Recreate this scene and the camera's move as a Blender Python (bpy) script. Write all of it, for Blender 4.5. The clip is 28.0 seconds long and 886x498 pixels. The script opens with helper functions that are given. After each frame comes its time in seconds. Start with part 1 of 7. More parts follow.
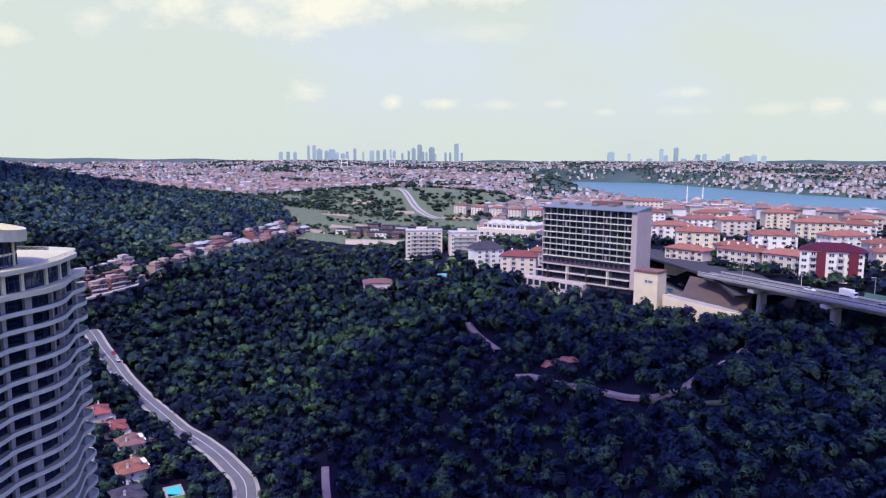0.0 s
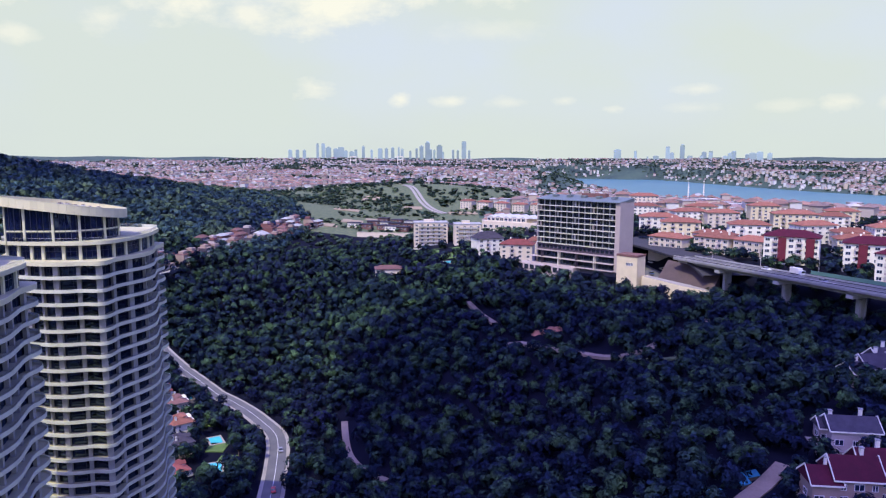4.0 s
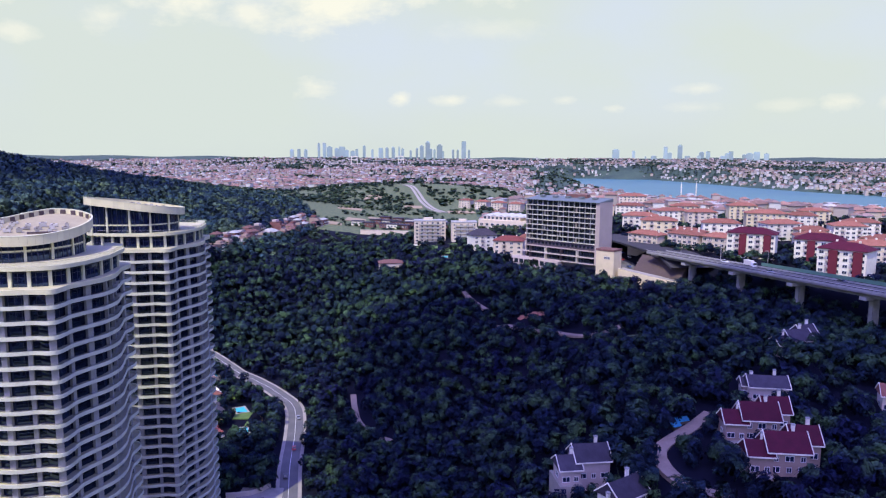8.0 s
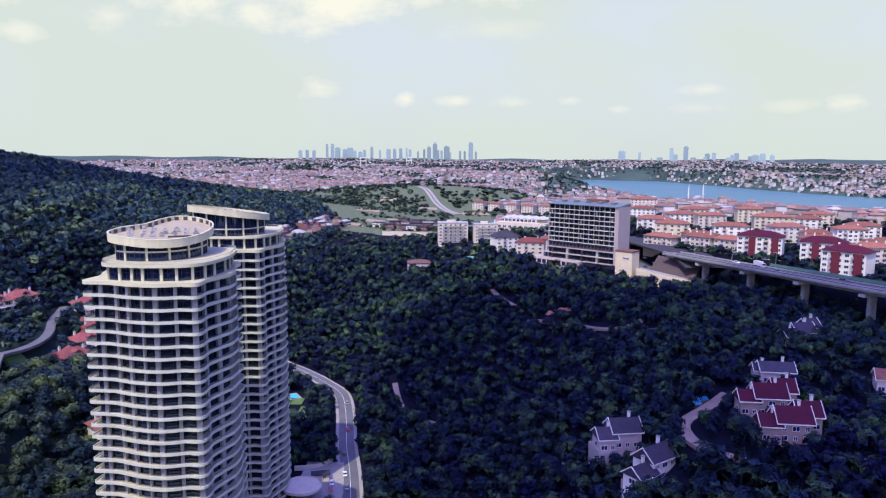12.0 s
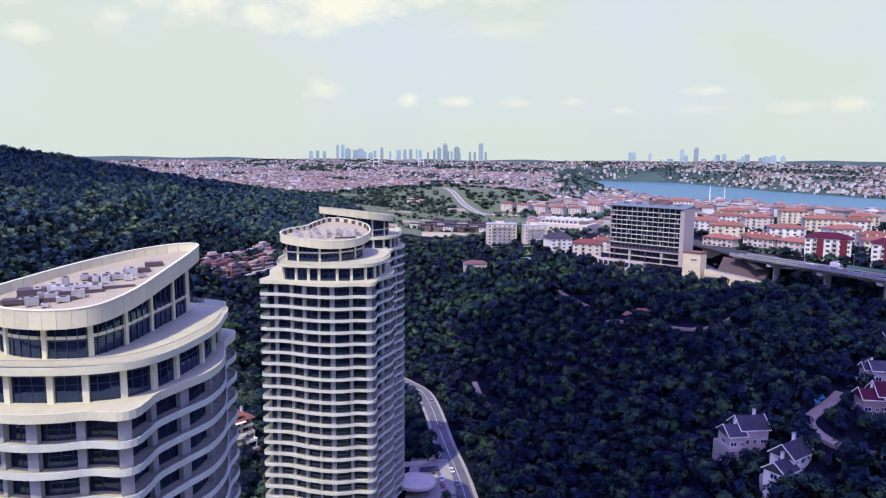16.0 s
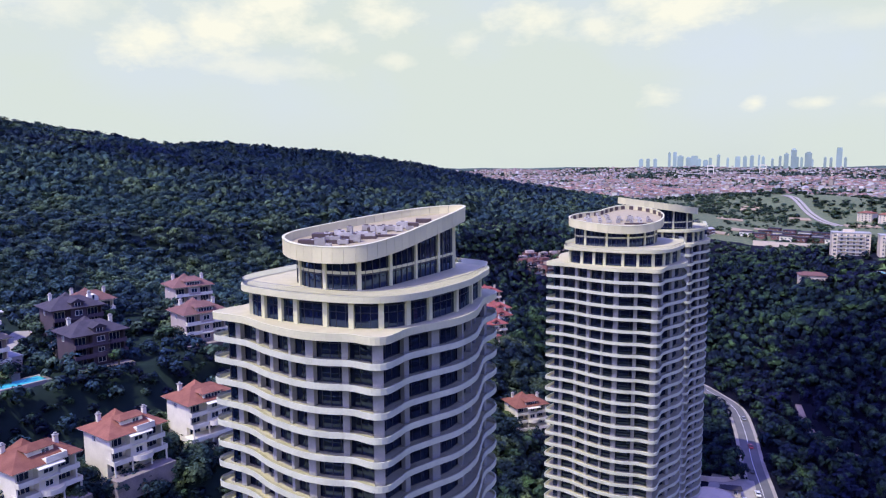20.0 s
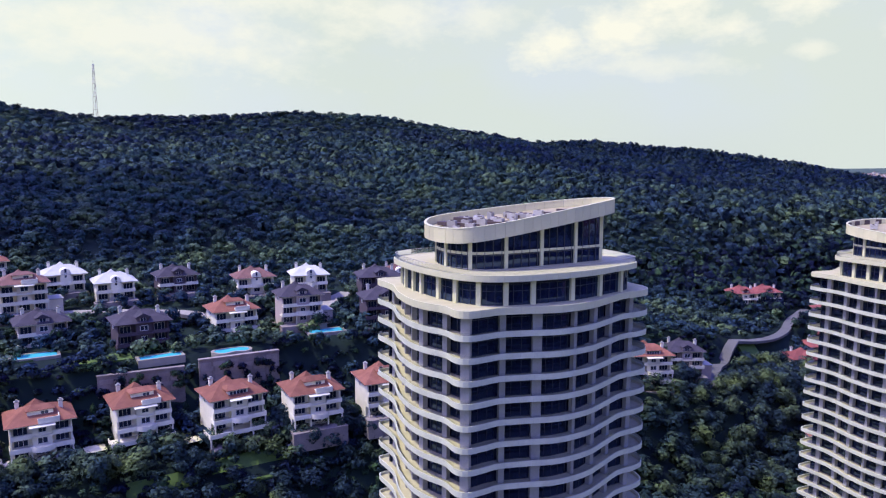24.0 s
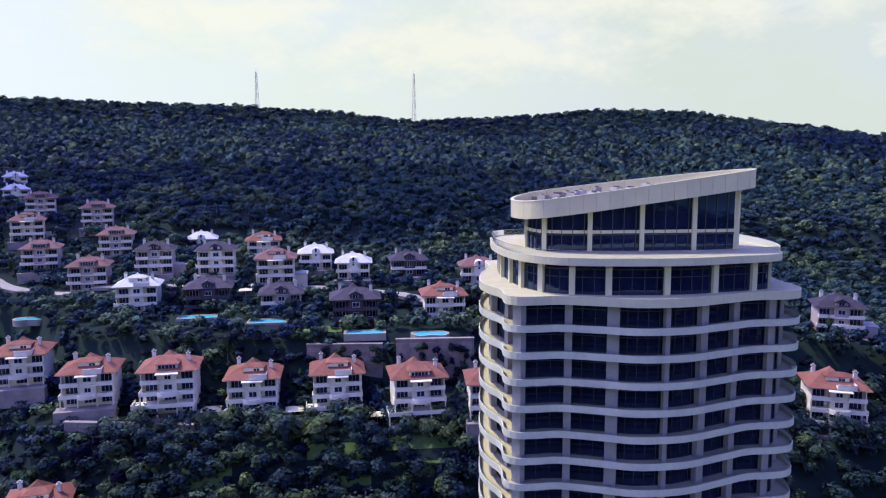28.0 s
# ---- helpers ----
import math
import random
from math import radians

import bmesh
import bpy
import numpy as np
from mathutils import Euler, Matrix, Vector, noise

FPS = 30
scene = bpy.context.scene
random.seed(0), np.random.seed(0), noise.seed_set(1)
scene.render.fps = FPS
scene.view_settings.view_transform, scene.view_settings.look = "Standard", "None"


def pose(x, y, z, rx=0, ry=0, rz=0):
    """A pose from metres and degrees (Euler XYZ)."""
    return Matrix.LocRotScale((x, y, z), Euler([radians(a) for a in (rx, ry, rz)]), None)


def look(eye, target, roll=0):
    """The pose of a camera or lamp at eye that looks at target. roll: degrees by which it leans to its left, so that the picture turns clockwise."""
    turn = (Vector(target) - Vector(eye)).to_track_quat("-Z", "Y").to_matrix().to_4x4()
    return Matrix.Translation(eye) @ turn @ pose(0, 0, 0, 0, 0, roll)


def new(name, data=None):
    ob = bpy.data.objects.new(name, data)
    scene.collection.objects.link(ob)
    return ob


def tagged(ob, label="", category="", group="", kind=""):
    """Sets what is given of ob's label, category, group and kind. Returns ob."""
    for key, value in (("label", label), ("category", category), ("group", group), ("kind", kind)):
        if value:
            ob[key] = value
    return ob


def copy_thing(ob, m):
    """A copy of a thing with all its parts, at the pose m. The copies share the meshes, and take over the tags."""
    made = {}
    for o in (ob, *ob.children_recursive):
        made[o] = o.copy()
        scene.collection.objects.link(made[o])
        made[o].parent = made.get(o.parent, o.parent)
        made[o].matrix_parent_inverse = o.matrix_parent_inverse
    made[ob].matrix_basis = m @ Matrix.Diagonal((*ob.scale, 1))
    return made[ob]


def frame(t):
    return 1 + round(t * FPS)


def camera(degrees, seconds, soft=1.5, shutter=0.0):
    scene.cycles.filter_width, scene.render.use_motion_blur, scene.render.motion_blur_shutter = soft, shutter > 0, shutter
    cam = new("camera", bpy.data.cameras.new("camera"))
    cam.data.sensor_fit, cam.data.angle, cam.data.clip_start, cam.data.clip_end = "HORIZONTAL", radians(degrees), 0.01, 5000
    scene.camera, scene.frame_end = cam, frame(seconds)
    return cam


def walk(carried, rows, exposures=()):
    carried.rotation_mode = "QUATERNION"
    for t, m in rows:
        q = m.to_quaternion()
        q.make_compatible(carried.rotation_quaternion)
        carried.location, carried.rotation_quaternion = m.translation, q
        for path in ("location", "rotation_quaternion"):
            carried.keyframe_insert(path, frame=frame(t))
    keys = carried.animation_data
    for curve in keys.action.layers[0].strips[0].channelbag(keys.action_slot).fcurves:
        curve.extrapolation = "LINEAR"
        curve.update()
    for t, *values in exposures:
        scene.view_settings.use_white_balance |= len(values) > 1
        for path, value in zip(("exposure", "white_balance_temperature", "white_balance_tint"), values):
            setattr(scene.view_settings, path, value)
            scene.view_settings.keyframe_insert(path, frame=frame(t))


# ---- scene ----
cam = camera(64.3, 28.0, soft=1.2)

PATH = [
    (0, (-2.237, 27.244, 119.926), (-2.236, 29.226, 119.663), 0.2),
    (0.5, (-1.721, 21.941, 120.028), (-1.72, 23.924, 119.764), 0.2),
    (1, (-1.382, 16.625, 119.985), (-1.381, 18.608, 119.721), 0.1),
    (1.5, (-1.179, 11.296, 119.767), (-1.175, 13.278, 119.502), 0.2),
    (2, (-0.904, 5.922, 119.493), (-0.9, 7.904, 119.226), 0.1),
    (2.5, (-0.594, 0.513, 119.328), (-0.589, 2.495, 119.06), 0.2),
    (3, (-0.445, -5.065, 119.264), (-0.446, -3.083, 118.997), 0.2),
    (3.5, (-0.264, -10.671, 119.371), (-0.282, -8.69, 119.103), 0.2),
    (5.5, (0.865, -33.834, 120.93), (0.841, -31.852, 120.658), -0.0),
    (6, (1.026, -39.458, 121.217), (1.003, -37.476, 120.945), 0.1),
    (6.5, (0.941, -45.003, 121.522), (0.918, -43.021, 121.25), 0.1),
    (7, (1.018, -50.496, 121.859), (0.996, -48.515, 121.587), 0.2),
    (7.5, (1.535, -55.543, 122.541), (1.512, -53.562, 122.27), 0.2),
    (8, (2.054, -60.79, 123.175), (2.032, -58.809, 122.903), 0.2),
    (8.5, (2.286, -66.42, 123.844), (2.264, -64.439, 123.573), 0.2),
    (9, (2.443, -71.976, 124.521), (2.422, -69.995, 124.25), 0.2),
    (9.5, (2.102, -77.443, 125.229), (2.083, -75.462, 124.957), 0.2),
    (10, (0.705, -82.586, 126.095), (0.684, -80.605, 125.822), 0.2),
    (10.5, (-1.963, -86.724, 126.784), (-1.988, -84.743, 126.512), 0.2),
    (11, (-5.635, -89.953, 127.201), (-5.666, -87.972, 126.929), 0.2),
    (11.5, (-9.938, -92.519, 127.651), (-9.97, -90.537, 127.38), 0.3),
    (12, (-14.623, -94.335, 128.013), (-14.657, -92.354, 127.742), 0.3),
    (12.5, (-19.658, -95.85, 128.327), (-19.692, -93.869, 128.056), 0.3),
    (14.5, (-41.455, -99.582, 128.934), (-41.491, -97.601, 128.663), 0.4),
    (15, (-46.965, -100.228, 128.992), (-47.003, -98.247, 128.72), 0.4),
    (15.5, (-52.646, -100.864, 128.967), (-52.684, -98.882, 128.696), 0.5),
    (16, (-58.067, -101.423, 128.719), (-58.11, -99.441, 128.45), 0.4),
    (16.5, (-61.48, -101.829, 127.433), (-61.53, -99.847, 127.167), 0.3),
    (17, (-62.217, -101.719, 125.879), (-62.277, -99.737, 125.614), 0.3),
    (17.5, (-62.238, -101.696, 124.419), (-62.366, -99.718, 124.153), 0.2),
    (18, (-61.339, -102.083, 123.316), (-61.572, -100.114, 123.053), 0.1),
    (18.5, (-58.819, -102.478, 122.361), (-59.383, -100.577, 122.105), -0.4),
    (19, (-55.615, -101.984, 122.043), (-56.403, -100.163, 121.793), -0.4),
    (19.5, (-51.696, -101.101, 121.984), (-52.512, -99.292, 121.739), -0.4),
    (20, (-47.488, -100.013, 121.863), (-48.407, -98.253, 121.621), -0.4),
    (20.5, (-43.202, -98.522, 121.571), (-44.206, -96.808, 121.331), -0.5),
    (22.5, (-27.184, -90.251, 120.337), (-28.59, -88.849, 120.099), 0.1),
    (23, (-22.947, -86.972, 120.447), (-24.458, -85.683, 120.208), 0.2),
    (23.5, (-19.327, -83.66, 120.591), (-20.925, -82.481, 120.351), 0.2),
    (24, (-15.608, -79.949, 120.527), (-17.294, -78.901, 120.284), 0.2),
    (24.5, (-12.09, -75.659, 120.449), (-13.869, -74.778, 120.208), 0.2),
    (25, (-9.12, -71.036, 120.588), (-10.964, -70.3, 120.347), 0.1),
    (25.5, (-6.953, -66.224, 120.801), (-8.866, -65.69, 120.562), -0.0),
    (26, (-6.226, -61.544, 120.643), (-8.165, -61.116, 120.407), -0.0),
    (26.5, (-7.069, -57.006, 119.577), (-9.037, -56.742, 119.341), -0.0),
    (27, (-8.71, -52.619, 118.323), (-10.681, -52.371, 118.088), -0.0),
    (27.5, (-11.547, -48.427, 116.944), (-13.521, -48.206, 116.706), -0.1),
    (28, (-14.803, -44.665, 115.644), (-16.777, -44.444, 115.406), -0.2),
]
walk(cam, [(t, look(eye, target, roll)) for t, eye, target, roll in PATH])

# ---- light ----
SUN_ELEV, SUN_AZ = radians(59), radians(245)   # azimuth from +x, counter-clockwise: the sun stands behind the start of the path, to its left
sun_dir = Vector((math.cos(SUN_ELEV) * math.cos(SUN_AZ), math.cos(SUN_ELEV) * math.sin(SUN_AZ), math.sin(SUN_ELEV)))
sun = new("sun", bpy.data.lights.new("sun", "SUN"))
sun.data.energy, sun.data.angle, sun.data.color = 4.0, radians(0.6), (1.0, 0.95, 0.68)
sun.matrix_world = sun_dir.to_track_quat("Z", "Y").to_matrix().to_4x4()

world = bpy.data.worlds.new("sky")
scene.world = world
world.use_nodes = True


def build_sky():
    nt = world.node_tree
    nt.nodes.clear()
    N, L = nt.nodes, nt.links
    out = N.new("ShaderNodeOutputWorld")
    bg = N.new("ShaderNodeBackground")
    sky = N.new("ShaderNodeTexSky")
    sky.sky_type, sky.sun_disc = "NISHITA", False
    sky.sun_elevation, sky.sun_rotation = SUN_ELEV, radians(90) - SUN_AZ
    sky.altitude, sky.air_density, sky.dust_density, sky.ozone_density = 100, 1.0, 2.5, 1.5
    co = N.new("ShaderNodeTexCoord")
    sep = N.new("ShaderNodeSeparateXYZ")
    L.new(co.outputs["Generated"], sep.inputs[0])

    def math_node(op, a, b=None, clamp=False):
        n = N.new("ShaderNodeMath")
        n.operation, n.use_clamp = op, clamp
        for i, v in enumerate((a, b)):
            if v is None:
                continue
            if isinstance(v, (int, float)):
                n.inputs[i].default_value = v
            else:
                L.new(v, n.inputs[i])
        return n.outputs[0]

    # bearing to the left of +y and height over the horizon, in degrees
    az = math_node("MULTIPLY", math_node("ARCTAN2", math_node("MULTIPLY", sep.outputs[0], -1.0), sep.outputs[1]), 57.2958)
    el = math_node("MULTIPLY", math_node("ARCSINE", sep.outputs[2]), 57.2958)
    noi = N.new("ShaderNodeTexNoise")
    noi.inputs["Scale"].default_value, noi.inputs["Detail"].default_value = 17.0, 7.0
    noi.inputs["Roughness"].default_value = 0.62
    mp = N.new("ShaderNodeMapping")
    mp.inputs["Scale"].default_value = (1, 1, 1.9)
    L.new(co.outputs["Generated"], mp.inputs[0])
    L.new(mp.outputs[0], noi.inputs["Vector"])
    wob = math_node("MULTIPLY", math_node("SUBTRACT", noi.outputs["Fac"], 0.5), 2.6)
    total = None
    for a, e, ra, re, s in CLOUDS:
        da = math_node("DIVIDE", math_node("SUBTRACT", az, a), ra)
        de = math_node("DIVIDE", math_node("SUBTRACT", el, e), re)
        r = math_node("SQRT", math_node("ADD", math_node("MULTIPLY", da, da), math_node("MULTIPLY", de, de)))
        m = math_node("SUBTRACT", math_node("ADD", 1.0, wob), r)
        m = math_node("MULTIPLY", math_node("MULTIPLY", m, 1.1, clamp=True), s)
        total = m if total is None else math_node("MAXIMUM", total, m)
    # thin veil that thickens towards the horizon, as summer haze does
    veil_n = N.new("ShaderNodeTexNoise")
    veil_n.inputs["Scale"].default_value, veil_n.inputs["Detail"].default_value = 3.0, 5.0
    L.new(mp.outputs[0], veil_n.inputs["Vector"])
    high = math_node("MULTIPLY", math_node("SUBTRACT", 1.0, math_node("DIVIDE", math_node("SUBTRACT", el, 12.5), 9.0)), 1.0, clamp=True)
    veil = math_node("ADD", math_node("MULTIPLY", high, 0.97), math_node("MULTIPLY", math_node("SUBTRACT", veil_n.outputs["Fac"], 0.5), 0.32), clamp=True)
    tint = N.new("ShaderNodeMix")
    tint.data_type = "RGBA"
    L.new(veil, tint.inputs["Factor"])
    strength = N.new("ShaderNodeMix")
    strength.data_type, strength.blend_type = "RGBA", "MULTIPLY"
    strength.inputs["Factor"].default_value = 1.0
    L.new(sky.outputs[0], strength.inputs["A"])
    strength.inputs["B"].default_value = (SKY_GAIN * 1.62, SKY_GAIN * 1.50, SKY_GAIN * 3.9, 1)
    L.new(strength.outputs["Result"], tint.inputs["A"])
    glow = math_node("ADD", math_node("MULTIPLY", sep.outputs[0], math.cos(SUN_AZ)), math_node("MULTIPLY", sep.outputs[1], math.sin(SUN_AZ)))
    glow = math_node("ADD", 1.0, math_node("MULTIPLY", math_node("MAXIMUM", glow, 0.0), 0.27))
    bright = N.new("ShaderNodeVectorMath")
    bright.operation = "SCALE"
    bright.inputs[0].default_value = HAZE[:3]
    L.new(glow, bright.inputs["Scale"])
    L.new(bright.outputs[0], tint.inputs["B"])
    mix = N.new("ShaderNodeMix")
    mix.data_type = "RGBA"
    L.new(total, mix.inputs["Factor"])
    L.new(tint.outputs["Result"], mix.inputs["A"])
    mix.inputs["B"].default_value = CLOUD_WHITE
    L.new(mix.outputs["Result"], bg.inputs["Color"])
    bg.inputs["Strength"].default_value = 1.0
    L.new(bg.outputs[0], out.inputs[0])


SKY_GAIN = 0.13
HAZE = (0.70, 0.775, 0.735, 1)
CLOUD_WHITE = (0.97, 0.96, 0.83, 1)
# bearing, height, half-width, half-height in degrees, density
CLOUDS = ((10.6, 5.0, 1.8, 0.9, 0.75), (4.0, 4.2, 1.1, 0.6, 0.9), (0.0, 4.1, 2.2, 0.6, 0.75), (-4.5, 4.0, 2.4, 0.5, 0.4), (-9.0, 4.1, 1.1, 0.4, 0.5),
          (-12.7, 3.4, 1.3, 0.45, 0.7), (-19.0, 4.8, 1.8, 0.5, 0.55), (-18.5, 3.4, 2.6, 0.5, 0.35), (-25.0, 3.5, 2.0, 0.5, 0.35), (-28.6, 3.6, 1.6, 0.7, 0.7),
          (-31.5, 3.4, 1.2, 0.6, 0.5), (9.5, 11.4, 7.0, 2.6, 1.0), (4.0, 12.8, 6.0, 1.8, 1.0), (-4.0, 12.4, 4.5, 1.3, 0.9), (15.5, 10.2, 2.2, 1.4, 0.8), (20.5, 11.0, 3.4, 1.8, 0.95), (31.0, 8.0, 1.6, 0.8, 0.6),
          (25.5, 9.4, 1.8, 1.0, 0.6), (33.0, 11.6, 3.8, 2.0, 0.9), (-2.5, 9.4, 5.0, 0.9, 0.3), (40.5, 11.6, 4.6, 3.2, 1.0), (44.5, 10.0, 4.2, 3.0, 1.0), (49.5, 9.2, 3.4, 2.2, 1.0),
          (36.5, 9.8, 2.6, 1.6, 0.85), (42.0, 7.4, 6.5, 1.2, 0.55), (55.0, 11.0, 3.6, 1.6, 0.6), (63.0, 11.5, 9.0, 2.4, 0.7),
          (82.0, 9.0, 18.0, 3.4, 0.7), (100.0, 11.0, 14.0, 3.5, 0.7), (72.0, 12.5, 14.0, 2.6, 0.7), (71.0, 8.0, 6.0, 0.7, 0.3), (-150.0, 35.0, 20.0, 12.0, 0.7), (150.0, 30.0, 25.0, 9.0, 0.6))
build_sky()


# ---- materials ----
def material(name, colour, second=None, scale=1.0, rough=0.7, metal=0.0, bump=0.0, bump_scale=None, island=0.0, random_ob=0.0, spec=0.5, fine=0.35):
    """Two tones mixed by noise at two sizes; island / random_ob vary the brightness from piece to piece."""
    m = bpy.data.materials.new(name)
    m.use_nodes = True
    N, L = m.node_tree.nodes, m.node_tree.links
    b = N["Principled BSDF"]
    b.inputs["Roughness"].default_value, b.inputs["Metallic"].default_value = rough, metal
    b.inputs["Specular IOR Level"].default_value = spec
    second = second or tuple(c * 0.75 for c in colour)
    geo = N.new("ShaderNodeNewGeometry")
    n1, n2 = N.new("ShaderNodeTexNoise"), N.new("ShaderNodeTexNoise")
    n1.inputs["Scale"].default_value, n1.inputs["Detail"].default_value = scale, 4
    n2.inputs["Scale"].default_value, n2.inputs["Detail"].default_value = scale * 9, 3
    for n in (n1, n2):
        L.new(geo.outputs["Position"], n.inputs["Vector"])
    blend = N.new("ShaderNodeMix")
    blend.inputs["Factor"].default_value = fine
    L.new(n1.outputs["Fac"], blend.inputs["A"])
    L.new(n2.outputs["Fac"], blend.inputs["B"])
    ramp = N.new("ShaderNodeMapRange")
    ramp.inputs["From Min"].default_value, ramp.inputs["From Max"].default_value = 0.33, 0.67
    L.new(blend.outputs["Result"], ramp.inputs["Value"])
    mix = N.new("ShaderNodeMix")
    mix.data_type = "RGBA"
    mix.inputs["A"].default_value, mix.inputs["B"].default_value = (*second, 1), (*colour, 1)
    L.new(ramp.outputs["Result"], mix.inputs["Factor"])
    result = mix.outputs["Result"]
    for amount, socket in ((island, geo.outputs["Random Per Island"]), (random_ob, None)):
        if amount:
            if socket is None:
                socket = N.new("ShaderNodeObjectInfo").outputs["Random"]
            span = N.new("ShaderNodeMapRange")
            span.inputs["To Min"].default_value, span.inputs["To Max"].default_value = 1 - amount, 1 + amount
            L.new(socket, span.inputs["Value"])
            hsv = N.new("ShaderNodeHueSaturation")
            L.new(span.outputs["Result"], hsv.inputs["Value"])
            L.new(result, hsv.inputs["Color"])
            result = hsv.outputs["Color"]
    L.new(result, b.inputs["Base Color"])
    if bump:
        bn, bt = N.new("ShaderNodeBump"), N.new("ShaderNodeTexNoise")
        bt.inputs["Scale"].default_value, bt.inputs["Detail"].default_value = bump_scale or scale * 6, 4
        L.new(geo.outputs["Position"], bt.inputs["Vector"])
        bn.inputs["Strength"].default_value, bn.inputs["Distance"].default_value = bump, 0.1
        L.new(bt.outputs["Fac"], bn.inputs["Height"])
        L.new(bn.outputs[0], b.inputs["Normal"])
    return m


def leaf_material(name, dark, light, yellow, scale=0.012, leaf=2.4, holes=0.40):
    """Foliage: hue drifts over the slope, brightness from clump to clump; a fine leaf pattern breaks up every clump and frays its edge."""
    m = material(name, light, dark, scale=scale, rough=0.7, island=0.42, spec=0.08)
    N, L = m.node_tree.nodes, m.node_tree.links
    b = N["Principled BSDF"]
    soft, world_n = N.new("ShaderNodeAttribute"), N.new("ShaderNodeVectorTransform")
    soft.attribute_name = "soft_normal"
    world_n.vector_type, world_n.convert_from, world_n.convert_to = "NORMAL", "OBJECT", "WORLD"
    L.new(soft.outputs["Vector"], world_n.inputs[0])
    geo = N.new("ShaderNodeNewGeometry")
    n, fine = N.new("ShaderNodeTexNoise"), N.new("ShaderNodeTexNoise")
    n.inputs["Scale"].default_value, n.inputs["Detail"].default_value = scale * 9, 3
    fine.inputs["Scale"].default_value, fine.inputs["Detail"].default_value = leaf, 2
    for t in (n, fine):
        L.new(geo.outputs["Position"], t.inputs["Vector"])
    rough_leaf = N.new("ShaderNodeBump")
    rough_leaf.inputs["Strength"].default_value, rough_leaf.inputs["Distance"].default_value = 0.9, 0.7 / leaf
    L.new(fine.outputs["Fac"], rough_leaf.inputs["Height"])
    L.new(world_n.outputs[0], rough_leaf.inputs["Normal"])
    L.new(rough_leaf.outputs[0], b.inputs["Normal"])
    span = N.new("ShaderNodeMapRange")
    span.inputs["From Min"].default_value, span.inputs["From Max"].default_value = 0.48, 0.72
    L.new(n.outputs["Fac"], span.inputs["Value"])
    mix = N.new("ShaderNodeMix")
    mix.data_type = "RGBA"
    old = b.inputs["Base Color"].links[0].from_socket
    L.new(span.outputs["Result"], mix.inputs["Factor"])
    L.new(old, mix.inputs["A"])
    mix.inputs["B"].default_value = (*yellow, 1)
    tone, hsv = N.new("ShaderNodeMapRange"), N.new("ShaderNodeHueSaturation")
    tone.inputs["From Min"].default_value, tone.inputs["From Max"].default_value = 0.38, 0.66
    tone.inputs["To Min"].default_value, tone.inputs["To Max"].default_value = 0.4, 2.0
    L.new(fine.outputs["Fac"], tone.inputs["Value"])
    L.new(tone.outputs["Result"], hsv.inputs["Value"])
    L.new(mix.outputs["Result"], hsv.inputs["Color"])
    L.new(hsv.outputs["Color"], b.inputs["Base Color"])
    if holes:
        cut = N.new("ShaderNodeMath")
        cut.operation = "GREATER_THAN"
        cut.inputs[1].default_value = holes
        L.new(fine.outputs["Fac"], cut.inputs[0])
        L.new(cut.outputs[0], b.inputs["Alpha"])
    return m


def glass_material(name, tint, rough=0.03, clear=0.35, ior=1.6, coat=(0.85, 0.92, 0.95), body=0.06):
    """Glazing: what lies behind shows by the share clear; panes differ a little in tone and in how flat they are."""
    m = bpy.data.materials.new(name)
    m.use_nodes = True
    N, L = m.node_tree.nodes, m.node_tree.links
    N.clear()
    out = N.new("ShaderNodeOutputMaterial")
    gl, tr, df = N.new("ShaderNodeBsdfGlossy"), N.new("ShaderNodeBsdfTransparent"), N.new("ShaderNodeBsdfDiffuse")
    gl.inputs["Roughness"].default_value = rough
    gl.inputs["Color"].default_value = (*coat, 1)
    tr.inputs["Color"].default_value = (*tint, 1)
    geo = N.new("ShaderNodeNewGeometry")
    tone = N.new("ShaderNodeMix")
    tone.data_type = "RGBA"
    tone.inputs["A"].default_value = tuple(c * body * 0.5 for c in tint) + (1,)
    tone.inputs["B"].default_value = tuple(c * body * 2.2 for c in tint) + (1,)
    L.new(geo.outputs["Random Per Island"], tone.inputs["Factor"])
    L.new(tone.outputs["Result"], df.inputs["Color"])
    wave, bn = N.new("ShaderNodeTexNoise"), N.new("ShaderNodeBump")
    wave.inputs["Scale"].default_value = 0.7
    L.new(geo.outputs["Position"], wave.inputs["Vector"])
    bn.inputs["Strength"].default_value, bn.inputs["Distance"].default_value = 0.12, 0.1
    L.new(wave.outputs["Fac"], bn.inputs["Height"])
    L.new(bn.outputs[0], gl.inputs["Normal"])
    fr = N.new("ShaderNodeFresnel")
    fr.inputs["IOR"].default_value = ior
    a, bm_ = N.new("ShaderNodeMixShader"), N.new("ShaderNodeMixShader")
    a.inputs[0].default_value = clear
    L.new(df.outputs[0], a.inputs[1])
    L.new(tr.outputs[0], a.inputs[2])
    L.new(fr.outputs[0], bm_.inputs[0])
    L.new(a.outputs[0], bm_.inputs[1])
    L.new(gl.outputs[0], bm_.inputs[2])
    L.new(bm_.outputs[0], out.inputs[0])
    return m


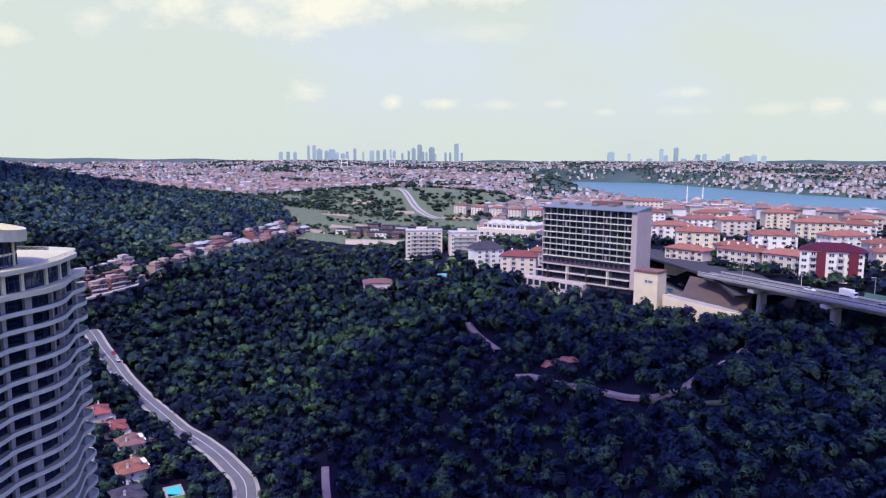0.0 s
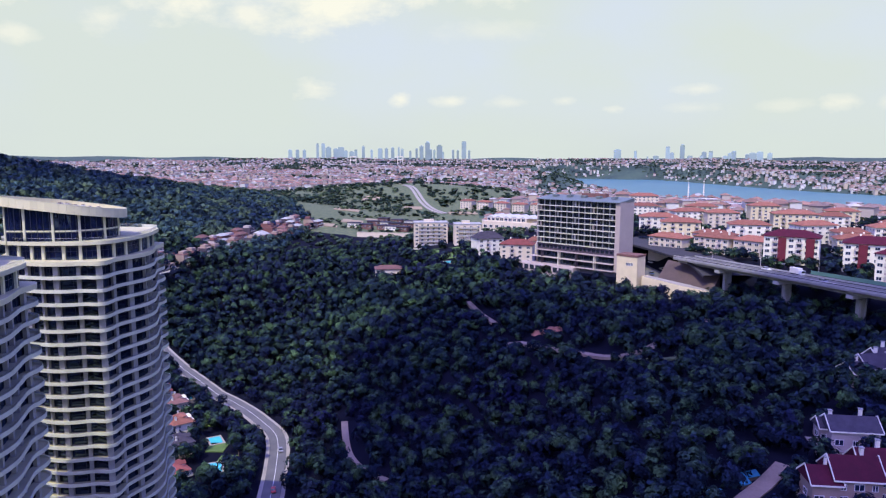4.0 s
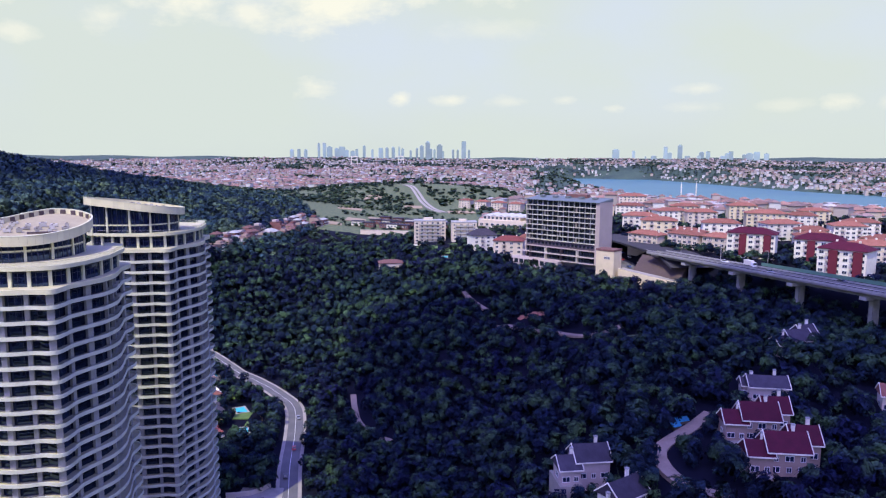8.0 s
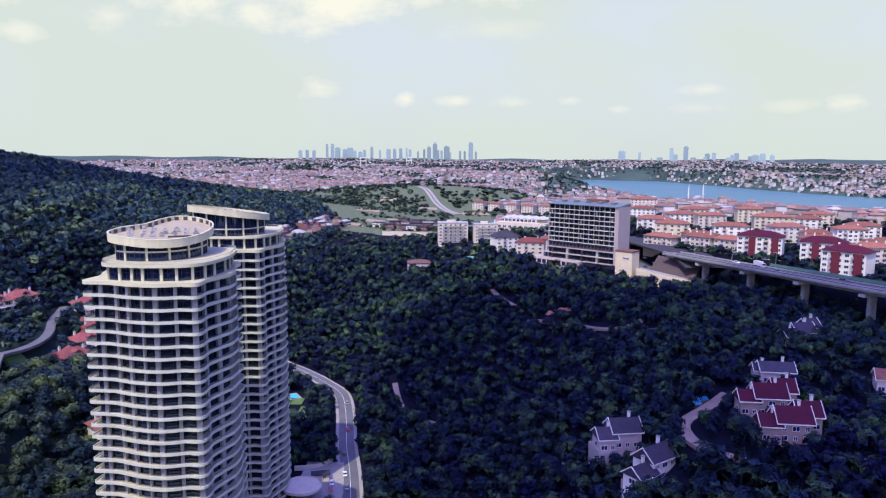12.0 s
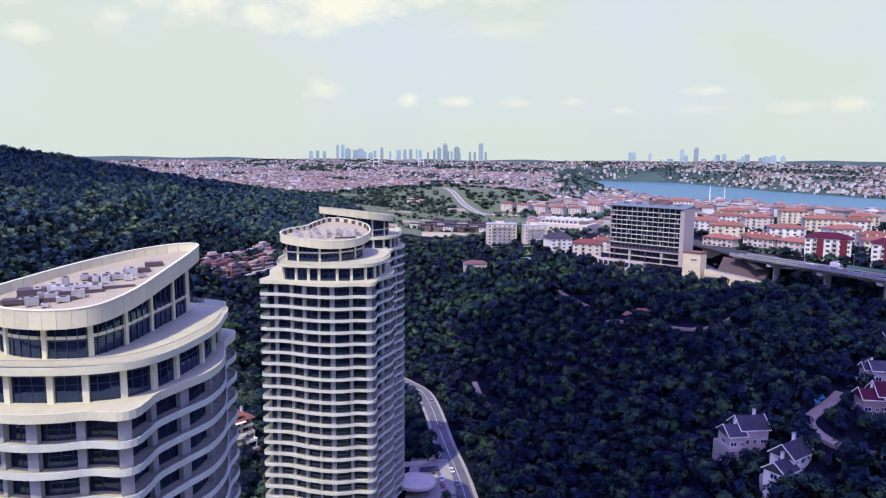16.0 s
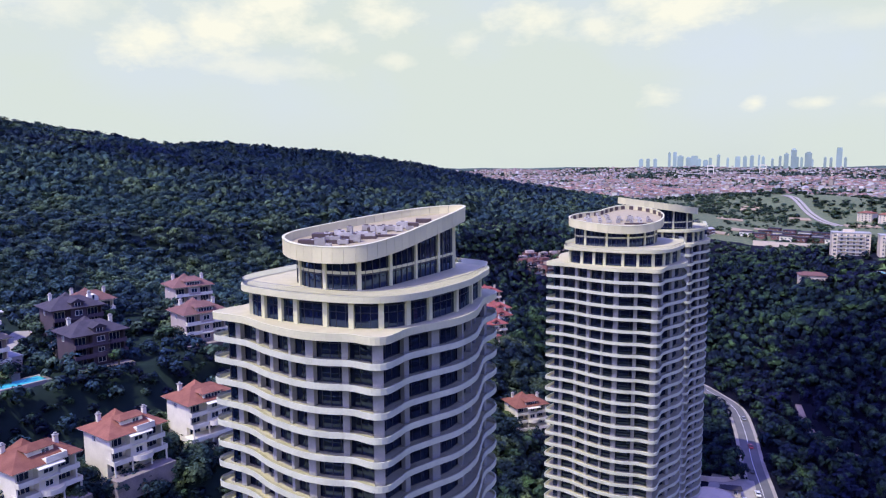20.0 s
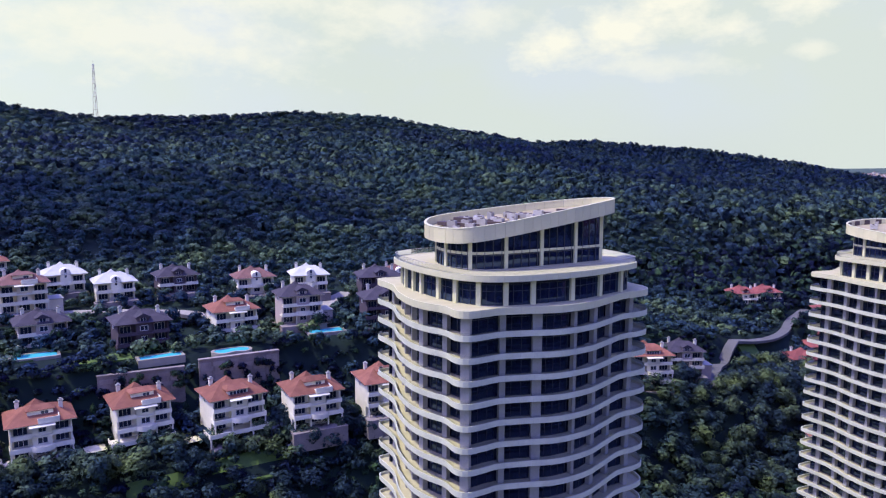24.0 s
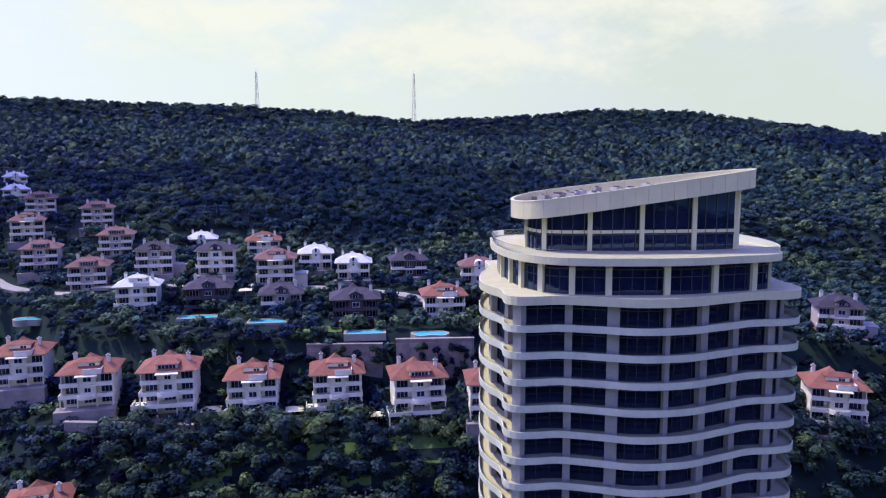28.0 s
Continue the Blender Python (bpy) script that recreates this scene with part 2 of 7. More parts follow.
M_WHITE = material("white_cladding", (0.66, 0.635, 0.40), (0.56, 0.54, 0.35), 0.25, 0.5, bump=0.05)
M_LIP = material("slab_edge_panel", (0.63, 0.64, 0.48), (0.48, 0.49, 0.38), 0.35, 0.55, bump=0.08)
M_CREAM = material("cream_roof_panel", (0.69, 0.64, 0.395), (0.61, 0.565, 0.355), 0.3, 0.4, bump=0.05, random_ob=0.07)
M_DECK = material("terrace_deck", (0.50, 0.46, 0.275), (0.41, 0.38, 0.235), 0.6, 0.8, bump=0.1)
M_ROOFDECK = material("roof_gravel_deck", (0.38, 0.325, 0.205), (0.29, 0.25, 0.165), 0.5, 0.9, bump=0.15)
M_CONC = material("column_concrete", (0.36, 0.355, 0.33), (0.26, 0.255, 0.245), 0.5, 0.8, bump=0.15)
# Darker than the columns: shadow on the viaduct piers is put into the colour.
M_PIER = material("shade_dark_concrete", (0.27, 0.265, 0.25), (0.17, 0.168, 0.165), 0.25, 0.9, bump=0.2)
M_FIN = material("hotel_fin", (0.36, 0.36, 0.36), (0.28, 0.28, 0.29), 0.5, 0.7)
M_TARP = material("turquoise_tarpaulin", (0.02, 0.24, 0.36), (0.015, 0.15, 0.28), 1.5, 0.6)
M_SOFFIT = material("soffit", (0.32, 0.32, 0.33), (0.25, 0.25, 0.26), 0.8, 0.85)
M_GLASS = glass_material("tower_glass", (0.06, 0.09, 0.30), ior=1.85, clear=0.05, coat=(0.45, 0.66, 1.0), body=0.07)
M_RAIL = glass_material("balcony_glass", (0.93, 0.96, 0.97), clear=0.97)
M_FRAME = material("window_frame_dark", (0.06, 0.065, 0.08), (0.045, 0.05, 0.06), 2, 0.4, metal=0.4)
M_FRAME_W = material("window_frame_white", (0.72, 0.72, 0.70), None, 2, 0.5)
M_CORE = material("core_wall", (0.16, 0.16, 0.18), (0.11, 0.11, 0.13), 0.4, 0.9)
M_METAL = material("machine_metal", (0.52, 0.49, 0.46), (0.36, 0.34, 0.32), 2.0, 0.5, metal=0.2, random_ob=0.35)
M_MACHDARK = material("machine_base", (0.085, 0.058, 0.06), None, 2.0, 0.7)
# Near-black navy: the wood's shade is put into the soil colour.
M_GROUND = material("shade_dark_soil", (0.005, 0.007, 0.016), (0.0035, 0.004, 0.012), 0.02, 0.95, bump=0.4, bump_scale=0.6, spec=0.1)
M_ASPHALT = material("asphalt", (0.125, 0.12, 0.12), (0.085, 0.085, 0.088), 0.15, 0.9, bump=0.15, bump_scale=3)
M_TARMAC = material("dark_tarmac", (0.055, 0.052, 0.06), (0.038, 0.037, 0.044), 0.15, 0.95, bump=0.15, bump_scale=3, spec=0.2)
M_KERB = material("pavement_stone", (0.33, 0.30, 0.26), (0.25, 0.23, 0.20), 0.4, 0.9)
M_MARK = material("road_paint", (0.75, 0.75, 0.70), (0.55, 0.55, 0.52), 3, 0.7)
M_TRACK = material("dirt_track", (0.30, 0.235, 0.18), (0.21, 0.16, 0.12), 0.2, 0.95, bump=0.3)
M_SOIL = material("brown_soil", (0.085, 0.058, 0.05), (0.06, 0.042, 0.04), 0.3, 0.95, bump=0.3)
M_REDEARTH = material("red_earth", (0.34, 0.14, 0.09), (0.25, 0.12, 0.08), 0.3, 0.95, bump=0.3)
M_GRASS = material("lawn", (0.10, 0.17, 0.04), (0.06, 0.11, 0.03), 0.3, 0.95, bump=0.4)
M_MEADOW = material("dry_meadow", (0.135, 0.150, 0.066), (0.045, 0.078, 0.036), 0.030, 0.95, bump=0.3, fine=1.0)
M_FIELD = material("ploughed_field", (0.34, 0.27, 0.17), (0.24, 0.18, 0.12), 0.05, 0.95, bump=0.3)
M_FARLAND = material("far_hillside", (0.052, 0.088, 0.056), (0.020, 0.042, 0.036), 0.008, 0.95)
M_WATER = material("strait_water", (0.062, 0.165, 0.165), (0.048, 0.135, 0.145), 0.004, 0.38, spec=0.3, bump=0.08, bump_scale=0.05)
M_POOL = material("pool_water", (0.08, 0.55, 0.62), (0.06, 0.45, 0.55), 0.6, 0.08)
M_TILE = material("red_roof_tile", (0.26, 0.112, 0.078), (0.17, 0.066, 0.050), 0.5, 0.8, bump=0.5, bump_scale=5, random_ob=0.22, spec=0.15)
M_MAROON = material("maroon_roof_tile", (0.23, 0.068, 0.06), (0.16, 0.052, 0.05), 0.5, 0.8, bump=0.5, bump_scale=5, random_ob=0.25, spec=0.15)
M_TILE2 = material("brown_roof_tile", (0.20, 0.10, 0.09), (0.13, 0.075, 0.07), 0.5, 0.8, bump=0.5, bump_scale=5, random_ob=0.15, spec=0.15)
M_TILE3 = material("grey_roof_tile", (0.060, 0.052, 0.070), (0.036, 0.033, 0.045), 0.5, 0.75, bump=0.5, bump_scale=5, random_ob=0.15, spec=0.15)
M_PURPLE = material("plum_roof_tile", (0.075, 0.009, 0.024), (0.05, 0.008, 0.019), 0.5, 0.75, bump=0.5, bump_scale=5, random_ob=0.1, spec=0.15)
M_WALL = material("white_render", (0.78, 0.74, 0.61), (0.64, 0.60, 0.50), 0.3, 0.9, bump=0.06, random_ob=0.07)
M_WALLC = material("cream_render", (0.66, 0.57, 0.44), (0.55, 0.47, 0.37), 0.3, 0.9, bump=0.06, random_ob=0.07)
M_WALLG = material("rosy_grey_render", (0.46, 0.38, 0.35), (0.37, 0.31, 0.29), 0.3, 0.9, bump=0.06)
M_WALLD = material("dark_brick_render", (0.075, 0.052, 0.072), (0.05, 0.038, 0.055), 0.4, 0.85, bump=0.1)
M_BRICK = material("brick_red_render", (0.20, 0.085, 0.075), (0.15, 0.065, 0.06), 0.4, 0.9, bump=0.08)
M_WALLB = material("brown_beige_render", (0.34, 0.25, 0.20), (0.27, 0.20, 0.16), 0.3, 0.9, bump=0.06)
M_CRIMSON = material("crimson_render", (0.13, 0.010, 0.026), (0.10, 0.009, 0.022), 0.4, 0.85)
M_BEIGE = material("beige_panel", (0.42, 0.35, 0.31), (0.37, 0.31, 0.28), 0.2, 0.7, bump=0.05)
M_PANE = glass_material("house_pane", (0.10, 0.16, 0.36), clear=0.0, ior=1.5, coat=(0.6, 0.72, 0.95), body=0.10)
M_HOTELGLASS = glass_material("hotel_glass", (0.3, 0.42, 0.58), clear=0.12, ior=2.0, coat=(0.6, 0.75, 0.92))
M_ROOFGREY = material("roof_membrane", (0.36, 0.36, 0.35), (0.28, 0.28, 0.28), 0.3, 0.9)
M_HOTELROOF = material("hotel_zinc_roof", (0.135, 0.165, 0.17), (0.105, 0.13, 0.14), 0.3, 0.6, bump=0.1)
M_YELLOW = material("yellow_cream_render", (0.70, 0.60, 0.38), (0.59, 0.50, 0.33), 0.3, 0.9, bump=0.06, random_ob=0.07)
M_ROOFPALE = material("pale_slate_roof", (0.52, 0.52, 0.50), (0.40, 0.40, 0.39), 0.4, 0.8, bump=0.4, bump_scale=4)
M_STONE = material("retaining_stone", (0.30, 0.255, 0.235), (0.17, 0.145, 0.14), 0.35, 0.95, bump=0.6, bump_scale=1.2, random_ob=0.2)
M_GREENWALL = material("green_noise_barrier", (0.12, 0.25, 0.17), (0.09, 0.19, 0.13), 0.3, 0.7)
M_STEEL = material("mast_steel", (0.38, 0.30, 0.29), (0.30, 0.25, 0.25), 1.0, 0.6, metal=0.3)
# Distance haze is put into this pale blue-grey facade colour.
M_SKYGLASS = material("haze_toned_facade", (0.30, 0.39, 0.365), (0.25, 0.34, 0.32), 0.02, 0.8, random_ob=0.2)
M_TRUNK = material("bark", (0.14, 0.10, 0.07), (0.09, 0.07, 0.05), 2, 0.95, bump=0.5)
# Navy shade is painted into forest, hill and shrub leaves, deepest in the forest.
M_LEAF = leaf_material("shade_tinted_leaves", (0.0040, 0.0042, 0.026), (0.0078, 0.020, 0.025), (0.048, 0.090, 0.036), 0.016, 1.7, 0.44)
M_LEAFHILL = leaf_material("shade_tinted_hill_leaves", (0.010, 0.019, 0.050), (0.033, 0.070, 0.066), (0.098, 0.140, 0.066), 0.006, 1.05, 0.45)
M_SHRUB = leaf_material("shade_tinted_shrub_leaves", (0.006, 0.011, 0.032), (0.024, 0.048, 0.042), (0.084, 0.115, 0.043), 0.010, 2.2, 0.44)
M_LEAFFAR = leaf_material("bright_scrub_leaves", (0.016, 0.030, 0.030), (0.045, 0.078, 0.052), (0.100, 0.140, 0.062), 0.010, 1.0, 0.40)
M_CYPRESS = leaf_material("cypress_leaves", (0.015, 0.035, 0.016), (0.028, 0.055, 0.022), (0.035, 0.06, 0.02), 0.012, 3.0, 0.40)
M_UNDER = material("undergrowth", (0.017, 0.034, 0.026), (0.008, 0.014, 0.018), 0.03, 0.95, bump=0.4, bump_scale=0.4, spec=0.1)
M_CARS = [material("car_paint_" + n, c, None, 1, 0.3, random_ob=0.05) for n, c in (("white", (0.75, 0.75, 0.75)), ("grey", (0.25, 0.26, 0.28)), ("black", (0.03, 0.03, 0.035)), ("red", (0.4, 0.03, 0.03)), ("blue", (0.05, 0.1, 0.3)))]
M_TYRE = material("tyre_rubber", (0.02, 0.02, 0.02), None, 3, 0.9)
M_CARGLASS = glass_material("car_glass", (0.2, 0.25, 0.3), clear=0.0)


# ---- building helpers ----
def part(name, geo, mat, parent=None, label="", kind="", smooth=False):
    """Links a bmesh, or (verts, faces), as one mesh object, under a thing or a part."""
    me = bpy.data.meshes.new(name)
    if isinstance(geo, bmesh.types.BMesh):
        geo.to_mesh(me)
        geo.free()
    elif isinstance(geo, bpy.types.Mesh):
        me = geo
    else:
        me.from_pydata(geo[0], [], geo[1])
    if mat and not me.materials:
        me.materials.append(mat)
    if smooth:
        me.polygons.foreach_set("use_smooth", [True] * len(me.polygons))
    ob = new(name, me)
    if parent:
        ob.parent = parent
    if label or kind:
        tagged(ob, label, kind=kind)
    return ob


def place(ob, x=0.0, y=0.0, z=0.0, turn=0.0, scale=None):
    ob.location = (x, y, z)
    ob.rotation_euler = (0, 0, radians(turn))
    if scale:
        ob.scale = (scale, scale, scale)
    return ob


def thing(name, label, category, group="", x=0.0, y=0.0, z=0.0, turn=0.0):
    return place(tagged(new(name), label, category, group), x, y, z, turn)


class Solid:
    """Gathers verts and faces of simple solids."""

    def __init__(self):
        self.v, self.f = [], []

    def box(self, x0, x1, y0, y1, z0, z1, turn=0.0, cx=0.0, cy=0.0):
        c, s = math.cos(radians(turn)), math.sin(radians(turn))
        n = len(self.v)
        for z in (z0, z1):
            for x, y in ((x0, y0), (x1, y0), (x1, y1), (x0, y1)):
                self.v.append((cx + c * x - s * y, cy + s * x + c * y, z))
        self.f += [tuple(n + i for i in q) for q in ((3, 2, 1, 0), (4, 5, 6, 7), (0, 1, 5, 4), (1, 2, 6, 5), (2, 3, 7, 6), (3, 0, 4, 7))]
        return self

    def prism(self, pts, z0, z1, cap=True):
        """pts: a closed outline; z1 may be a function of x and y."""
        n, k = len(self.v), len(pts)
        top = z1 if callable(z1) else (lambda x, y: z1)
        low = z0 if callable(z0) else (lambda x, y: z0)
        self.v += [(x, y, low(x, y)) for x, y in pts] + [(x, y, top(x, y)) for x, y in pts]
        self.f += [(n + i, n + (i + 1) % k, n + k + (i + 1) % k, n + k + i) for i in range(k)]
        if cap:
            self.f += [tuple(n + k + i for i in range(k)), tuple(n + k - 1 - i for i in range(k))]
        return self

    def hip(self, x0, x1, y0, y1, z, rise, over=0.6, ridge=0.5, thick=0.18):
        """A hipped roof with eaves; ridge: its share of the longer side."""
        x0, x1, y0, y1 = x0 - over, x1 + over, y0 - over, y1 + over
        n = len(self.v)
        cx, cy = (x0 + x1) / 2, (y0 + y1) / 2
        if x1 - x0 >= y1 - y0:
            h = (x1 - x0) / 2 * ridge
            r = [(cx - h, cy), (cx + h, cy)]
            q = ((4, 5, 9, 8), (5, 6, 9), (6, 7, 8, 9), (7, 4, 8))
        else:
            h = (y1 - y0) / 2 * ridge
            r = [(cx, cy - h), (cx, cy + h)]
            q = ((4, 5, 8), (5, 6, 9, 8), (6, 7, 9), (7, 4, 8, 9))
        base = ((x0, y0), (x1, y0), (x1, y1), (x0, y1))
        self.v += [(x, y, z) for x, y in base] + [(x, y, z + thick) for x, y in base] + [(x, y, z + rise) for x, y in r]
        self.f += [tuple(n + i for i in f) for f in ((3, 2, 1, 0), (0, 1, 5, 4), (1, 2, 6, 5), (2, 3, 7, 6), (3, 0, 4, 7)) + q]
        return self

    def gable(self, x0, x1, y0, y1, z, rise, over=0.5, along="x", thick=0.16):
        n = len(self.v)
        x0, x1, y0, y1 = x0 - over, x1 + over, y0 - over, y1 + over
        if along == "x":
            pr = ((y0, z), (y1, z), (y1, z + thick), ((y0 + y1) / 2, z + rise), (y0, z + thick))
            for x in (x0, x1):
                self.v += [(x, a, b) for a, b in pr]
        else:
            pr = ((x1, z), (x0, z), (x0, z + thick), ((x0 + x1) / 2, z + rise), (x1, z + thick))
            for y in (y0, y1):
                self.v += [(a, y, b) for a, b in pr]
        self.f += [tuple(n + i for i in f) for f in ((0, 4, 3, 2, 1), (5, 6, 7, 8, 9), (0, 1, 6, 5), (1, 2, 7, 6), (2, 3, 8, 7), (3, 4, 9, 8), (4, 0, 5, 9))]
        return self

    def cylinder(self, x, y, z0, z1, r0, r1=None, k=10):
        n, r1 = len(self.v), r0 if r1 is None else r1
        for z, r in ((z0, r0), (z1, r1)):
            self.v += [(x + r * math.cos(math.tau * i / k), y + r * math.sin(math.tau * i / k), z) for i in range(k)]
        self.f += [(n + i, n + (i + 1) % k, n + k + (i + 1) % k, n + k + i) for i in range(k)]
        self.f += [tuple(n + k + i for i in range(k)), tuple(n + k - 1 - i for i in range(k))]
        return self

    def make(self, name, mat, parent=None, label="", kind="", smooth=False):
        return part(name, (self.v, self.f), mat, parent, label, kind, smooth)

    def mesh(self, name, mat):
        me = bpy.data.meshes.new(name)
        me.from_pydata(self.v, [], self.f)
        me.materials.append(mat)
        return me


def smooth_loop(pts, step):
    """A closed Catmull-Rom curve through pts, sampled about every step metres, counter-clockwise."""
    p = [Vector(q) for q in pts]
    dense = []
    for i in range(len(p)):
        a, b, c, d = p[i - 1], p[i], p[(i + 1) % len(p)], p[(i + 2) % len(p)]
        for j in range(12):
            t = j / 12
            dense.append(0.5 * ((2 * b) + (c - a) * t + (2 * a - 5 * b + 4 * c - d) * t * t + (3 * b - a - 3 * c + d) * t ** 3))
    return resample(dense, step)


def resample(dense, step):
    length = [0.0]
    for i in range(len(dense)):
        length.append(length[-1] + (dense[(i + 1) % len(dense)] - dense[i]).length)
    k = max(12, round(length[-1] / step))
    out, j = [], 0
    for i in range(k):
        s = length[-1] * i / k
        while length[j + 1] < s:
            j += 1
        t = (s - length[j]) / max(1e-9, length[j + 1] - length[j])
        out.append(dense[j].lerp(dense[(j + 1) % len(dense)], t))
    return out


def inset(loop, d):
    """Moves a counter-clockwise loop inwards by d."""
    out = []
    for i, p in enumerate(loop):
        t = loop[(i + 1) % len(loop)] - loop[i - 1]
        t.normalize()
        out.append(p + Vector((-t.y, t.x)) * d)
    return out


# ---- ground ----
def ramp(v, a, b):
    t = np.clip((np.asarray(v, float) - a) / (b - a), 0, 1)
    return t * t * (3 - 2 * t)


RIDGE = ((-1250, -1500, 190), (-1080, -600, 206.6), (-1040, -210, 192), (-1075, -90, 187), (-1110, 30, 176), (-1105, 190, 184), (-1100, 330, 194), (-1042, 437, 188), (-976, 576, 165), (-935, 660, 149.5), (-890, 775, 152),
         (-850, 845, 145), (-776, 890, 138.5), (-667, 930, 121), (-562, 968, 100), (-446, 990, 71), (-330, 975, 51), (-190, 943, 18))
BENCH = ((0, 0), (20, 0), (45, 12), (70, 30), (84, 50.5), (101, 52.6), (109, 57), (113, 57), (117, 70.5), (126, 71.5), (146, 72.5), (156, 76), (190, 77.5), (212, 80), (300, 92), (420, 108), (900, 120))


def ridge_height(x, y):
    """The wooded ridge: the highest of the flanks of its legs, which fall by about one in six."""
    best = np.full(np.shape(x), -1e9)
    for (ax, ay, az), (bx, by, bz) in zip(RIDGE, RIDGE[1:]):
        dx, dy = bx - ax, by - ay
        t = np.clip(((x - ax) * dx + (y - ay) * dy) / (dx * dx + dy * dy), 0, 1)
        d = np.hypot(x - ax - t * dx, y - ay - t * dy)
        h = az + t * (bz - az)
        best = np.maximum(best, h - 0.155 * d - 0.5 * np.maximum(0, d - 680) - 7 * (1 - np.exp(-(d / 70) ** 2)))
    return best


def ground(x, y):
    """Height of the natural ground; arrays or numbers."""
    x, y = np.asarray(x, float), np.asarray(y, float)
    # western benches with the houses
    u = -x - 104 - 16 * ramp(y, 200, 320) + 14 * ramp(y, -10, 50) - 14 * ramp(-y, 90, 125) - 42 * ramp(-y, 125, 170)
    scale = 1 - 0.36 * ramp(y, 60, 230) - 0.5 * ramp(y, 280, 430)
    west = np.interp(u, [b[0] for b in BENCH], [b[1] for b in BENCH]) * scale
    # eastern slope up to the plateau of the large hotel
    yy = np.maximum(0, y - 240)
    x0 = np.maximum(-34 - 0.8 * yy, -300)
    wide = 125 + 0.6 * yy
    east = (52 - 5.5 * ramp(y, 190, 130) * ramp(x, 55, 85)) * ramp((x - x0) / wide, 0, 1)
    # side valley under the viaduct, and the plateau behind it
    line = (x - 134.7) * 0.946 + (y - 328) * 0.323
    back = ramp(line, 8, 26)
    gully = -3 * ramp(x, 95, 140) * ramp(y, 330, 290) * ramp(y, 90, 150) * (1 - back)
    east = east - gully + (66 - east + gully + 4) * back * ramp(x, 120, 150)
    near = -6 + west + east
    # far country: a gentle rise to the skyline
    d = np.hypot(x, y)
    far = 22 + (d - 900) * 0.0152 + 7 * np.sin(x * 0.0031 + 1.0) * np.cos(y * 0.0023) + 5 * np.sin(x * 0.009 + y * 0.006)
    hill = 26 * np.exp(-(((x + 60) / 260) ** 2 + ((y - 1420) / 210) ** 2))
    east_town = 14 * np.exp(-(((x - 520) / 420) ** 2 + ((y - 1150) / 620) ** 2))
    far = far + hill + east_town
    w = ramp(y + 0.25 * np.abs(x), 560, 980) * ramp(d, 560, 950)
    w = np.maximum(w, ramp(d, 1500, 2200))
    z = near * (1 - w) + far * w
    # plateau town to the east stays level behind the viaduct
    town = ramp(x, 120, 170) * ramp(y, 240, 420) * ramp(y, 2500, 2000)
    z = z * (1 - town) + np.maximum(5, 62 - 0.016 * np.maximum(0, y - 350) - 0.038 * np.maximum(0, d - 700) - 0.02 * np.maximum(0, x - 400)) * town
    # the strait
    ax, ay, bx, by = 962, 1667, 673, 2913
    t = np.clip(((x - ax) * (bx - ax) + (y - ay) * (by - ay)) / ((bx - ax) ** 2 + (by - ay) ** 2), -1.3, 1.12)
    half = 200 + 70 * np.clip(t, 0, 1)
    s = np.hypot(x - ax - t * (bx - ax), y - ay - t * (by - ay))
    sea = 1 - ramp(s, half, half + 170)
    z = z * (1 - sea) - 25 * sea
    r = ridge_height(x, y)
    k = 14.0
    z = np.where(r > z - 60, np.logaddexp(r / k, z / k) * k, z) if np.ndim(z) else (math.log(math.exp((r - z) / k) + 1) * k + z if r > z - 60 else z)
    return z


def gz(x, y):
    return float(ground(np.array([float(x)]), np.array([float(y)]))[0])


def spaced(lo, hi, near_lo, near_hi, fine, growth=1.09):
    mid = list(np.arange(near_lo, near_hi + fine, fine))
    step, v, right = fine, mid[-1], []
    while v < hi:
        step *= growth
        v += step
        right.append(min(v, hi))
    step, v, left = fine, mid[0], []
    while v > lo:
        step *= growth
        v -= step
        left.append(max(v, lo))
    return np.array(left[::-1] + mid + right)


def build_ground():
    xs, ys = spaced(-4700, 4700, -420, 300, 6.0), spaced(-4300, 4900, -260, 760, 6.0)
    X, Y = np.meshgrid(xs, ys)
    Z = ground(X, Y)
    nx, ny = len(xs), len(ys)
    v = np.stack([X, Y, Z], -1).reshape(-1, 3)
    i = (np.arange(ny - 1)[:, None] * nx + np.arange(nx - 1)[None]).ravel()
    f = np.stack([i, i + 1, i + nx + 1, i + nx], 1)
    me = mesh_from_arrays("ground", v, f)
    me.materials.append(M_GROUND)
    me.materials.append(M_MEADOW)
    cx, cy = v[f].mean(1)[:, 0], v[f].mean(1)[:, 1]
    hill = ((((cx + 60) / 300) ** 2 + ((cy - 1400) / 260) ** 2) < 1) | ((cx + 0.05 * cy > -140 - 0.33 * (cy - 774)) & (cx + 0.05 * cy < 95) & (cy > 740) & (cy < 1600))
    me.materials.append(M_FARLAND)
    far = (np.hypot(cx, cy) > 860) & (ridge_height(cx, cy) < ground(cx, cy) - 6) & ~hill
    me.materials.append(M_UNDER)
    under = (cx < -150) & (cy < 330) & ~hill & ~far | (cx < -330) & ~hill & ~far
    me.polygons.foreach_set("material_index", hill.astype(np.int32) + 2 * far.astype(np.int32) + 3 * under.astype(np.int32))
    me.polygons.foreach_set("use_smooth", np.ones(len(f), bool))
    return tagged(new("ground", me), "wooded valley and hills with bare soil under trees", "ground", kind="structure")


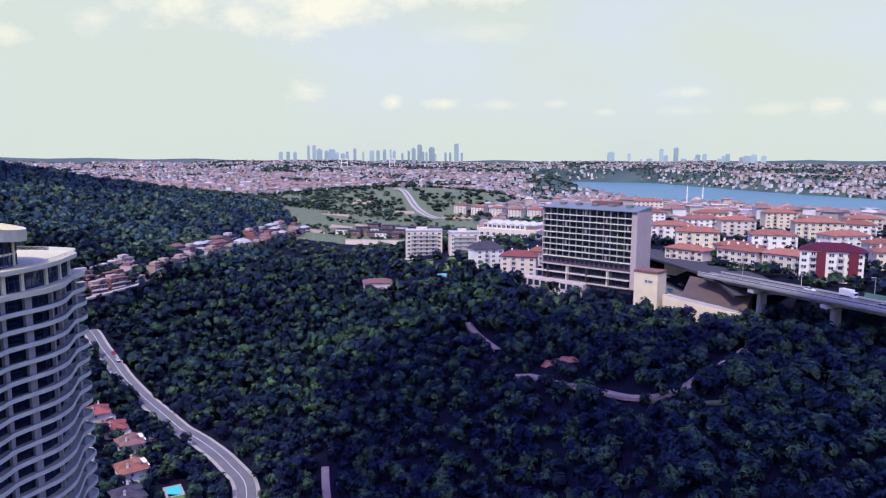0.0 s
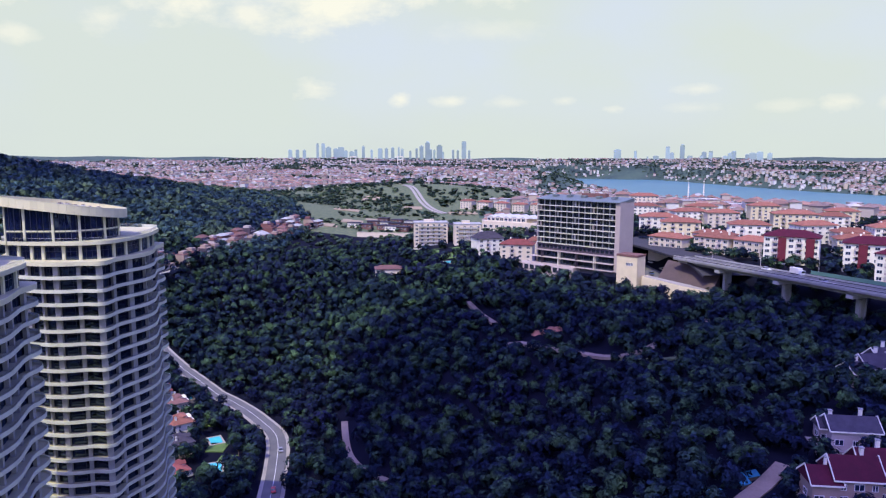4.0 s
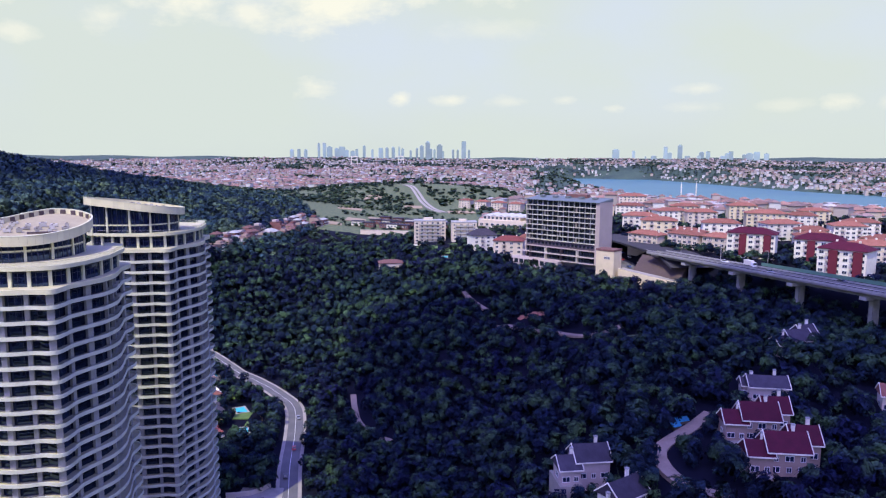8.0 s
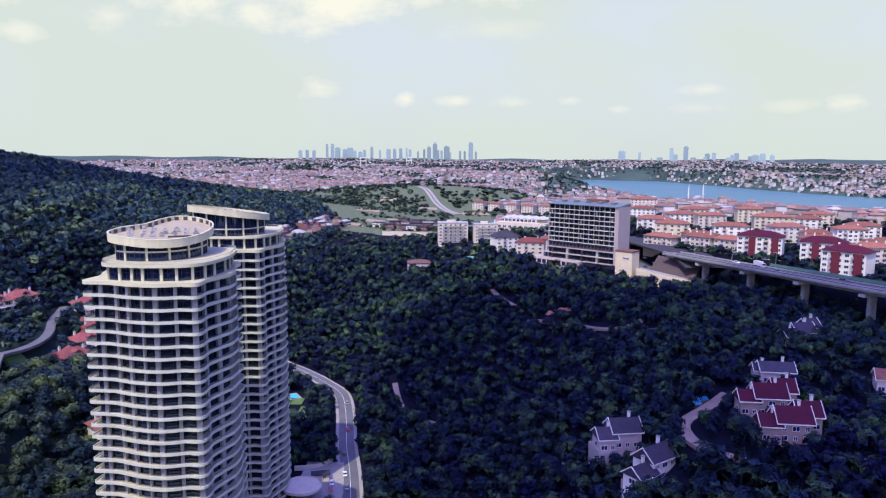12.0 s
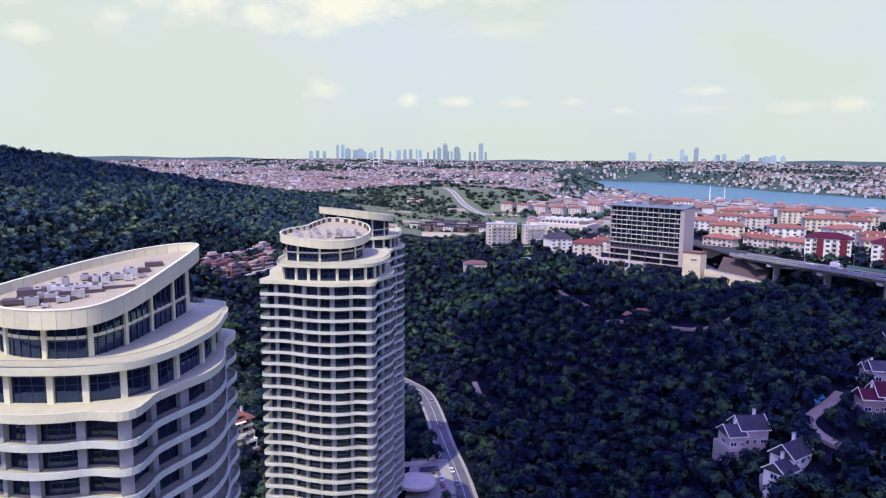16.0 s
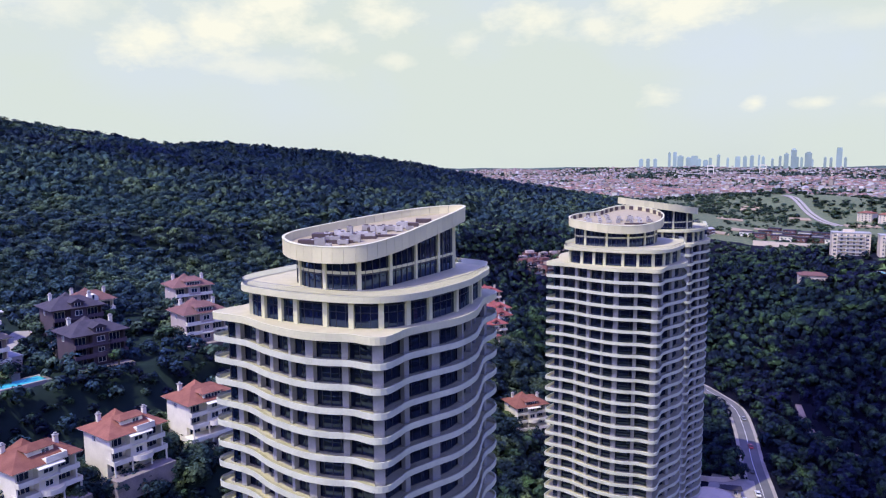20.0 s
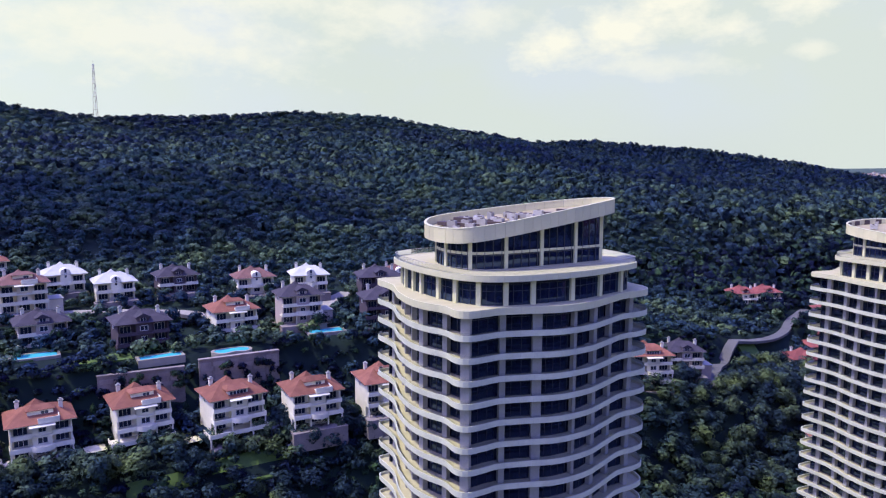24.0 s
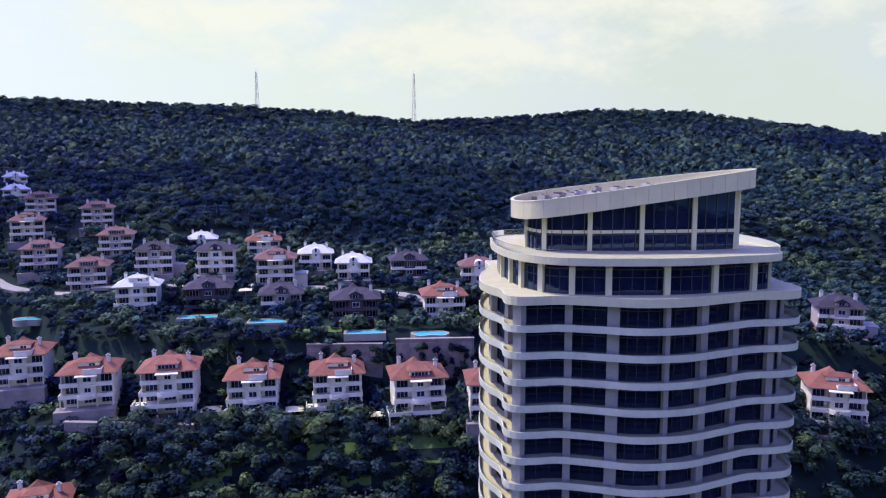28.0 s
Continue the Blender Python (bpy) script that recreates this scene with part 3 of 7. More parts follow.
def mesh_from_arrays(name, verts, faces):
    me = bpy.data.meshes.new(name)
    k = faces.shape[1]
    me.vertices.add(len(verts))
    me.vertices.foreach_set("co", np.ascontiguousarray(verts, np.float32).ravel())
    me.loops.add(faces.size)
    me.loops.foreach_set("vertex_index", np.ascontiguousarray(faces, np.int32).ravel())
    me.polygons.add(len(faces))
    me.polygons.foreach_set("loop_start", np.arange(0, faces.size, k, dtype=np.int32))
    me.polygons.foreach_set("loop_total", np.full(len(faces), k, np.int32))
    me.polygons.foreach_set("use_smooth", np.zeros(len(faces), bool))
    me.update(calc_edges=True)
    return me


build_ground()
sea_sheet = Solid()
sea_sheet.f.append((0, 1, 2, 3))
sea_sheet.v += [(250, -300, 0), (1750, -300, 0), (1750, 3500, 0), (250, 3500, 0)]
tagged(sea_sheet.make("water", M_WATER), "broad blue strait between wooded shores", "sea", kind="structure")


def strip(name, pts, width, mat, lift=0.25, label="", category="road", kind="structure", level=None, step=4.0, parent=None, side=0.0, reach=None):
    """A road-like sheet with thickness, laid over the ground along a line."""
    p = [Vector(q) for q in pts]
    dense = []
    for i in range(len(p) - 1):
        a, b, c, d = p[max(0, i - 1)], p[i], p[i + 1], p[min(len(p) - 1, i + 2)]
        n = max(2, int((c - b).length / step))
        for j in range(n):
            t = j / n
            dense.append(0.5 * ((2 * b) + (c - a) * t + (2 * a - 5 * b + 4 * c - d) * t * t + (3 * b - a - 3 * c + d) * t ** 3))
    dense.append(p[-1])
    v, f = [], []
    for i, q in enumerate(dense):
        t = (dense[min(i + 1, len(dense) - 1)] - dense[max(i - 1, 0)]).normalized()
        nrm = Vector((-t.y, t.x))
        h = [level(q.x, q.y) if level else max(gz(*(q + nrm * s)) for s in (-(reach or width / 2), 0, reach or width / 2)) + lift]
        for s in (-1, 1):
            e = q + nrm * (s * width / 2 + side)
            v.append((e.x, e.y, h[0]))
            v.append((e.x, e.y, h[0] - 1.2))
        if i:
            n = 4 * i
            f += [(n - 4, n - 2, n + 2, n), (n - 3, n - 4, n, n + 1), (n - 2, n - 1, n + 3, n + 2)]
    ob = part(name, (v, f), mat, parent)
    if parent is None:
        tagged(ob, label, category, kind=kind)
    return ob, dense


# ---- the three residential towers ----
PLAN = ((-30.3, 1.7), (-24.5, 1.3), (-18.5, -0.9), (-12.5, -2.1), (-8.5, -1.8), (-5.0, -0.7), (-1.7, -0.9), (-0.1, 0.3), (0.1, 3.0), (0.1, 5.5), (1.5, 9.5), (3.2, 14.0),
        (3.3, 19.5), (1.9, 24.5), (0.5, 29.0), (0.5, 32.5), (-0.1, 35.1), (-2.5, 36.5), (-8.5, 37.0), (-14.5, 39.0), (-20.5, 38.5), (-25.5, 36.5), (-29.0, 35.5), (-30.5, 32.5),
        (-32.0, 27.5), (-33.0, 20.5), (-32.0, 14.5), (-30.5, 9.5), (-31.3, 5.0), (-31.5, 2.5))
UPPER = ((-25.0, 1.9), (-18.5, 0.5), (-12.5, 0.2), (-6.5, 0.9), (-2.0, 3.0), (0.7, 7.5), (2.0, 14.5), (2.2, 20.5), (1.2, 26.5), (0.3, 31.0), (-1.5, 33.5), (-8.5, 35.5),
         (-18.5, 35.5), (-24.5, 31.5), (-27.5, 22.5), (-28.0, 12.5), (-27.5, 5.5))
COLUMNS = ((-1.5, 0.7, 1.7), (-6.5, 0.2, 1.1), (-11.2, -1, 1.5), (-15.2, 0, 0.7), (-19.5, 0.5, 1.2), (-23.0, 1.5, 1.1), (-27.3, 2.2, 1.2), (0, 6.3, 1.1), (2, 10.9, 1.7), (3, 17.6, 0.7),
           (2, 23.2, 1.3), (1, 28.1, 1.1), (0, 32.5, 1.1), (-4, 36, 1.2), (-10, 36.5, 1.2), (-16, 37.5, 1.2), (-22, 36.5, 1.2), (-28, 34.5, 1.2), (-30.5, 29, 1.2), (-31.8, 23, 1.2), (-31.8, 17, 1.2), (-30, 11, 1.2), (-30, 6, 1.2))
PITCH, LIP = 3.22, 0.84


def band(loop, z0, z1, thick, groove=0.0, every=4):
    """An upstand that follows a loop: outer and inner face, top, foot; grooves mark the panel joints."""
    s = Solid()
    k = len(loop)
    outer = [p.copy() for p in loop]
    if groove:
        deep = inset(loop, groove)
        for i in range(0, k, every):
            outer[i] = deep[i]
    inner = inset(loop, thick)
    s.v = [(p.x, p.y, z0) for p in outer] + [(p.x, p.y, z1) for p in outer] + [(p.x, p.y, z1) for p in inner] + [(p.x, p.y, z0) for p in inner]
    for i in range(k):
        j = (i + 1) % k
        s.f += [(i, j, k + j, k + i), (k + i, k + j, 2 * k + j, 2 * k + i), (2 * k + i, 2 * k + j, 3 * k + j, 3 * k + i), (3 * k + i, 3 * k + j, j, i)]
    return s


def ribbon(s, pts, z0, z1, half):
    """A closed bar that follows an open line."""
    k, n = len(pts), len(s.v)
    for i, p in enumerate(pts):
        t = (pts[min(i + 1, k - 1)] - pts[max(i - 1, 0)]).normalized() * half
        s.v += [(p.x + t.y, p.y - t.x, z0), (p.x + t.y, p.y - t.x, z1), (p.x - t.y, p.y + t.x, z1), (p.x - t.y, p.y + t.x, z0)]
    for i in range(k - 1):
        b = n + 4 * i
        s.f += [(b + j, b + 4 + j, b + 4 + (j + 1) % 4, b + (j + 1) % 4) for j in range(4)]
    e = n + 4 * (k - 1)
    s.f += [(n, n + 1, n + 2, n + 3), (e + 3, e + 2, e + 1, e)]


def joint_loop(pts, panel, gap=0.07):
    """A loop whose points come in pairs, panel metres apart, so that every panel ends in a narrow joint."""
    fine = smooth_loop(pts, 0.1)
    n = round(len(fine) * 0.1 / panel)
    step = len(fine) / n
    out = []
    for i in range(n):
        for o in (0.0, gap, gap + (panel - gap) * 0.34, gap + (panel - gap) * 0.67):
            out.append(fine[int(i * step + o * 10) % len(fine)])
    return out


plan_loop = joint_loop(PLAN, 2.1, 0.14)
upper_loop = joint_loop(UPPER, 2.1, 0.14)


def slab_mesh(loop, name, lip, mat_lip, deck=0.34):
    s = band(loop, 0, lip, 0.16, 0.035, 4)
    n, inner = len(s.v), inset(loop, 0.16)
    k = len(inner)
    s.v += [(p.x, p.y, deck) for p in inner] + [(p.x, p.y, 0.02) for p in inner]
    s.f += [tuple(range(n, n + k)), tuple(range(n + 2 * k - 1, n + k - 1, -1))]
    me = s.mesh(name, mat_lip)
    me.materials.append(M_DECK)
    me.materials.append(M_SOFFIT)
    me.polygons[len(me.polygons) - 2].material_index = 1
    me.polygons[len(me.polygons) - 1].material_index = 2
    return me


def nearest(loop, x, y):
    return min(range(len(loop)), key=lambda i: (loop[i].x - x) ** 2 + (loop[i].y - y) ** 2)


def columns_on(loop, spots, depth):
    """Where columns stand on a loop: centre and direction of the wall."""
    out = []
    for x, y, w in spots:
        i = nearest(loop, x, y)
        t = (loop[(i + 2) % len(loop)] - loop[i - 2]).normalized()
        out.append((loop[i], math.degrees(math.atan2(t.y, t.x)), w, i))
    return out


col_loop = inset(smooth_loop(PLAN, 0.5), 1.75)
glass_loop = inset(smooth_loop(PLAN, 0.75), 2.3)
core_loop = inset(smooth_loop(PLAN, 2.0), 6.5)
SPOTS = columns_on(col_loop, [(x, y, w * 0.82) for x, y, w in COLUMNS], 0.8)

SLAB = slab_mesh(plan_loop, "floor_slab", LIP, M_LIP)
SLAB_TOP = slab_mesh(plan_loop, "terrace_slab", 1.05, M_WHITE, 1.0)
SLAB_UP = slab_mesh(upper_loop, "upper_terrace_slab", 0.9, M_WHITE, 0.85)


def pane_meshes(loop, spots, z0, z1, rows=(0.72,)):
    """Window bays between the columns: panes, and their frames, bay by bay."""
    marks = sorted(nearest(loop, c.x, c.y) for c, *_ in spots)
    bays = []
    for a, b in zip(marks, marks[1:] + [marks[0] + len(loop)]):
        pts = [loop[i % len(loop)] for i in range(a, b + 1)]
        g, fr = Solid(), Solid()
        for i, p in enumerate(pts):
            if i:
                q = pts[i - 1]
                n = len(g.v)
                g.v += [(q.x, q.y, z0), (p.x, p.y, z0), (p.x, p.y, z1), (q.x, q.y, z1)]
                g.f.append((n, n + 1, n + 2, n + 3))
        for i in range(0, len(pts), 2):
            p, q = pts[i], pts[min(i + 1, len(pts) - 1)] if i + 1 < len(pts) else pts[i - 1]
            ang = math.degrees(math.atan2(q.y - p.y, q.x - p.x))
            fr.box(-0.04, 0.04, -0.06, 0.06, z0, z1, ang, p.x, p.y)
        for i in range(1, len(pts)):
            q, p = pts[i - 1], pts[i]
            ang = math.degrees(math.atan2(p.y - q.y, p.x - q.x))
            for h in (0.03, *rows, 0.97):
                z = z0 + (z1 - z0) * h
                fr.box(-0.01, (p - q).length + 0.01, -0.05, 0.05, z - 0.04, z + 0.04, ang, q.x, q.y)
        bays.append((g, fr))
    return bays


floor_bays = [(g.mesh("pane", M_GLASS), fr.mesh("frame", M_FRAME)) for g, fr in pane_meshes(glass_loop, SPOTS, 0.34, PITCH - 0.05)]


def joined(bays, name, which, mat):
    s = Solid()
    for b in bays:
        n = len(s.v)
        s.v += b[which].v
        s.f += [tuple(n + i for i in f) for f in b[which].f]
    return s.mesh(name, mat)


_b = pane_meshes(inset(smooth_loop(PLAN, 2.6), 2.3), SPOTS, 0.34, PITCH - 0.05)
FLOOR_GLASS, FLOOR_FRAME = joined(_b, "storey_glazing", 0, M_GLASS), joined(_b, "storey_frames", 1, M_FRAME)
UP_SPOTS = [(p, 0, 0.7) for p in ((-25, 4), (-21.5, 2), (-18, 1.5), (-15, 1.4), (-10.5, 1.5), (-6.5, 2.2), (-3, 4), (-1, 7), (0.2, 11), (1, 17.6), (0.5, 24), (-0.5, 29.5), (-3, 32), (-9, 34), (-16, 34), (-22, 31), (-25.5, 24), (-26.5, 16), (-26.5, 9))]
up_glass = inset(smooth_loop(UPPER, 0.75), 1.5)
up_cols = columns_on(inset(smooth_loop(UPPER, 0.5), 1.35), [(x, y, w) for (x, y), _, w in UP_SPOTS], 0.6)
UP_BAYS = [(g.mesh("pane", M_GLASS), fr.mesh("frame", M_FRAME)) for g, fr in pane_meshes(up_glass, up_cols, 0, 3.75)]


FLOOR_RAIL = Solid().prism([(p.x, p.y) for p in inset(plan_loop, 0.1)], LIP - 0.01, LIP + 0.42, cap=False).mesh("balustrade", M_RAIL)


def tower(name, x, y, top, base, crown, slope, crown_low, notched, label, fine_floors):
    """Slab tower; top is the soffit height of the first terrace, crown the outline of the slanted roof, slope its gradient."""
    t = thing(name, label, "apartment tower", "wavy white towers", x, y, 0)
    floors = int((top - base) / PITCH) + 1
    for i in range(floors + 1):
        z = top - i * PITCH
        if z < base - 0.5:
            break
        ob = part("terrace_slab" if i == 0 else "floor_slab", SLAB_TOP if i == 0 else SLAB, None, t)
        ob.location = (0, 0, z)
        if i:
            if i <= 9:
                part("balustrade", FLOOR_RAIL, None, t).location = (0, 0, z)
            if i <= fine_floors:
                for k, (g, fr) in enumerate(floor_bays):
                    pane = part("window_bay", g, None, t)
                    pane.location = (0, 0, z)
                    part("window_frame", fr, None, pane)
            else:
                glazing = part("storey_glazing", FLOOR_GLASS, None, t)
                glazing.location = (0, 0, z)
                part("storey_frames", FLOOR_FRAME, None, glazing)
    for c, ang, w, i in SPOTS:
        Solid().box(-w / 2, w / 2, -0.4, 0.4, base - 3, top + 0.02, ang, c.x, c.y).make("column", M_CONC, t)
    Solid().prism([(p.x, p.y) for p in core_loop], base - 3, top + 0.3).make("core", M_CORE, t)
    # recessed storey
    z1 = top + 0.36
    for g, fr in UP_BAYS:
        pane = part("window_bay", g, None, t)
        pane.location = (0, 0, z1)
        part("window_frame", fr, None, pane)
    for c, ang, w, i in up_cols:
        Solid().box(-w / 2, w / 2, -0.3, 0.3, z1 - 0.02, top + 4.62, ang, c.x, c.y).make("column", M_WHITE, t)
    core2 = inset(smooth_loop(UPPER, 2.5), 6)
    Solid().prism([(p.x, p.y) for p in core2], z1 - 0.02, top + 4.7).make("core", M_CORE, t)
    part("upper_terrace_slab", SLAB_UP, None, t).location = (0, 0, top + 4.6)
    # glass balustrade of the upper terrace
    rail_loop = inset(upper_loop, 0.25)
    Solid().prism([(p.x, p.y) for p in rail_loop], top + 5.45, top + 6.3, cap=False).make("balustrade", M_RAIL, t)
    band(rail_loop, top + 6.3, top + 6.35, 0.05).make("handrail", M_METAL, t)
    # penthouse
    zf = top + 4.95
    plane = lambda px, py: crown_low + slope[0] * px + slope[1] * py
    crown_loop = smooth_loop(crown, 0.4)
    wall = inset(smooth_loop(crown, 0.75), 2.0)
    k = len(wall)
    height = lambda p: plane(p.x, p.y) - 1.95
    posts = list(range(0, k - 4, 9))
    for a, b in zip(posts, posts[1:] + [k]):
        g, fr, beam = Solid(), Solid(), Solid()
        pts = [wall[i % k] for i in range(a, b + 1)]
        for i in range(1, len(pts)):
            q, p = pts[i - 1], pts[i]
            n = len(g.v)
            g.v += [(q.x, q.y, zf), (p.x, p.y, zf), (p.x, p.y, height(p)), (q.x, q.y, height(q))]
            g.f.append((n, n + 1, n + 2, n + 3))
            ang = math.degrees(math.atan2(p.y - q.y, p.x - q.x))
            for z in (zf + 0.12, zf + 2.55, height(p) - 0.2):
                fr.box(-0.02, (p - q).length + 0.02, -0.06, 0.06, z - 0.06, z + 0.06, ang, q.x, q.y)
            if i % 2 == 0:
                fr.box(-0.05, 0.05, -0.12, 0.12, zf, height(p), ang, p.x, p.y)
        pane = g.make("window_bay", M_GLASS, t)
        fr.make("window_frame", M_FRAME, pane)
        ribbon(beam, pts, zf + 2.72, zf + 3.12, 0.1)
        beam.make("mid_beam", M_WHITE, pane, "white beam across the glass")
        p, q = wall[a], wall[(a + 1) % k]
        Solid().box(-0.28, 0.28, -0.3, 0.3, zf - 0.02, height(p) + 0.2, math.degrees(math.atan2(q.y - p.y, q.x - p.x)), p.x, p.y).make("column", M_WHITE, t)
    Solid().prism([(p.x, p.y) for p in inset(smooth_loop(crown, 2.0), 5.0)], zf - 0.02, lambda px, py: plane(px, py) - 1.9).make("core", M_CORE, t)
    # slanted roof: soffit and deck, then the panels of its rim
    deck = inset(crown_loop, 0.3)
    Solid().prism([(p.x, p.y) for p in deck], lambda px, py: plane(px, py) - 2.0, lambda px, py: plane(px, py) - 1.15).make("roof_deck", M_ROOFDECK, t, "sand-coloured roof deck")
    outer, inner = crown_loop, inset(crown_loop, 0.32)
    n = len(outer)
    step = 4
    for a in range(0, n - n % step, step):
        s = Solid()
        last = n if a + 2 * step > n else a + step
        idx = [i % n for i in range(a, last + 1)]
        for li, i in enumerate(idx):
            for lp in (outer, inner):
                p = lp[i]
                if li in (0, len(idx) - 1):
                    o = lp[idx[1]] if li == 0 else lp[idx[-2]]
                    p = p + (o - p).normalized() * 0.02
                s.v += [(p.x, p.y, plane(p.x, p.y) - 2.15), (p.x, p.y, plane(p.x, p.y))]
        for li in range(len(idx) - 1):
            b = 4 * li
            s.f += [(b, b + 4, b + 5, b + 1), (b + 1, b + 5, b + 7, b + 3), (b + 3, b + 7, b + 6, b + 2), (b + 2, b + 6, b + 4, b)]
        e = 4 * (len(idx) - 1)
        s.f += [(0, 1, 3, 2), (e, e + 2, e + 3, e + 1)]
        s.make("rim_panel", M_CREAM, t)
    cap = band(inset(crown_loop, -0.05), 0, 0.1, 0.42)
    cap.v = [(px, py, plane(px, py) + z + 0.004) for px, py, z in cap.v]
    cap.make("rim_capping", M_WHITE, t)
    if notched:
        back = inset(crown_loop, 0.5)
        for i in range(0, n, 7):
            p, q = back[i], back[(i + 1) % n]
            if p.y > 14 or p.x < -18:
                Solid().box(-0.6, 0.6, -0.12, 0.12, plane(p.x, p.y) - 1.2, plane(p.x, p.y) - 0.1, math.degrees(math.atan2(q.y - p.y, q.x - p.x)), p.x, p.y).make("rim_rib", M_MACHDARK, t)
    return t, plane


CROWN_C = ((-4.0, 31.0), (-3.3, 27.5), (-3.5, 17.5), (-4.0, 9.5), (-6.0, 4.0), (-10.5, 2.2), (-16.5, 3.0), (-21.0, 6.0), (-22.0, 9.5), (-20.5, 13.5), (-17.0, 20.5), (-12.0, 27.5), (-7.0, 31.1))[::-1]
CROWN_B = ((-27.4, 9.0), (-24.2, 5.6), (-15.0, 4.2), (-8.0, 7.6), (-4.2, 15.0), (-4.0, 23.0), (-6.5, 29.5), (-12.5, 33.2), (-18.0, 32.4), (-20.8, 26.5), (-22.5, 20.0), (-26.2, 14.6))
CROWN_A = ((-25.5, 0.5), (-18.0, -0.5), (-8.0, 0.8), (-2.2, 6.0), (-0.3, 12.0), (-2.5, 18.0), (-9.0, 21.0), (-19.0, 18.5), (-24.5, 10.5))


def ccw(pts):
    area = sum(a[0] * b[1] - b[0] * a[1] for a, b in zip(pts, pts[1:] + pts[:1]))
    return pts if area > 0 else pts[::-1]


tower_c, plane_c = tower("apartment_tower", -93.5, -27.5, 99.4, -6.0, ccw(CROWN_C), (0.0, 0.137), 110.6, False, "white apartment tower with wavy balconies and a slanted leaf-shaped roof", 11)
tower_b, plane_b = tower("apartment_tower", -80.0, 82.0, 93.7, -6.0, ccw(CROWN_B), (-0.081, 0.122), 103.4, True, "white apartment tower with wavy balconies and a broad tilted roof", 2)
tower_a, plane_a = tower("apartment_tower", -82.0, 147.5, 93.2, -6.0, ccw(CROWN_A), (-0.120, -0.075), 106.5, False, "white apartment tower with wavy balconies and a sloping roof", 1)


# ---- roads ----
ROAD = ((-212, 436), (-184, 404), (-158, 373), (-135, 350), (-105, 321), (-88, 300), (-77, 282), (-70, 252), (-64, 215), (-58, 185), (-54, 160), (-49, 120), (-45, 60), (-40, -20), (-34, -130))
valley_road, road_line = strip("road_valley", ROAD, 7.0, M_ASPHALT, 0.35, "grey asphalt valley road with a worn centre line", reach=5.0)
strip("pavement_valley", ROAD, 10.0, M_KERB, 0.15, "sandy stone verge along the valley road", "pavement")


def centre_line(name, line, gap, z_up):
    s = Solid()
    run = 0.0
    for a, b in zip(line, line[1:]):
        d = (b - a).length
        if int(run / gap) % 2 == 0:
            ang = math.degrees(math.atan2(b.y - a.y, b.x - a.x))
            za = max(gz(*(a + (b - a).normalized().orthogonal() * w)) for w in (-5.0, 0, 5.0)) + z_up
            zb = max(gz(*(b + (b - a).normalized().orthogonal() * w)) for w in (-5.0, 0, 5.0)) + z_up
            n = len(s.v)
            o = (b - a).normalized().orthogonal() * 0.09
            s.v += [(a.x + o.x, a.y + o.y, za), (a.x - o.x, a.y - o.y, za), (b.x - o.x, b.y - o.y, zb), (b.x + o.x, b.y + o.y, zb)]
            s.f.append((n, n + 1, n + 2, n + 3))
        run += d
    tagged(s.make(name, M_MARK), "faded white road line", "marking", kind="structure")


centre_line("road_marking", road_line, 4000.0, 0.37)
LANE = ((-205, 400), (-178, 350), (-150, 306), (-133, 271), (-124, 235), (-122, 200))
strip("road_lane", LANE, 5.5, M_KERB, 0.35, "pale concrete lane behind the red-roofed houses")
PATHS = (((-48, 290), (-45, 274), (-41, 260), (-33, 247), (-24, 239)), ((-41, 260), (-52, 240), (-60, 225)))
strip("path_valley", PATHS[0], 3.0, M_TRACK, 0.5, "pale dirt path in the dark wood", "path")
TRACK = ((22, 300), (31, 294), (40, 280), (50, 267), (62, 251), (76, 249), (95, 268), (113, 287))
strip("path_slope", TRACK, 3.6, M_TRACK, 0.5, "brown dirt track cut along the wooded slope", "path")
TRACK2 = ((62, 251), (74, 238), (90, 232))
strip("path_upper", TRACK2, 2.6, M_MEADOW, 0.5, "grassy track branching up the slope", "path")
TRACK3 = ((10, 370), (14, 352), (18, 338), (22, 326))
strip("path_gap", TRACK3, 3.2, M_TRACK, 0.5, "reddish earth cutting through the trees", "path")
red = Solid()
for i in range(5):
    a = (40 + 3 * i, 299 - 1.2 * i)
    red.cylinder(a[0], a[1], gz(*a) - 1, gz(*a) + 0.9 + 0.25 * (i % 3), 3.2, 1.6, 9)
tagged(red.make("earth_bank", M_REDEARTH), "red bare earth bank beside the track", "earth bank")
DRIVE = ((84, 153), (75, 144.5), (68, 138.5), (62, 132), (60.5, 122), (63, 110), (70, 102))
strip("driveway", DRIVE, 4.2, M_TRACK, 0.4, "pale dusty driveway among the trees")
HOUSE_ROAD = ((-262, 30), (-244, 6), (-243, -4), (-246, -14), (-262, -36), (-272, -60), (-280, -100), (-285, -140), (-300, -180), (-330, -215))
strip("road_estate", HOUSE_ROAD, 6.0, M_KERB, 0.4, "pale concrete street of the hillside estate")
ROAD_N = ((-238, 297), (-232, 283), (-225, 263), (-213, 238), (-208, 220), (-206, 203), (-205, 188), (-196, 165), (-180, 140))
strip("road_hillside", ROAD_N, 4.4, M_ASPHALT, 0.5, "winding grey street between hillside houses")


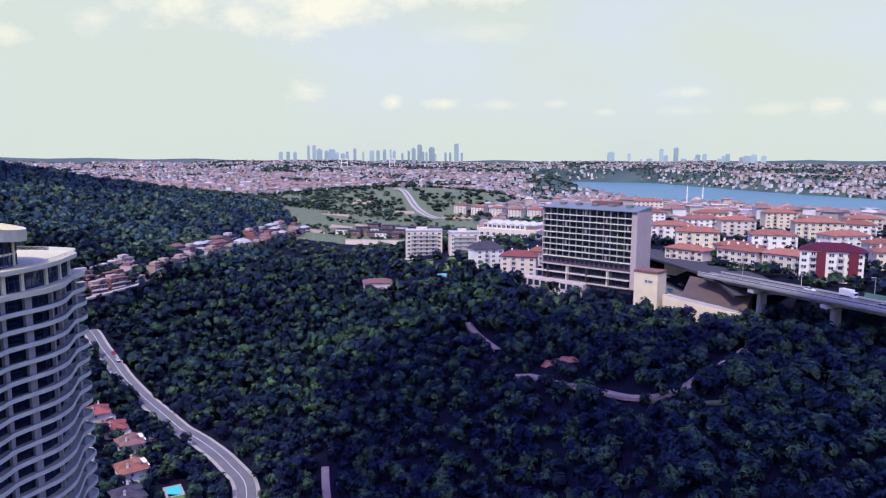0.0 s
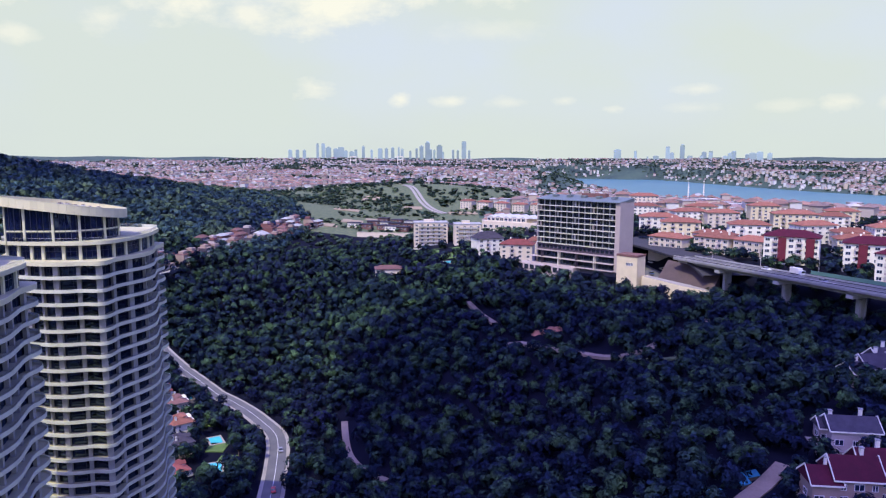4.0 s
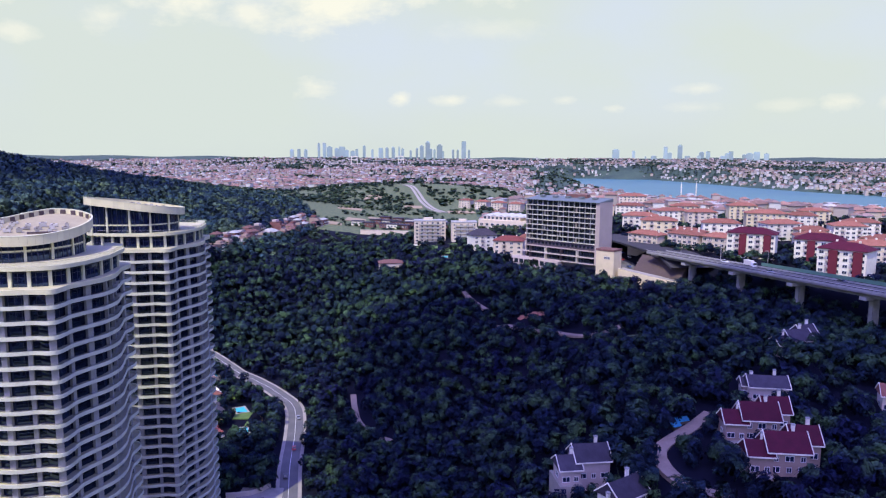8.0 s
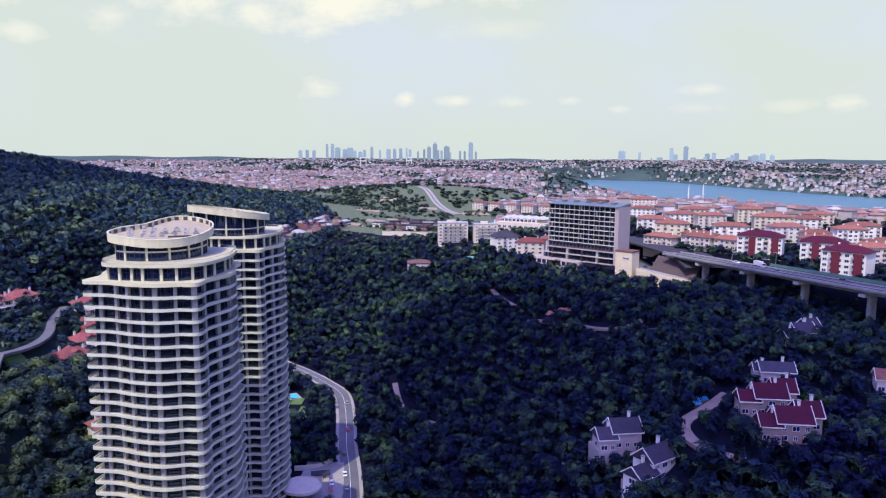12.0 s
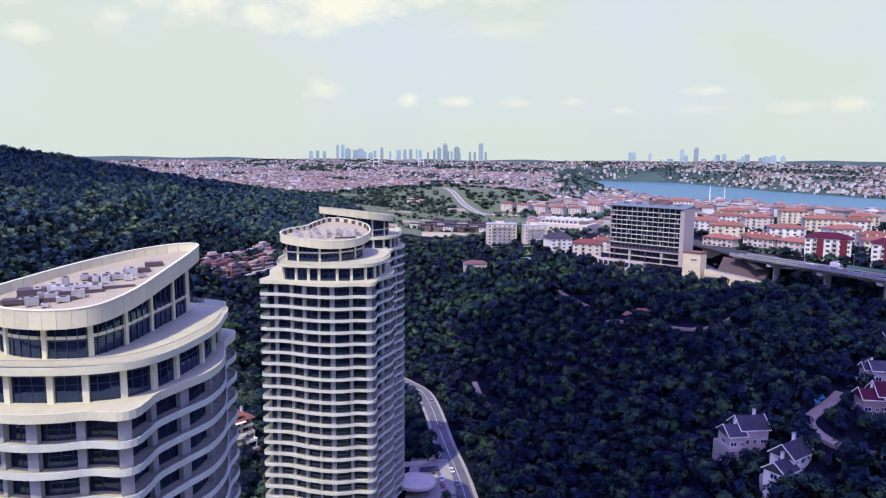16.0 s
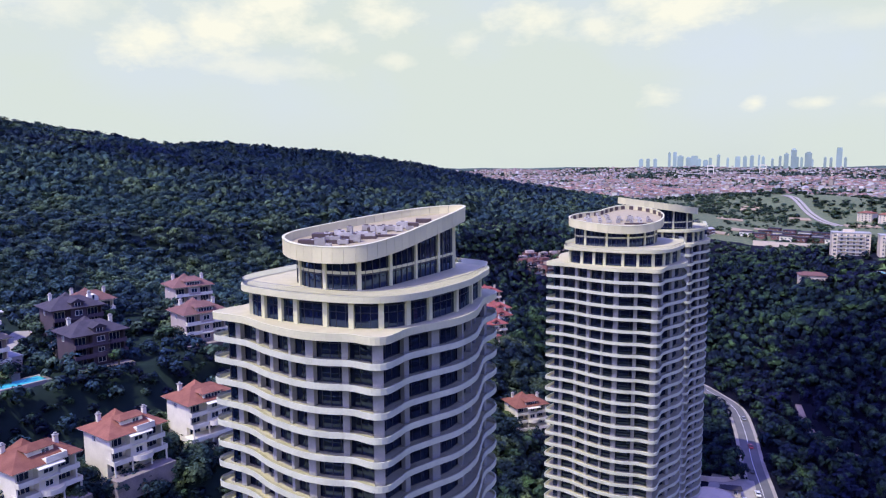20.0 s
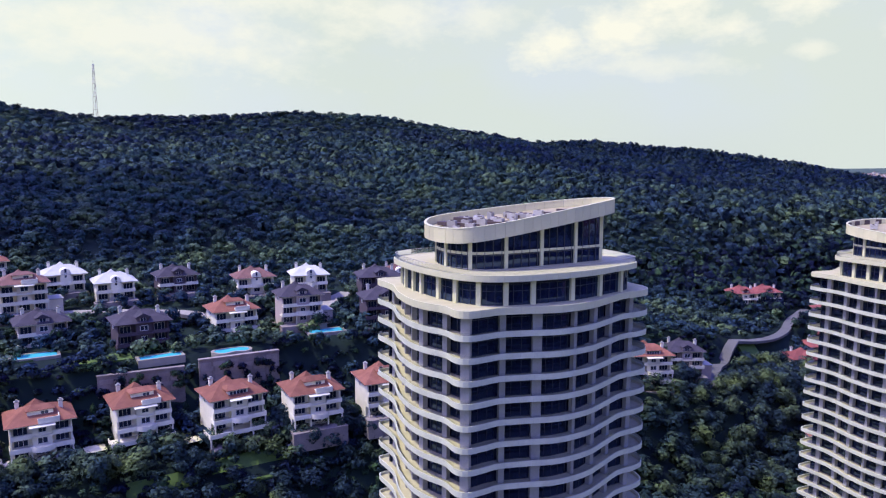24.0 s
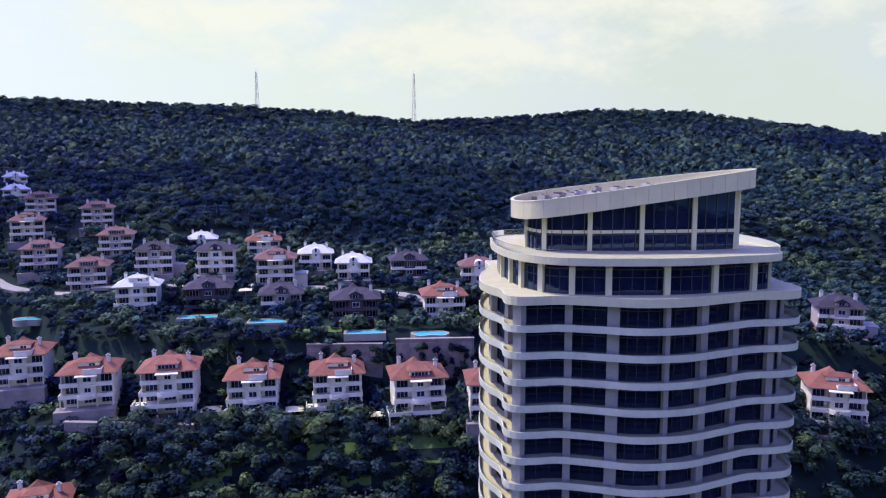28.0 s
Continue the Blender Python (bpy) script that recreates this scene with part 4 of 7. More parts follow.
for x, y, w, d in ((-148, 802, 26, 34), (-122, 862, 34, 26), (-96, 905, 20, 30), (-150, 1010, 40, 36), (-60, 1120, 36, 30), (20, 1060, 30, 44), (-140, 1240, 60, 30)):
    sheet = Solid().prism([(x + d / 2 * a, y + w / 2 * b) for a, b in ((-1, -1), (1, -0.8), (0.8, 1), (-1.1, 0.9))], lambda px, py: gz(px, py) - 2, lambda px, py: gz(px, py) + 0.7)
    tagged(sheet.make("field", M_FIELD), "bare tan field on the far slope", "field", "far fields")
FAR_ROAD = ((-92, 1390), (-76, 1350), (-64, 1290), (-46, 1180), (-27, 1095), (-8, 1050))
for side in (-3.8, 3.8):
    strip("road_far", FAR_ROAD, 5.2, M_KERB, 0.9, "pale carriageway of a motorway climbing the green hill", side=side)


# ---- viaduct ----
def viaduct():
    t = thing("viaduct", "grey concrete viaduct with stout piers and green barriers", "viaduct")
    ax, ay, ux, uy = 137.0, 329.0, 0.323, -0.946
    ang = math.degrees(math.atan2(uy, ux))
    z = lambda s: 65.2 + 0.029 * s

    def run(name, off, half, z0, z1, mat, a=-34, b=330, step=13, label=""):
        for s0 in range(a, b, step):
            so = Solid()
            s1 = min(s0 + step, b)
            so.box(0, s1 - s0 - 0.03, off - half, off + half, 0, 1, ang, ax + ux * s0, ay + uy * s0)
            so.v = [(x, y, (z0 if w == 0 else z1) + z((x - ax) * ux + (y - ay) * uy)) for x, y, w in so.v]
            so.make(name, mat, t, label)

    run("deck", 0, 7.0, -0.8, 0.0, M_PIER)
    run("girder", -2.5, 1.3, -2.6, -1.0, M_PIER)
    run("girder", 3.0, 1.3, -2.6, -1.0, M_PIER)
    run("carriageway", 0, 6.4, 0.0, 0.06, M_TARMAC, label="dark asphalt carriageway")
    run("parapet", -6.8, 0.2, 0.004, 0.75, M_CONC)
    run("parapet", 6.8, 0.2, 0.004, 0.75, M_CONC)
    run("median_barrier", 0.4, 0.12, 0.06, 0.85, M_PIER)
    run("lane_line", 0.0, 0.09, 0.062, 0.075, M_MARK)
    run("barrier_panel", 6.8, 0.08, 1.0, 2.6, M_GREENWALL, a=44, b=330, step=6, label="green noise barrier panel")
    run("guard_rail", -6.8, 0.06, 1.15, 1.4, M_METAL)
    for s in (0, 38, 76, 114, 152, 190, 228, 266):
        x, y = ax + ux * s, ay + uy * s
        Solid().box(-1.6, 1.6, -6.6, 6.6, z(s) - 3.7, z(s) - 2.3, ang, x, y).make("pier_cap", M_CONC, t)
        Solid().box(-0.9, 0.9, -1.9, 1.9, gz(x, y) - 3, z(s) - 4.05, ang, x, y).make("pier", M_PIER, t)
        Solid().box(-1.15, 1.15, -1.4, -0.9, gz(x, y) - 3, z(s) - 4.1, ang, x, y).box(-1.15, 1.15, 0.9, 1.4, gz(x, y) - 3, z(s) - 4.1, ang, x, y).make("pier_rib", M_PIER, t)
    for s in range(-20, 320, 34):
        x, y = ax + ux * s + 6.9 * 0.946, ay + uy * s + 6.9 * 0.323
        Solid().cylinder(x, y, z(s) + 0.9, z(s) + 9, 0.12, 0.07, 6).make("lamp_pole", M_METAL, t)
        Solid().box(-2.2, 0, -0.1, 0.1, z(s) + 8.8, z(s) + 8.98, ang + 90, x, y).make("lamp_arm", M_METAL, t)
    return z


deck_z = viaduct()
strip("road_approach", ((139, 333), (138, 350), (137, 372), (134, 400), (130, 440), (126, 490), (120, 540)), 26.0, M_TARMAC, 0.5, "wide asphalt approach to the viaduct with parking bays")
strip("road_plateau", ((132, 344), (126, 362), (122, 385), (120, 420), (118, 470), (112, 540), (96, 620), (70, 720)), 12.0, M_ASPHALT, 0.8, "broad asphalt road with parked cars beside the hotel")


strip("verge_viaduct", [(137 + 0.323 * q + 0.946 * 11, 329 - 0.946 * q + 0.323 * 11) for q in (30, 80, 130, 190, 250, 320)], 7.0, M_GRASS, 0, "mown grass verge beside the viaduct", "verge", level=lambda x, y: 64.6 + 0.029 * ((x - 137) * 0.323 - (y - 329) * 0.946))


# ---- windows shared by many buildings ----
def window_mesh(name, w, h, frame=0.11, depth=0.12, bars=1, mat=None):
    """A window in the plane y = 0, its face towards -y: one moulded frame with recessed panes."""
    n = bars + 1
    xs = [-w / 2]
    for i in range(n):
        xs += [-w / 2 + w * i / n + frame * (1 if i == 0 else 0.5), -w / 2 + w * (i + 1) / n - frame * (1 if i == n - 1 else 0.5)]
    xs.append(w / 2)
    zs = (0, frame, h - frame, h)
    s = Solid()
    k = len(xs)
    s.v = [(x, -depth, z) for z in zs for x in xs]
    panes = []
    for j in range(3):
        for i in range(k - 1):
            a = j * k + i
            q = (a, a + 1, a + k + 1, a + k)
            if j == 1 and i % 2 == 1:
                m = len(s.v)
                s.v += [(s.v[t][0], -0.02, s.v[t][2]) for t in q]
                s.f += [(q[e], q[(e + 1) % 4], m + (e + 1) % 4, m + e) for e in range(4)]
                panes.append(len(s.f))
                s.f.append((m, m + 1, m + 2, m + 3))
            else:
                s.f.append(q)
    m = len(s.v)
    rim = (0, k - 1, 4 * k - 1, 3 * k)
    s.v += [(s.v[t][0], 0.03, s.v[t][2]) for t in rim]
    s.f += [(rim[(e + 1) % 4], rim[e], m + e, m + (e + 1) % 4) for e in range(4)]
    me = s.mesh(name, mat or M_FRAME_W)
    me.materials.append(M_PANE)
    for i in panes:
        me.polygons[i].material_index = 1
    return me


WIN = window_mesh("window", 1.3, 1.5)
WIN_WIDE = window_mesh("window", 2.2, 1.6)
WIN_DOOR = window_mesh("window", 1.9, 2.2)
WIN_STALL = window_mesh("window", 3.6, 3.0, 0.2, bars=1)
WIN_TALL = window_mesh("window", 0.9, 1.6, bars=0)


def put_window(me, parent, x, y, z, turn, name="window"):
    ob = part(name, me, None, parent)
    return place(ob, x, y, z, turn)


# ---- the large hotel ----
def hotel():
    t = thing("hotel", "ten-storey slab hotel with dark glazed front and beige end wall", "building", x=53, y=414, z=0, turn=-42.7)
    w, d, top, base = 56.5, 15.0, 92.6, 50.0
    Solid().box(0.6, w - 3.2, 1.6, d - 0.4, base, top - 0.8).make("core", M_CORE, t)
    Solid().box(w - 3.0, w, -0.4, d, base + 3, top).make("end_wall", M_BEIGE, t, "plain beige end wall")
    Solid().box(0, 0.5, -0.2, d, base + 3, top).make("end_wall", M_BEIGE, t)
    Solid().box(0.5, w - 3.0, d - 0.4, d, base + 3, top).make("back_wall", M_BEIGE, t)
    roof = Solid().prism([(-0.5, -1.2), (w, -1.2), (w, d + 0.3), (-0.5, d + 0.3)], top - 0.45, lambda x, y: top + 0.1 + 0.12 * y)
    roof.make("roof", M_HOTELROOF, t, "blue-grey mono-pitch roof")
    for i in range(5):
        Solid().box(6 + 10 * i, 9 + 10 * i, 7, 10, top + 1.2, top + 2.4).make("roof_hatch", M_HOTELROOF, t)
    Solid().box(24, 40, 11, 15, top + 1, top + 3.6).make("plant_screen", M_TILE2, t, "brown rooftop plant screen")
    z0 = 66.2
    for i in range(8):
        z = z0 + 3.25 * i
        Solid().box(0.5, w - 3.0, -1.0, 1.7, z - 0.3, z).make("floor_slab", M_WALL, t)
        for k in range(13):
            x0, x1 = 0.6 + k * 4.06, 0.6 + (k + 1) * 4.06
            g = Solid().box(x0 + 0.06, x1 - 0.06, 1.2, 1.3, z + 0.004, z + 2.94).make("window_bay", M_HOTELGLASS, t)
            Solid().box(x0 + 1.9, x0 + 2.0, 1.1, 1.2, z + 0.004, z + 2.94).box(x0, x1, 1.08, 1.2, z + 2.2, z + 2.3).make("window_frame", M_FRAME, g)
            Solid().box(x0 - 0.1, x0 + 0.1, 0.1, 1.2, z + 0.004, z + 2.94).make("fin", M_FIN, t)
            if (k * 7 + i * 3) % 9 == 0:
                Solid().box(x0 + 1.6, x0 + 2.3, -0.2, 1.0, z + 0.004, z + 2.94).make("fin", M_FIN if (i + k) % 3 else M_BEIGE, t)
        rail = Solid()
        rail.v, rail.f = [(0.5, -0.95, z), (w - 3.0, -0.95, z), (w - 3.0, -0.95, z + 1.0), (0.5, -0.95, z + 1.0)], [(0, 1, 2, 3)]
        rail.make("balustrade", M_RAIL, t)
    Solid().box(-0.2, w - 2.9, -1.6, 1.7, 61.4, 61.8).make("floor_slab", M_WALLG, t)
    Solid().box(0.5, w - 3.0, 0.2, 1.7, 62.0, 65.85).make("dark_band", M_WALLD, t, "dark wine-coloured cladding band")
    for k in range(18):
        Solid().box(1.2 + 2.9 * k, 3.0 + 2.9 * k, 0.08, 0.18, 63.0, 64.7).make("band_window", M_HOTELGLASS, t)
    for z in (57.6, 53.6):
        Solid().box(-4, w - 3.0, -2.6, 1.7, z - 0.3, z).make("floor_slab", M_WALLG, t)
        for k in range(13):
            x0 = 0.6 + k * 4.06
            Solid().box(x0, x0 + 3.9, 0.6, 0.7, z + 0.004, z + 3.4).make("window_bay", M_HOTELGLASS, t)
            if k % 3 == 1:
                Solid().box(x0 - 0.2, x0 + 0.2, -2.0, 0.6, z + 0.004, z + 3.4).make("column", M_WALLD if k % 2 else M_WALL, t)
    Solid().box(-10, 30, -6, 1.6, base - 6, 53.2).make("podium", M_WALLG, t, "rosy grey terrace podium")
    for k in range(9):
        Solid().box(-9 + 4.2 * k, -6 + 4.2 * k, -6.1, -5.95, base - 0.5, 52.4).make("podium_window", M_HOTELGLASS, t)
    # entrance pavilion beside it
    a = thing("entrance_pavilion", "cream two-storey pavilion with dark flat roof", "building", x=89.5, y=360, z=0, turn=-42.7)
    Solid().box(0, 12, 0, 9, 48, 65.2).make("wall", M_YELLOW, a)
    Solid().box(-0.2, 12.2, -0.2, 9.2, 65.2, 66.3).make("roof", M_TILE2, a, "dark flat roof band")
    for k in range(3):
        put_window(WIN, a, 6.2 + 1.35 * k, -0.02, 60.5, 0)
    b = thing("ramp_wall", "cream curved ramp wall below the pavilion", "wall")
    pts = [(101, 352), (108, 343), (115, 335), (122, 329), (128, 327), (131, 331), (128, 336), (121, 342), (113, 350), (106, 358)]
    Solid().prism(pts, 38, lambda x, y: 55.5 - 0.12 * (x - 101)).make("wall", M_YELLOW, b)
    Solid().prism([(x * 0.96 + 4.6, y * 0.96 + 13.6) for x, y in pts], lambda x, y: 55.4 - 0.12 * (x - 101), lambda x, y: 55.56 - 0.12 * (x - 101)).make("ramp_surface", M_KERB, b)
    bank = thing("earth_slope", "bare brown earth slope above the ramp", "earth bank")
    Solid().prism([(110, 355), (122, 338), (131, 330), (137, 338), (130, 356), (121, 373)], 45, lambda x, y: min(61.0, 53.0 + 0.62 * (0.766 * (x - 110) + 0.643 * (y - 355)))).make("soil", M_SOIL, bank)


hotel()


# ---- apartment blocks ----
def block(x, y, base, w, d, floors, turn, wall, roof, rise=3.0, label="", group="town blocks", roof_z=None, windows=True, style="hip", storey=3.0, balconies=True, accent=None):
    """A block of flats; its long front faces -y before it is turned."""
    t = thing("apartment_block", label, "apartment block", group, x, y, base, turn)
    h = floors * storey + 0.6
    Solid().box(-w / 2, w / 2, -d / 2, d / 2, -6, h).make("wall", wall, t)
    if style == "hip":
        Solid().hip(-w / 2, w / 2, -d / 2, d / 2, h + 0.004, rise, 0.8, 0.45).make("roof", roof, t)
        for sx in (-0.36, -0.12, 0.12, 0.36) if floors < 4 else (-0.22, 0.25):
            Solid().box(w * sx - 0.4, w * sx + 0.4, -0.5, 0.5, h + rise * 0.4, h + rise + 0.7).make("chimney", M_WALL, t)
    else:
        Solid().box(-w / 2 - 0.3, w / 2 + 0.3, -d / 2 - 0.3, d / 2 + 0.3, h + 0.004, h + 0.7).make("roof", roof, t)
        Solid().box(-w * 0.2, w * 0.1, -1.5, 2.5, h + 0.7, h + 2.6).make("stair_head", wall, t)
    if not windows:
        return t
    n, m = max(2, round(w / (3.8 if y < 440 else 4.9))), max(2, round(d / 4.6)) if y < 480 else 0
    for f in range(floors):
        z = 1.0 + f * storey
        for i in range(n):
            px = -w / 2 + w * (i + 0.5) / n
            if style == "flat" and 0 < i < n - 1:
                put_window(WIN_DOOR, t, px, -d / 2 - 0.02, z - 0.3, 0)
            elif balconies and y < 660 and i % 3 == 1:
                put_window(WIN_DOOR, t, px, -d / 2 - 0.02, z - 0.3, 0)
                bal = Solid().box(px - 1.5, px + 1.5, -d / 2 - 1.3, -d / 2, z - 0.5, z - 0.3).make("balcony", M_WALL, t)
                Solid().box(px - 1.5, px + 1.5, -d / 2 - 1.3, -d / 2 - 1.2, z - 0.3, z + 0.6).make("rail", M_WALLG, bal)
            else:
                put_window(WIN_WIDE, t, px, -d / 2 - 0.02, z, 0)
        if style == "flat":
            bal = Solid().box(-w * 0.36, w * 0.36, -d / 2 - 1.5, -d / 2 - 0.01, z - 0.5, z - 0.3).make("balcony", M_WALL, t)
            Solid().box(-w * 0.36, w * 0.36, -d / 2 - 1.5, -d / 2 - 1.4, z - 0.3, z + 0.55).make("rail", M_ROOFGREY, bal)
            for sx in (-0.36, -0.12, 0.12, 0.36):
                Solid().box(w * sx - 0.15, w * sx + 0.15, -d / 2 - 1.4, -d / 2 - 0.01, z - 0.3, z + 2.5).make("screen_wall", M_WALL, bal)
        for i in range(m):
            py = -d / 2 + d * (i + 0.5) / m
            put_window(WIN_TALL, t, -w / 2 - 0.02, py, z, -90)
    if accent:
        for sx in (-0.16, 0.34):
            Solid().box(w * sx - 1.9, w * sx + 1.9, -d / 2 - 1.4, -d / 2 + 0.1, 0, h - 0.4).make("accent_bay", accent, t, "crimson rendered bay")
    return t


CR = "white block with crimson bays under a plum hipped roof"
for x, y, w in ((179, 352, 26), (203, 322, 24), (196, 283, 22)):
    block(x, y, 64.5, w, 14, 4, -48 if y < 300 else -30, M_WALL, M_PURPLE, 3.4, CR, "crimson and white blocks", accent=M_CRIMSON)
RED = "cream block of flats with a red tiled hipped roof"
LOW = "pale grey terraced block with a red tiled roof"
for x, y, w, f in ((138, 424, 24, 2), (156, 396, 22, 2), (172, 380, 20, 2), (164, 420, 24, 2)):
    block(x, y, gz(x, y) - 0.2, w, 12, f + 1, -52, M_WALLC, M_TILE, 2.8, LOW)
for x, y, w, f in ((158, 520, 28, 4), (206, 595, 30, 4), (228, 578, 26, 4), (160, 474, 26, 4), (201, 459, 26, 4), (285, 628, 26, 5), (261, 520, 32, 5), (243, 456, 26, 4),
                   (256, 436, 20, 3), (236, 392, 24, 3), (282, 438, 22, 4), (240, 338, 22, 3), (268, 372, 22, 3), (310, 470, 24, 4), (300, 540, 24, 4), (340, 600, 26, 4), (250, 690, 30, 4),
                   (190, 680, 28, 4), (150, 640, 26, 4)):
    block(x, y, gz(x, y) - 0.2, w, 14, f, -20 + (x * 7 + y) % 30, (M_WALL, M_YELLOW, M_WALLC)[(x + y) % 3], M_TILE, 3.0, RED)
tall = block(234, 842, gz(234, 842), 34, 20, 7, -12, M_WALLC, M_TILE, 3.4, "tall cream block with a red hipped roof")
for x, y, w in ((-17, 572, 28), (13.5, 560, 22)):
    block(x, y, 43.0, w, 14, 6, 4, M_WALLC, M_ROOFGREY, 0, "cream seven-storey block with grey balconies", "cream blocks", style="flat", storey=3.1)
block(27, 499, 45.5, 20, 14, 4, 20, M_WALL, M_TILE3, 5, "cream house with a dark mansard roof", "town blocks")
block(46, 465, 45.5, 22, 13, 4, -14, M_WALLC, M_MAROON, 3.4, "cream block with a rosy red roof", "town blocks")
block(66, 505, 43, 16, 12, 4, -14, M_WALLC, M_TILE, 3, "cream block with a rust-red roof", "town blocks")
for i in range(6):
    block(28 + 26 * i, 1120 - 21 * i, gz(28 + 26 * i, 1120 - 21 * i), 22, 14, 4, -36, M_WALLC, M_TILE, 3, "pinkish terrace house with a red roof", "pink terrace", balconies=False)
white = thing("market_hall", "bright white stepped hall with a vaulted roof", "building", x=67, y=705, z=gz(67, 705), turn=-30)
Solid().box(-30, 30, -18, 18, -6, 9).make("wall", M_WALLC, white)
Solid().box(-26, 18, -14, 16, 9, 13).make("upper_hall", M_WALLC, white)
for i in range(9):
    put_window(WIN_STALL, white, -26 + 6.5 * i, -18.02, 2.5, 0)
    put_window(WIN_STALL, white, -24 + 4.8 * i, -14.02, 9.6, 0)
for i in range(6):
    Solid().gable(-26 + 9 * i, -19 + 9 * i, -14, 16, 13.0, 1.8, 0.2, "y").make("roof_ridge", M_ROOFPALE, white)
OLD = (-44, 474)
mid = thing("old_house", "cream stone house with a sagging roof in the trees", "house", x=OLD[0], y=OLD[1], z=gz(*OLD) + 0.8, turn=8)
Solid().box(-9, 9, -6, 6, -8, 6).make("wall", M_WALLC, mid)
Solid().hip(-9, 9, -6, 6, 6.004, 2.2, 0.7, 0.5).make("roof", M_TILE2, mid)
for i in range(4):
    put_window(WIN, mid, -6.5 + 4.3 * i, -6.02, 2.6, 0)


def mosque(x, y):
    z = gz(x, y)
    t = thing("mosque", "white mosque with a grey dome and two slim minarets", "mosque", x=x, y=y, z=z)
    Solid().box(-14, 14, -14, 14, -4, 14).make("prayer_hall", M_WALL, t)
    Solid().box(-9, 9, -9, 9, 14, 19).make("drum", M_WALL, t)
    bm = bmesh.new()
    bmesh.ops.create_uvsphere(bm, u_segments=20, v_segments=12, radius=9.5)
    bmesh.ops.translate(bm, vec=(0, 0, 19), verts=bm.verts)
    part("dome", bm, M_ROOFGREY, t, "lead-grey dome", smooth=True)
    for sx in (-1, 1):
        m = Solid().cylinder(17 * sx, 15, -2, 44, 1.5, 1.2, 10).cylinder(17 * sx, 15, 44, 55, 1.1, 0.05, 10).cylinder(17 * sx, 15, 28, 29.5, 2.4, 2.4, 10).cylinder(17 * sx, 15, 39, 40.2, 2.1, 2.1, 10)
        m.make("minaret", M_WALL, t)
    for sx in (-1, 1):
        for sy in (-1, 1):
            Solid().cylinder(11 * sx, 11 * sy, 14, 17.5, 3, 0.5, 10).make("small_dome", M_ROOFGREY, t)


mosque(547, 1550)


# ---- far city: countless houses ----
def houses_stuff(name, spots, label):
    """spots: rows of x, y, z, width, depth, height, roof rise, turn, wall slot, roof slot."""
    k = len(spots)
    a = np.array(spots)
    c, s = np.cos(a[:, 7]), np.sin(a[:, 7])
    v = np.zeros((k, 14, 3))
    corner = np.array([(-1, -1), (1, -1), (1, 1), (-1, 1)]) * 0.5
    for i in range(4):
        for j, (zz, grow) in enumerate(((-4, 1.0), (0, 1.0), (0, 1.12))):
            px, py = corner[i, 0] * a[:, 3] * grow, corner[i, 1] * a[:, 4] * grow
            v[:, 4 * j + i, 0], v[:, 4 * j + i, 1] = a[:, 0] + c * px - s * py, a[:, 1] + s * px + c * py
            v[:, 4 * j + i, 2] = a[:, 2] + (zz if j == 0 else a[:, 5])
    for i, sgn in ((12, -1), (13, 1)):
        px = sgn * a[:, 3] * 0.22
        v[:, i, 0], v[:, i, 1], v[:, i, 2] = a[:, 0] + c * px, a[:, 1] + s * px, a[:, 2] + a[:, 5] + a[:, 6]
    quad = np.array([(0, 1, 5, 4), (1, 2, 6, 5), (2, 3, 7, 6), (3, 0, 4, 7), (8, 9, 13, 12), (10, 11, 12, 13), (9, 10, 13, 13), (11, 8, 12, 12)])
    base = (np.arange(k) * 14)[:, None, None]
    f = (base + quad[None]).reshape(-1, 4)
    slots = np.concatenate([np.repeat(a[:, 8:9], 4, 1), np.repeat(a[:, 9:10], 4, 1)], 1).astype(np.int32).ravel()
    tri = np.tile(np.array([0, 0, 0, 0, 0, 0, 1, 1], bool), k)
    verts = v.reshape(-1, 3)
    for part_no, sel in enumerate((~tri, tri)):
        ff = f[sel] if part_no == 0 else f[sel][:, :3]
        me = mesh_from_arrays(name, verts, ff)
        for m in CITY_MATS:
            me.materials.append(m)
        me.polygons.foreach_set("material_index", slots[sel])
        yield me


CITY_MATS = [material("city_wall_white", (0.58, 0.57, 0.52), (0.46, 0.455, 0.42), 0.01, 0.9, island=0.2), material("city_wall_cream", (0.52, 0.44, 0.34), (0.43, 0.36, 0.29), 0.01, 0.9, island=0.2),
             material("city_wall_pink", (0.38, 0.33, 0.28), (0.31, 0.27, 0.23), 0.01, 0.9, island=0.2), material("city_roof_red", (0.26, 0.145, 0.11), (0.20, 0.115, 0.09), 0.02, 0.85, island=0.25),
             material("city_roof_brown", (0.22, 0.15, 0.135), (0.18, 0.125, 0.115), 0.02, 0.85, island=0.25), material("city_roof_grey", (0.42, 0.40, 0.38), (0.34, 0.33, 0.32), 0.02, 0.85, island=0.2)]


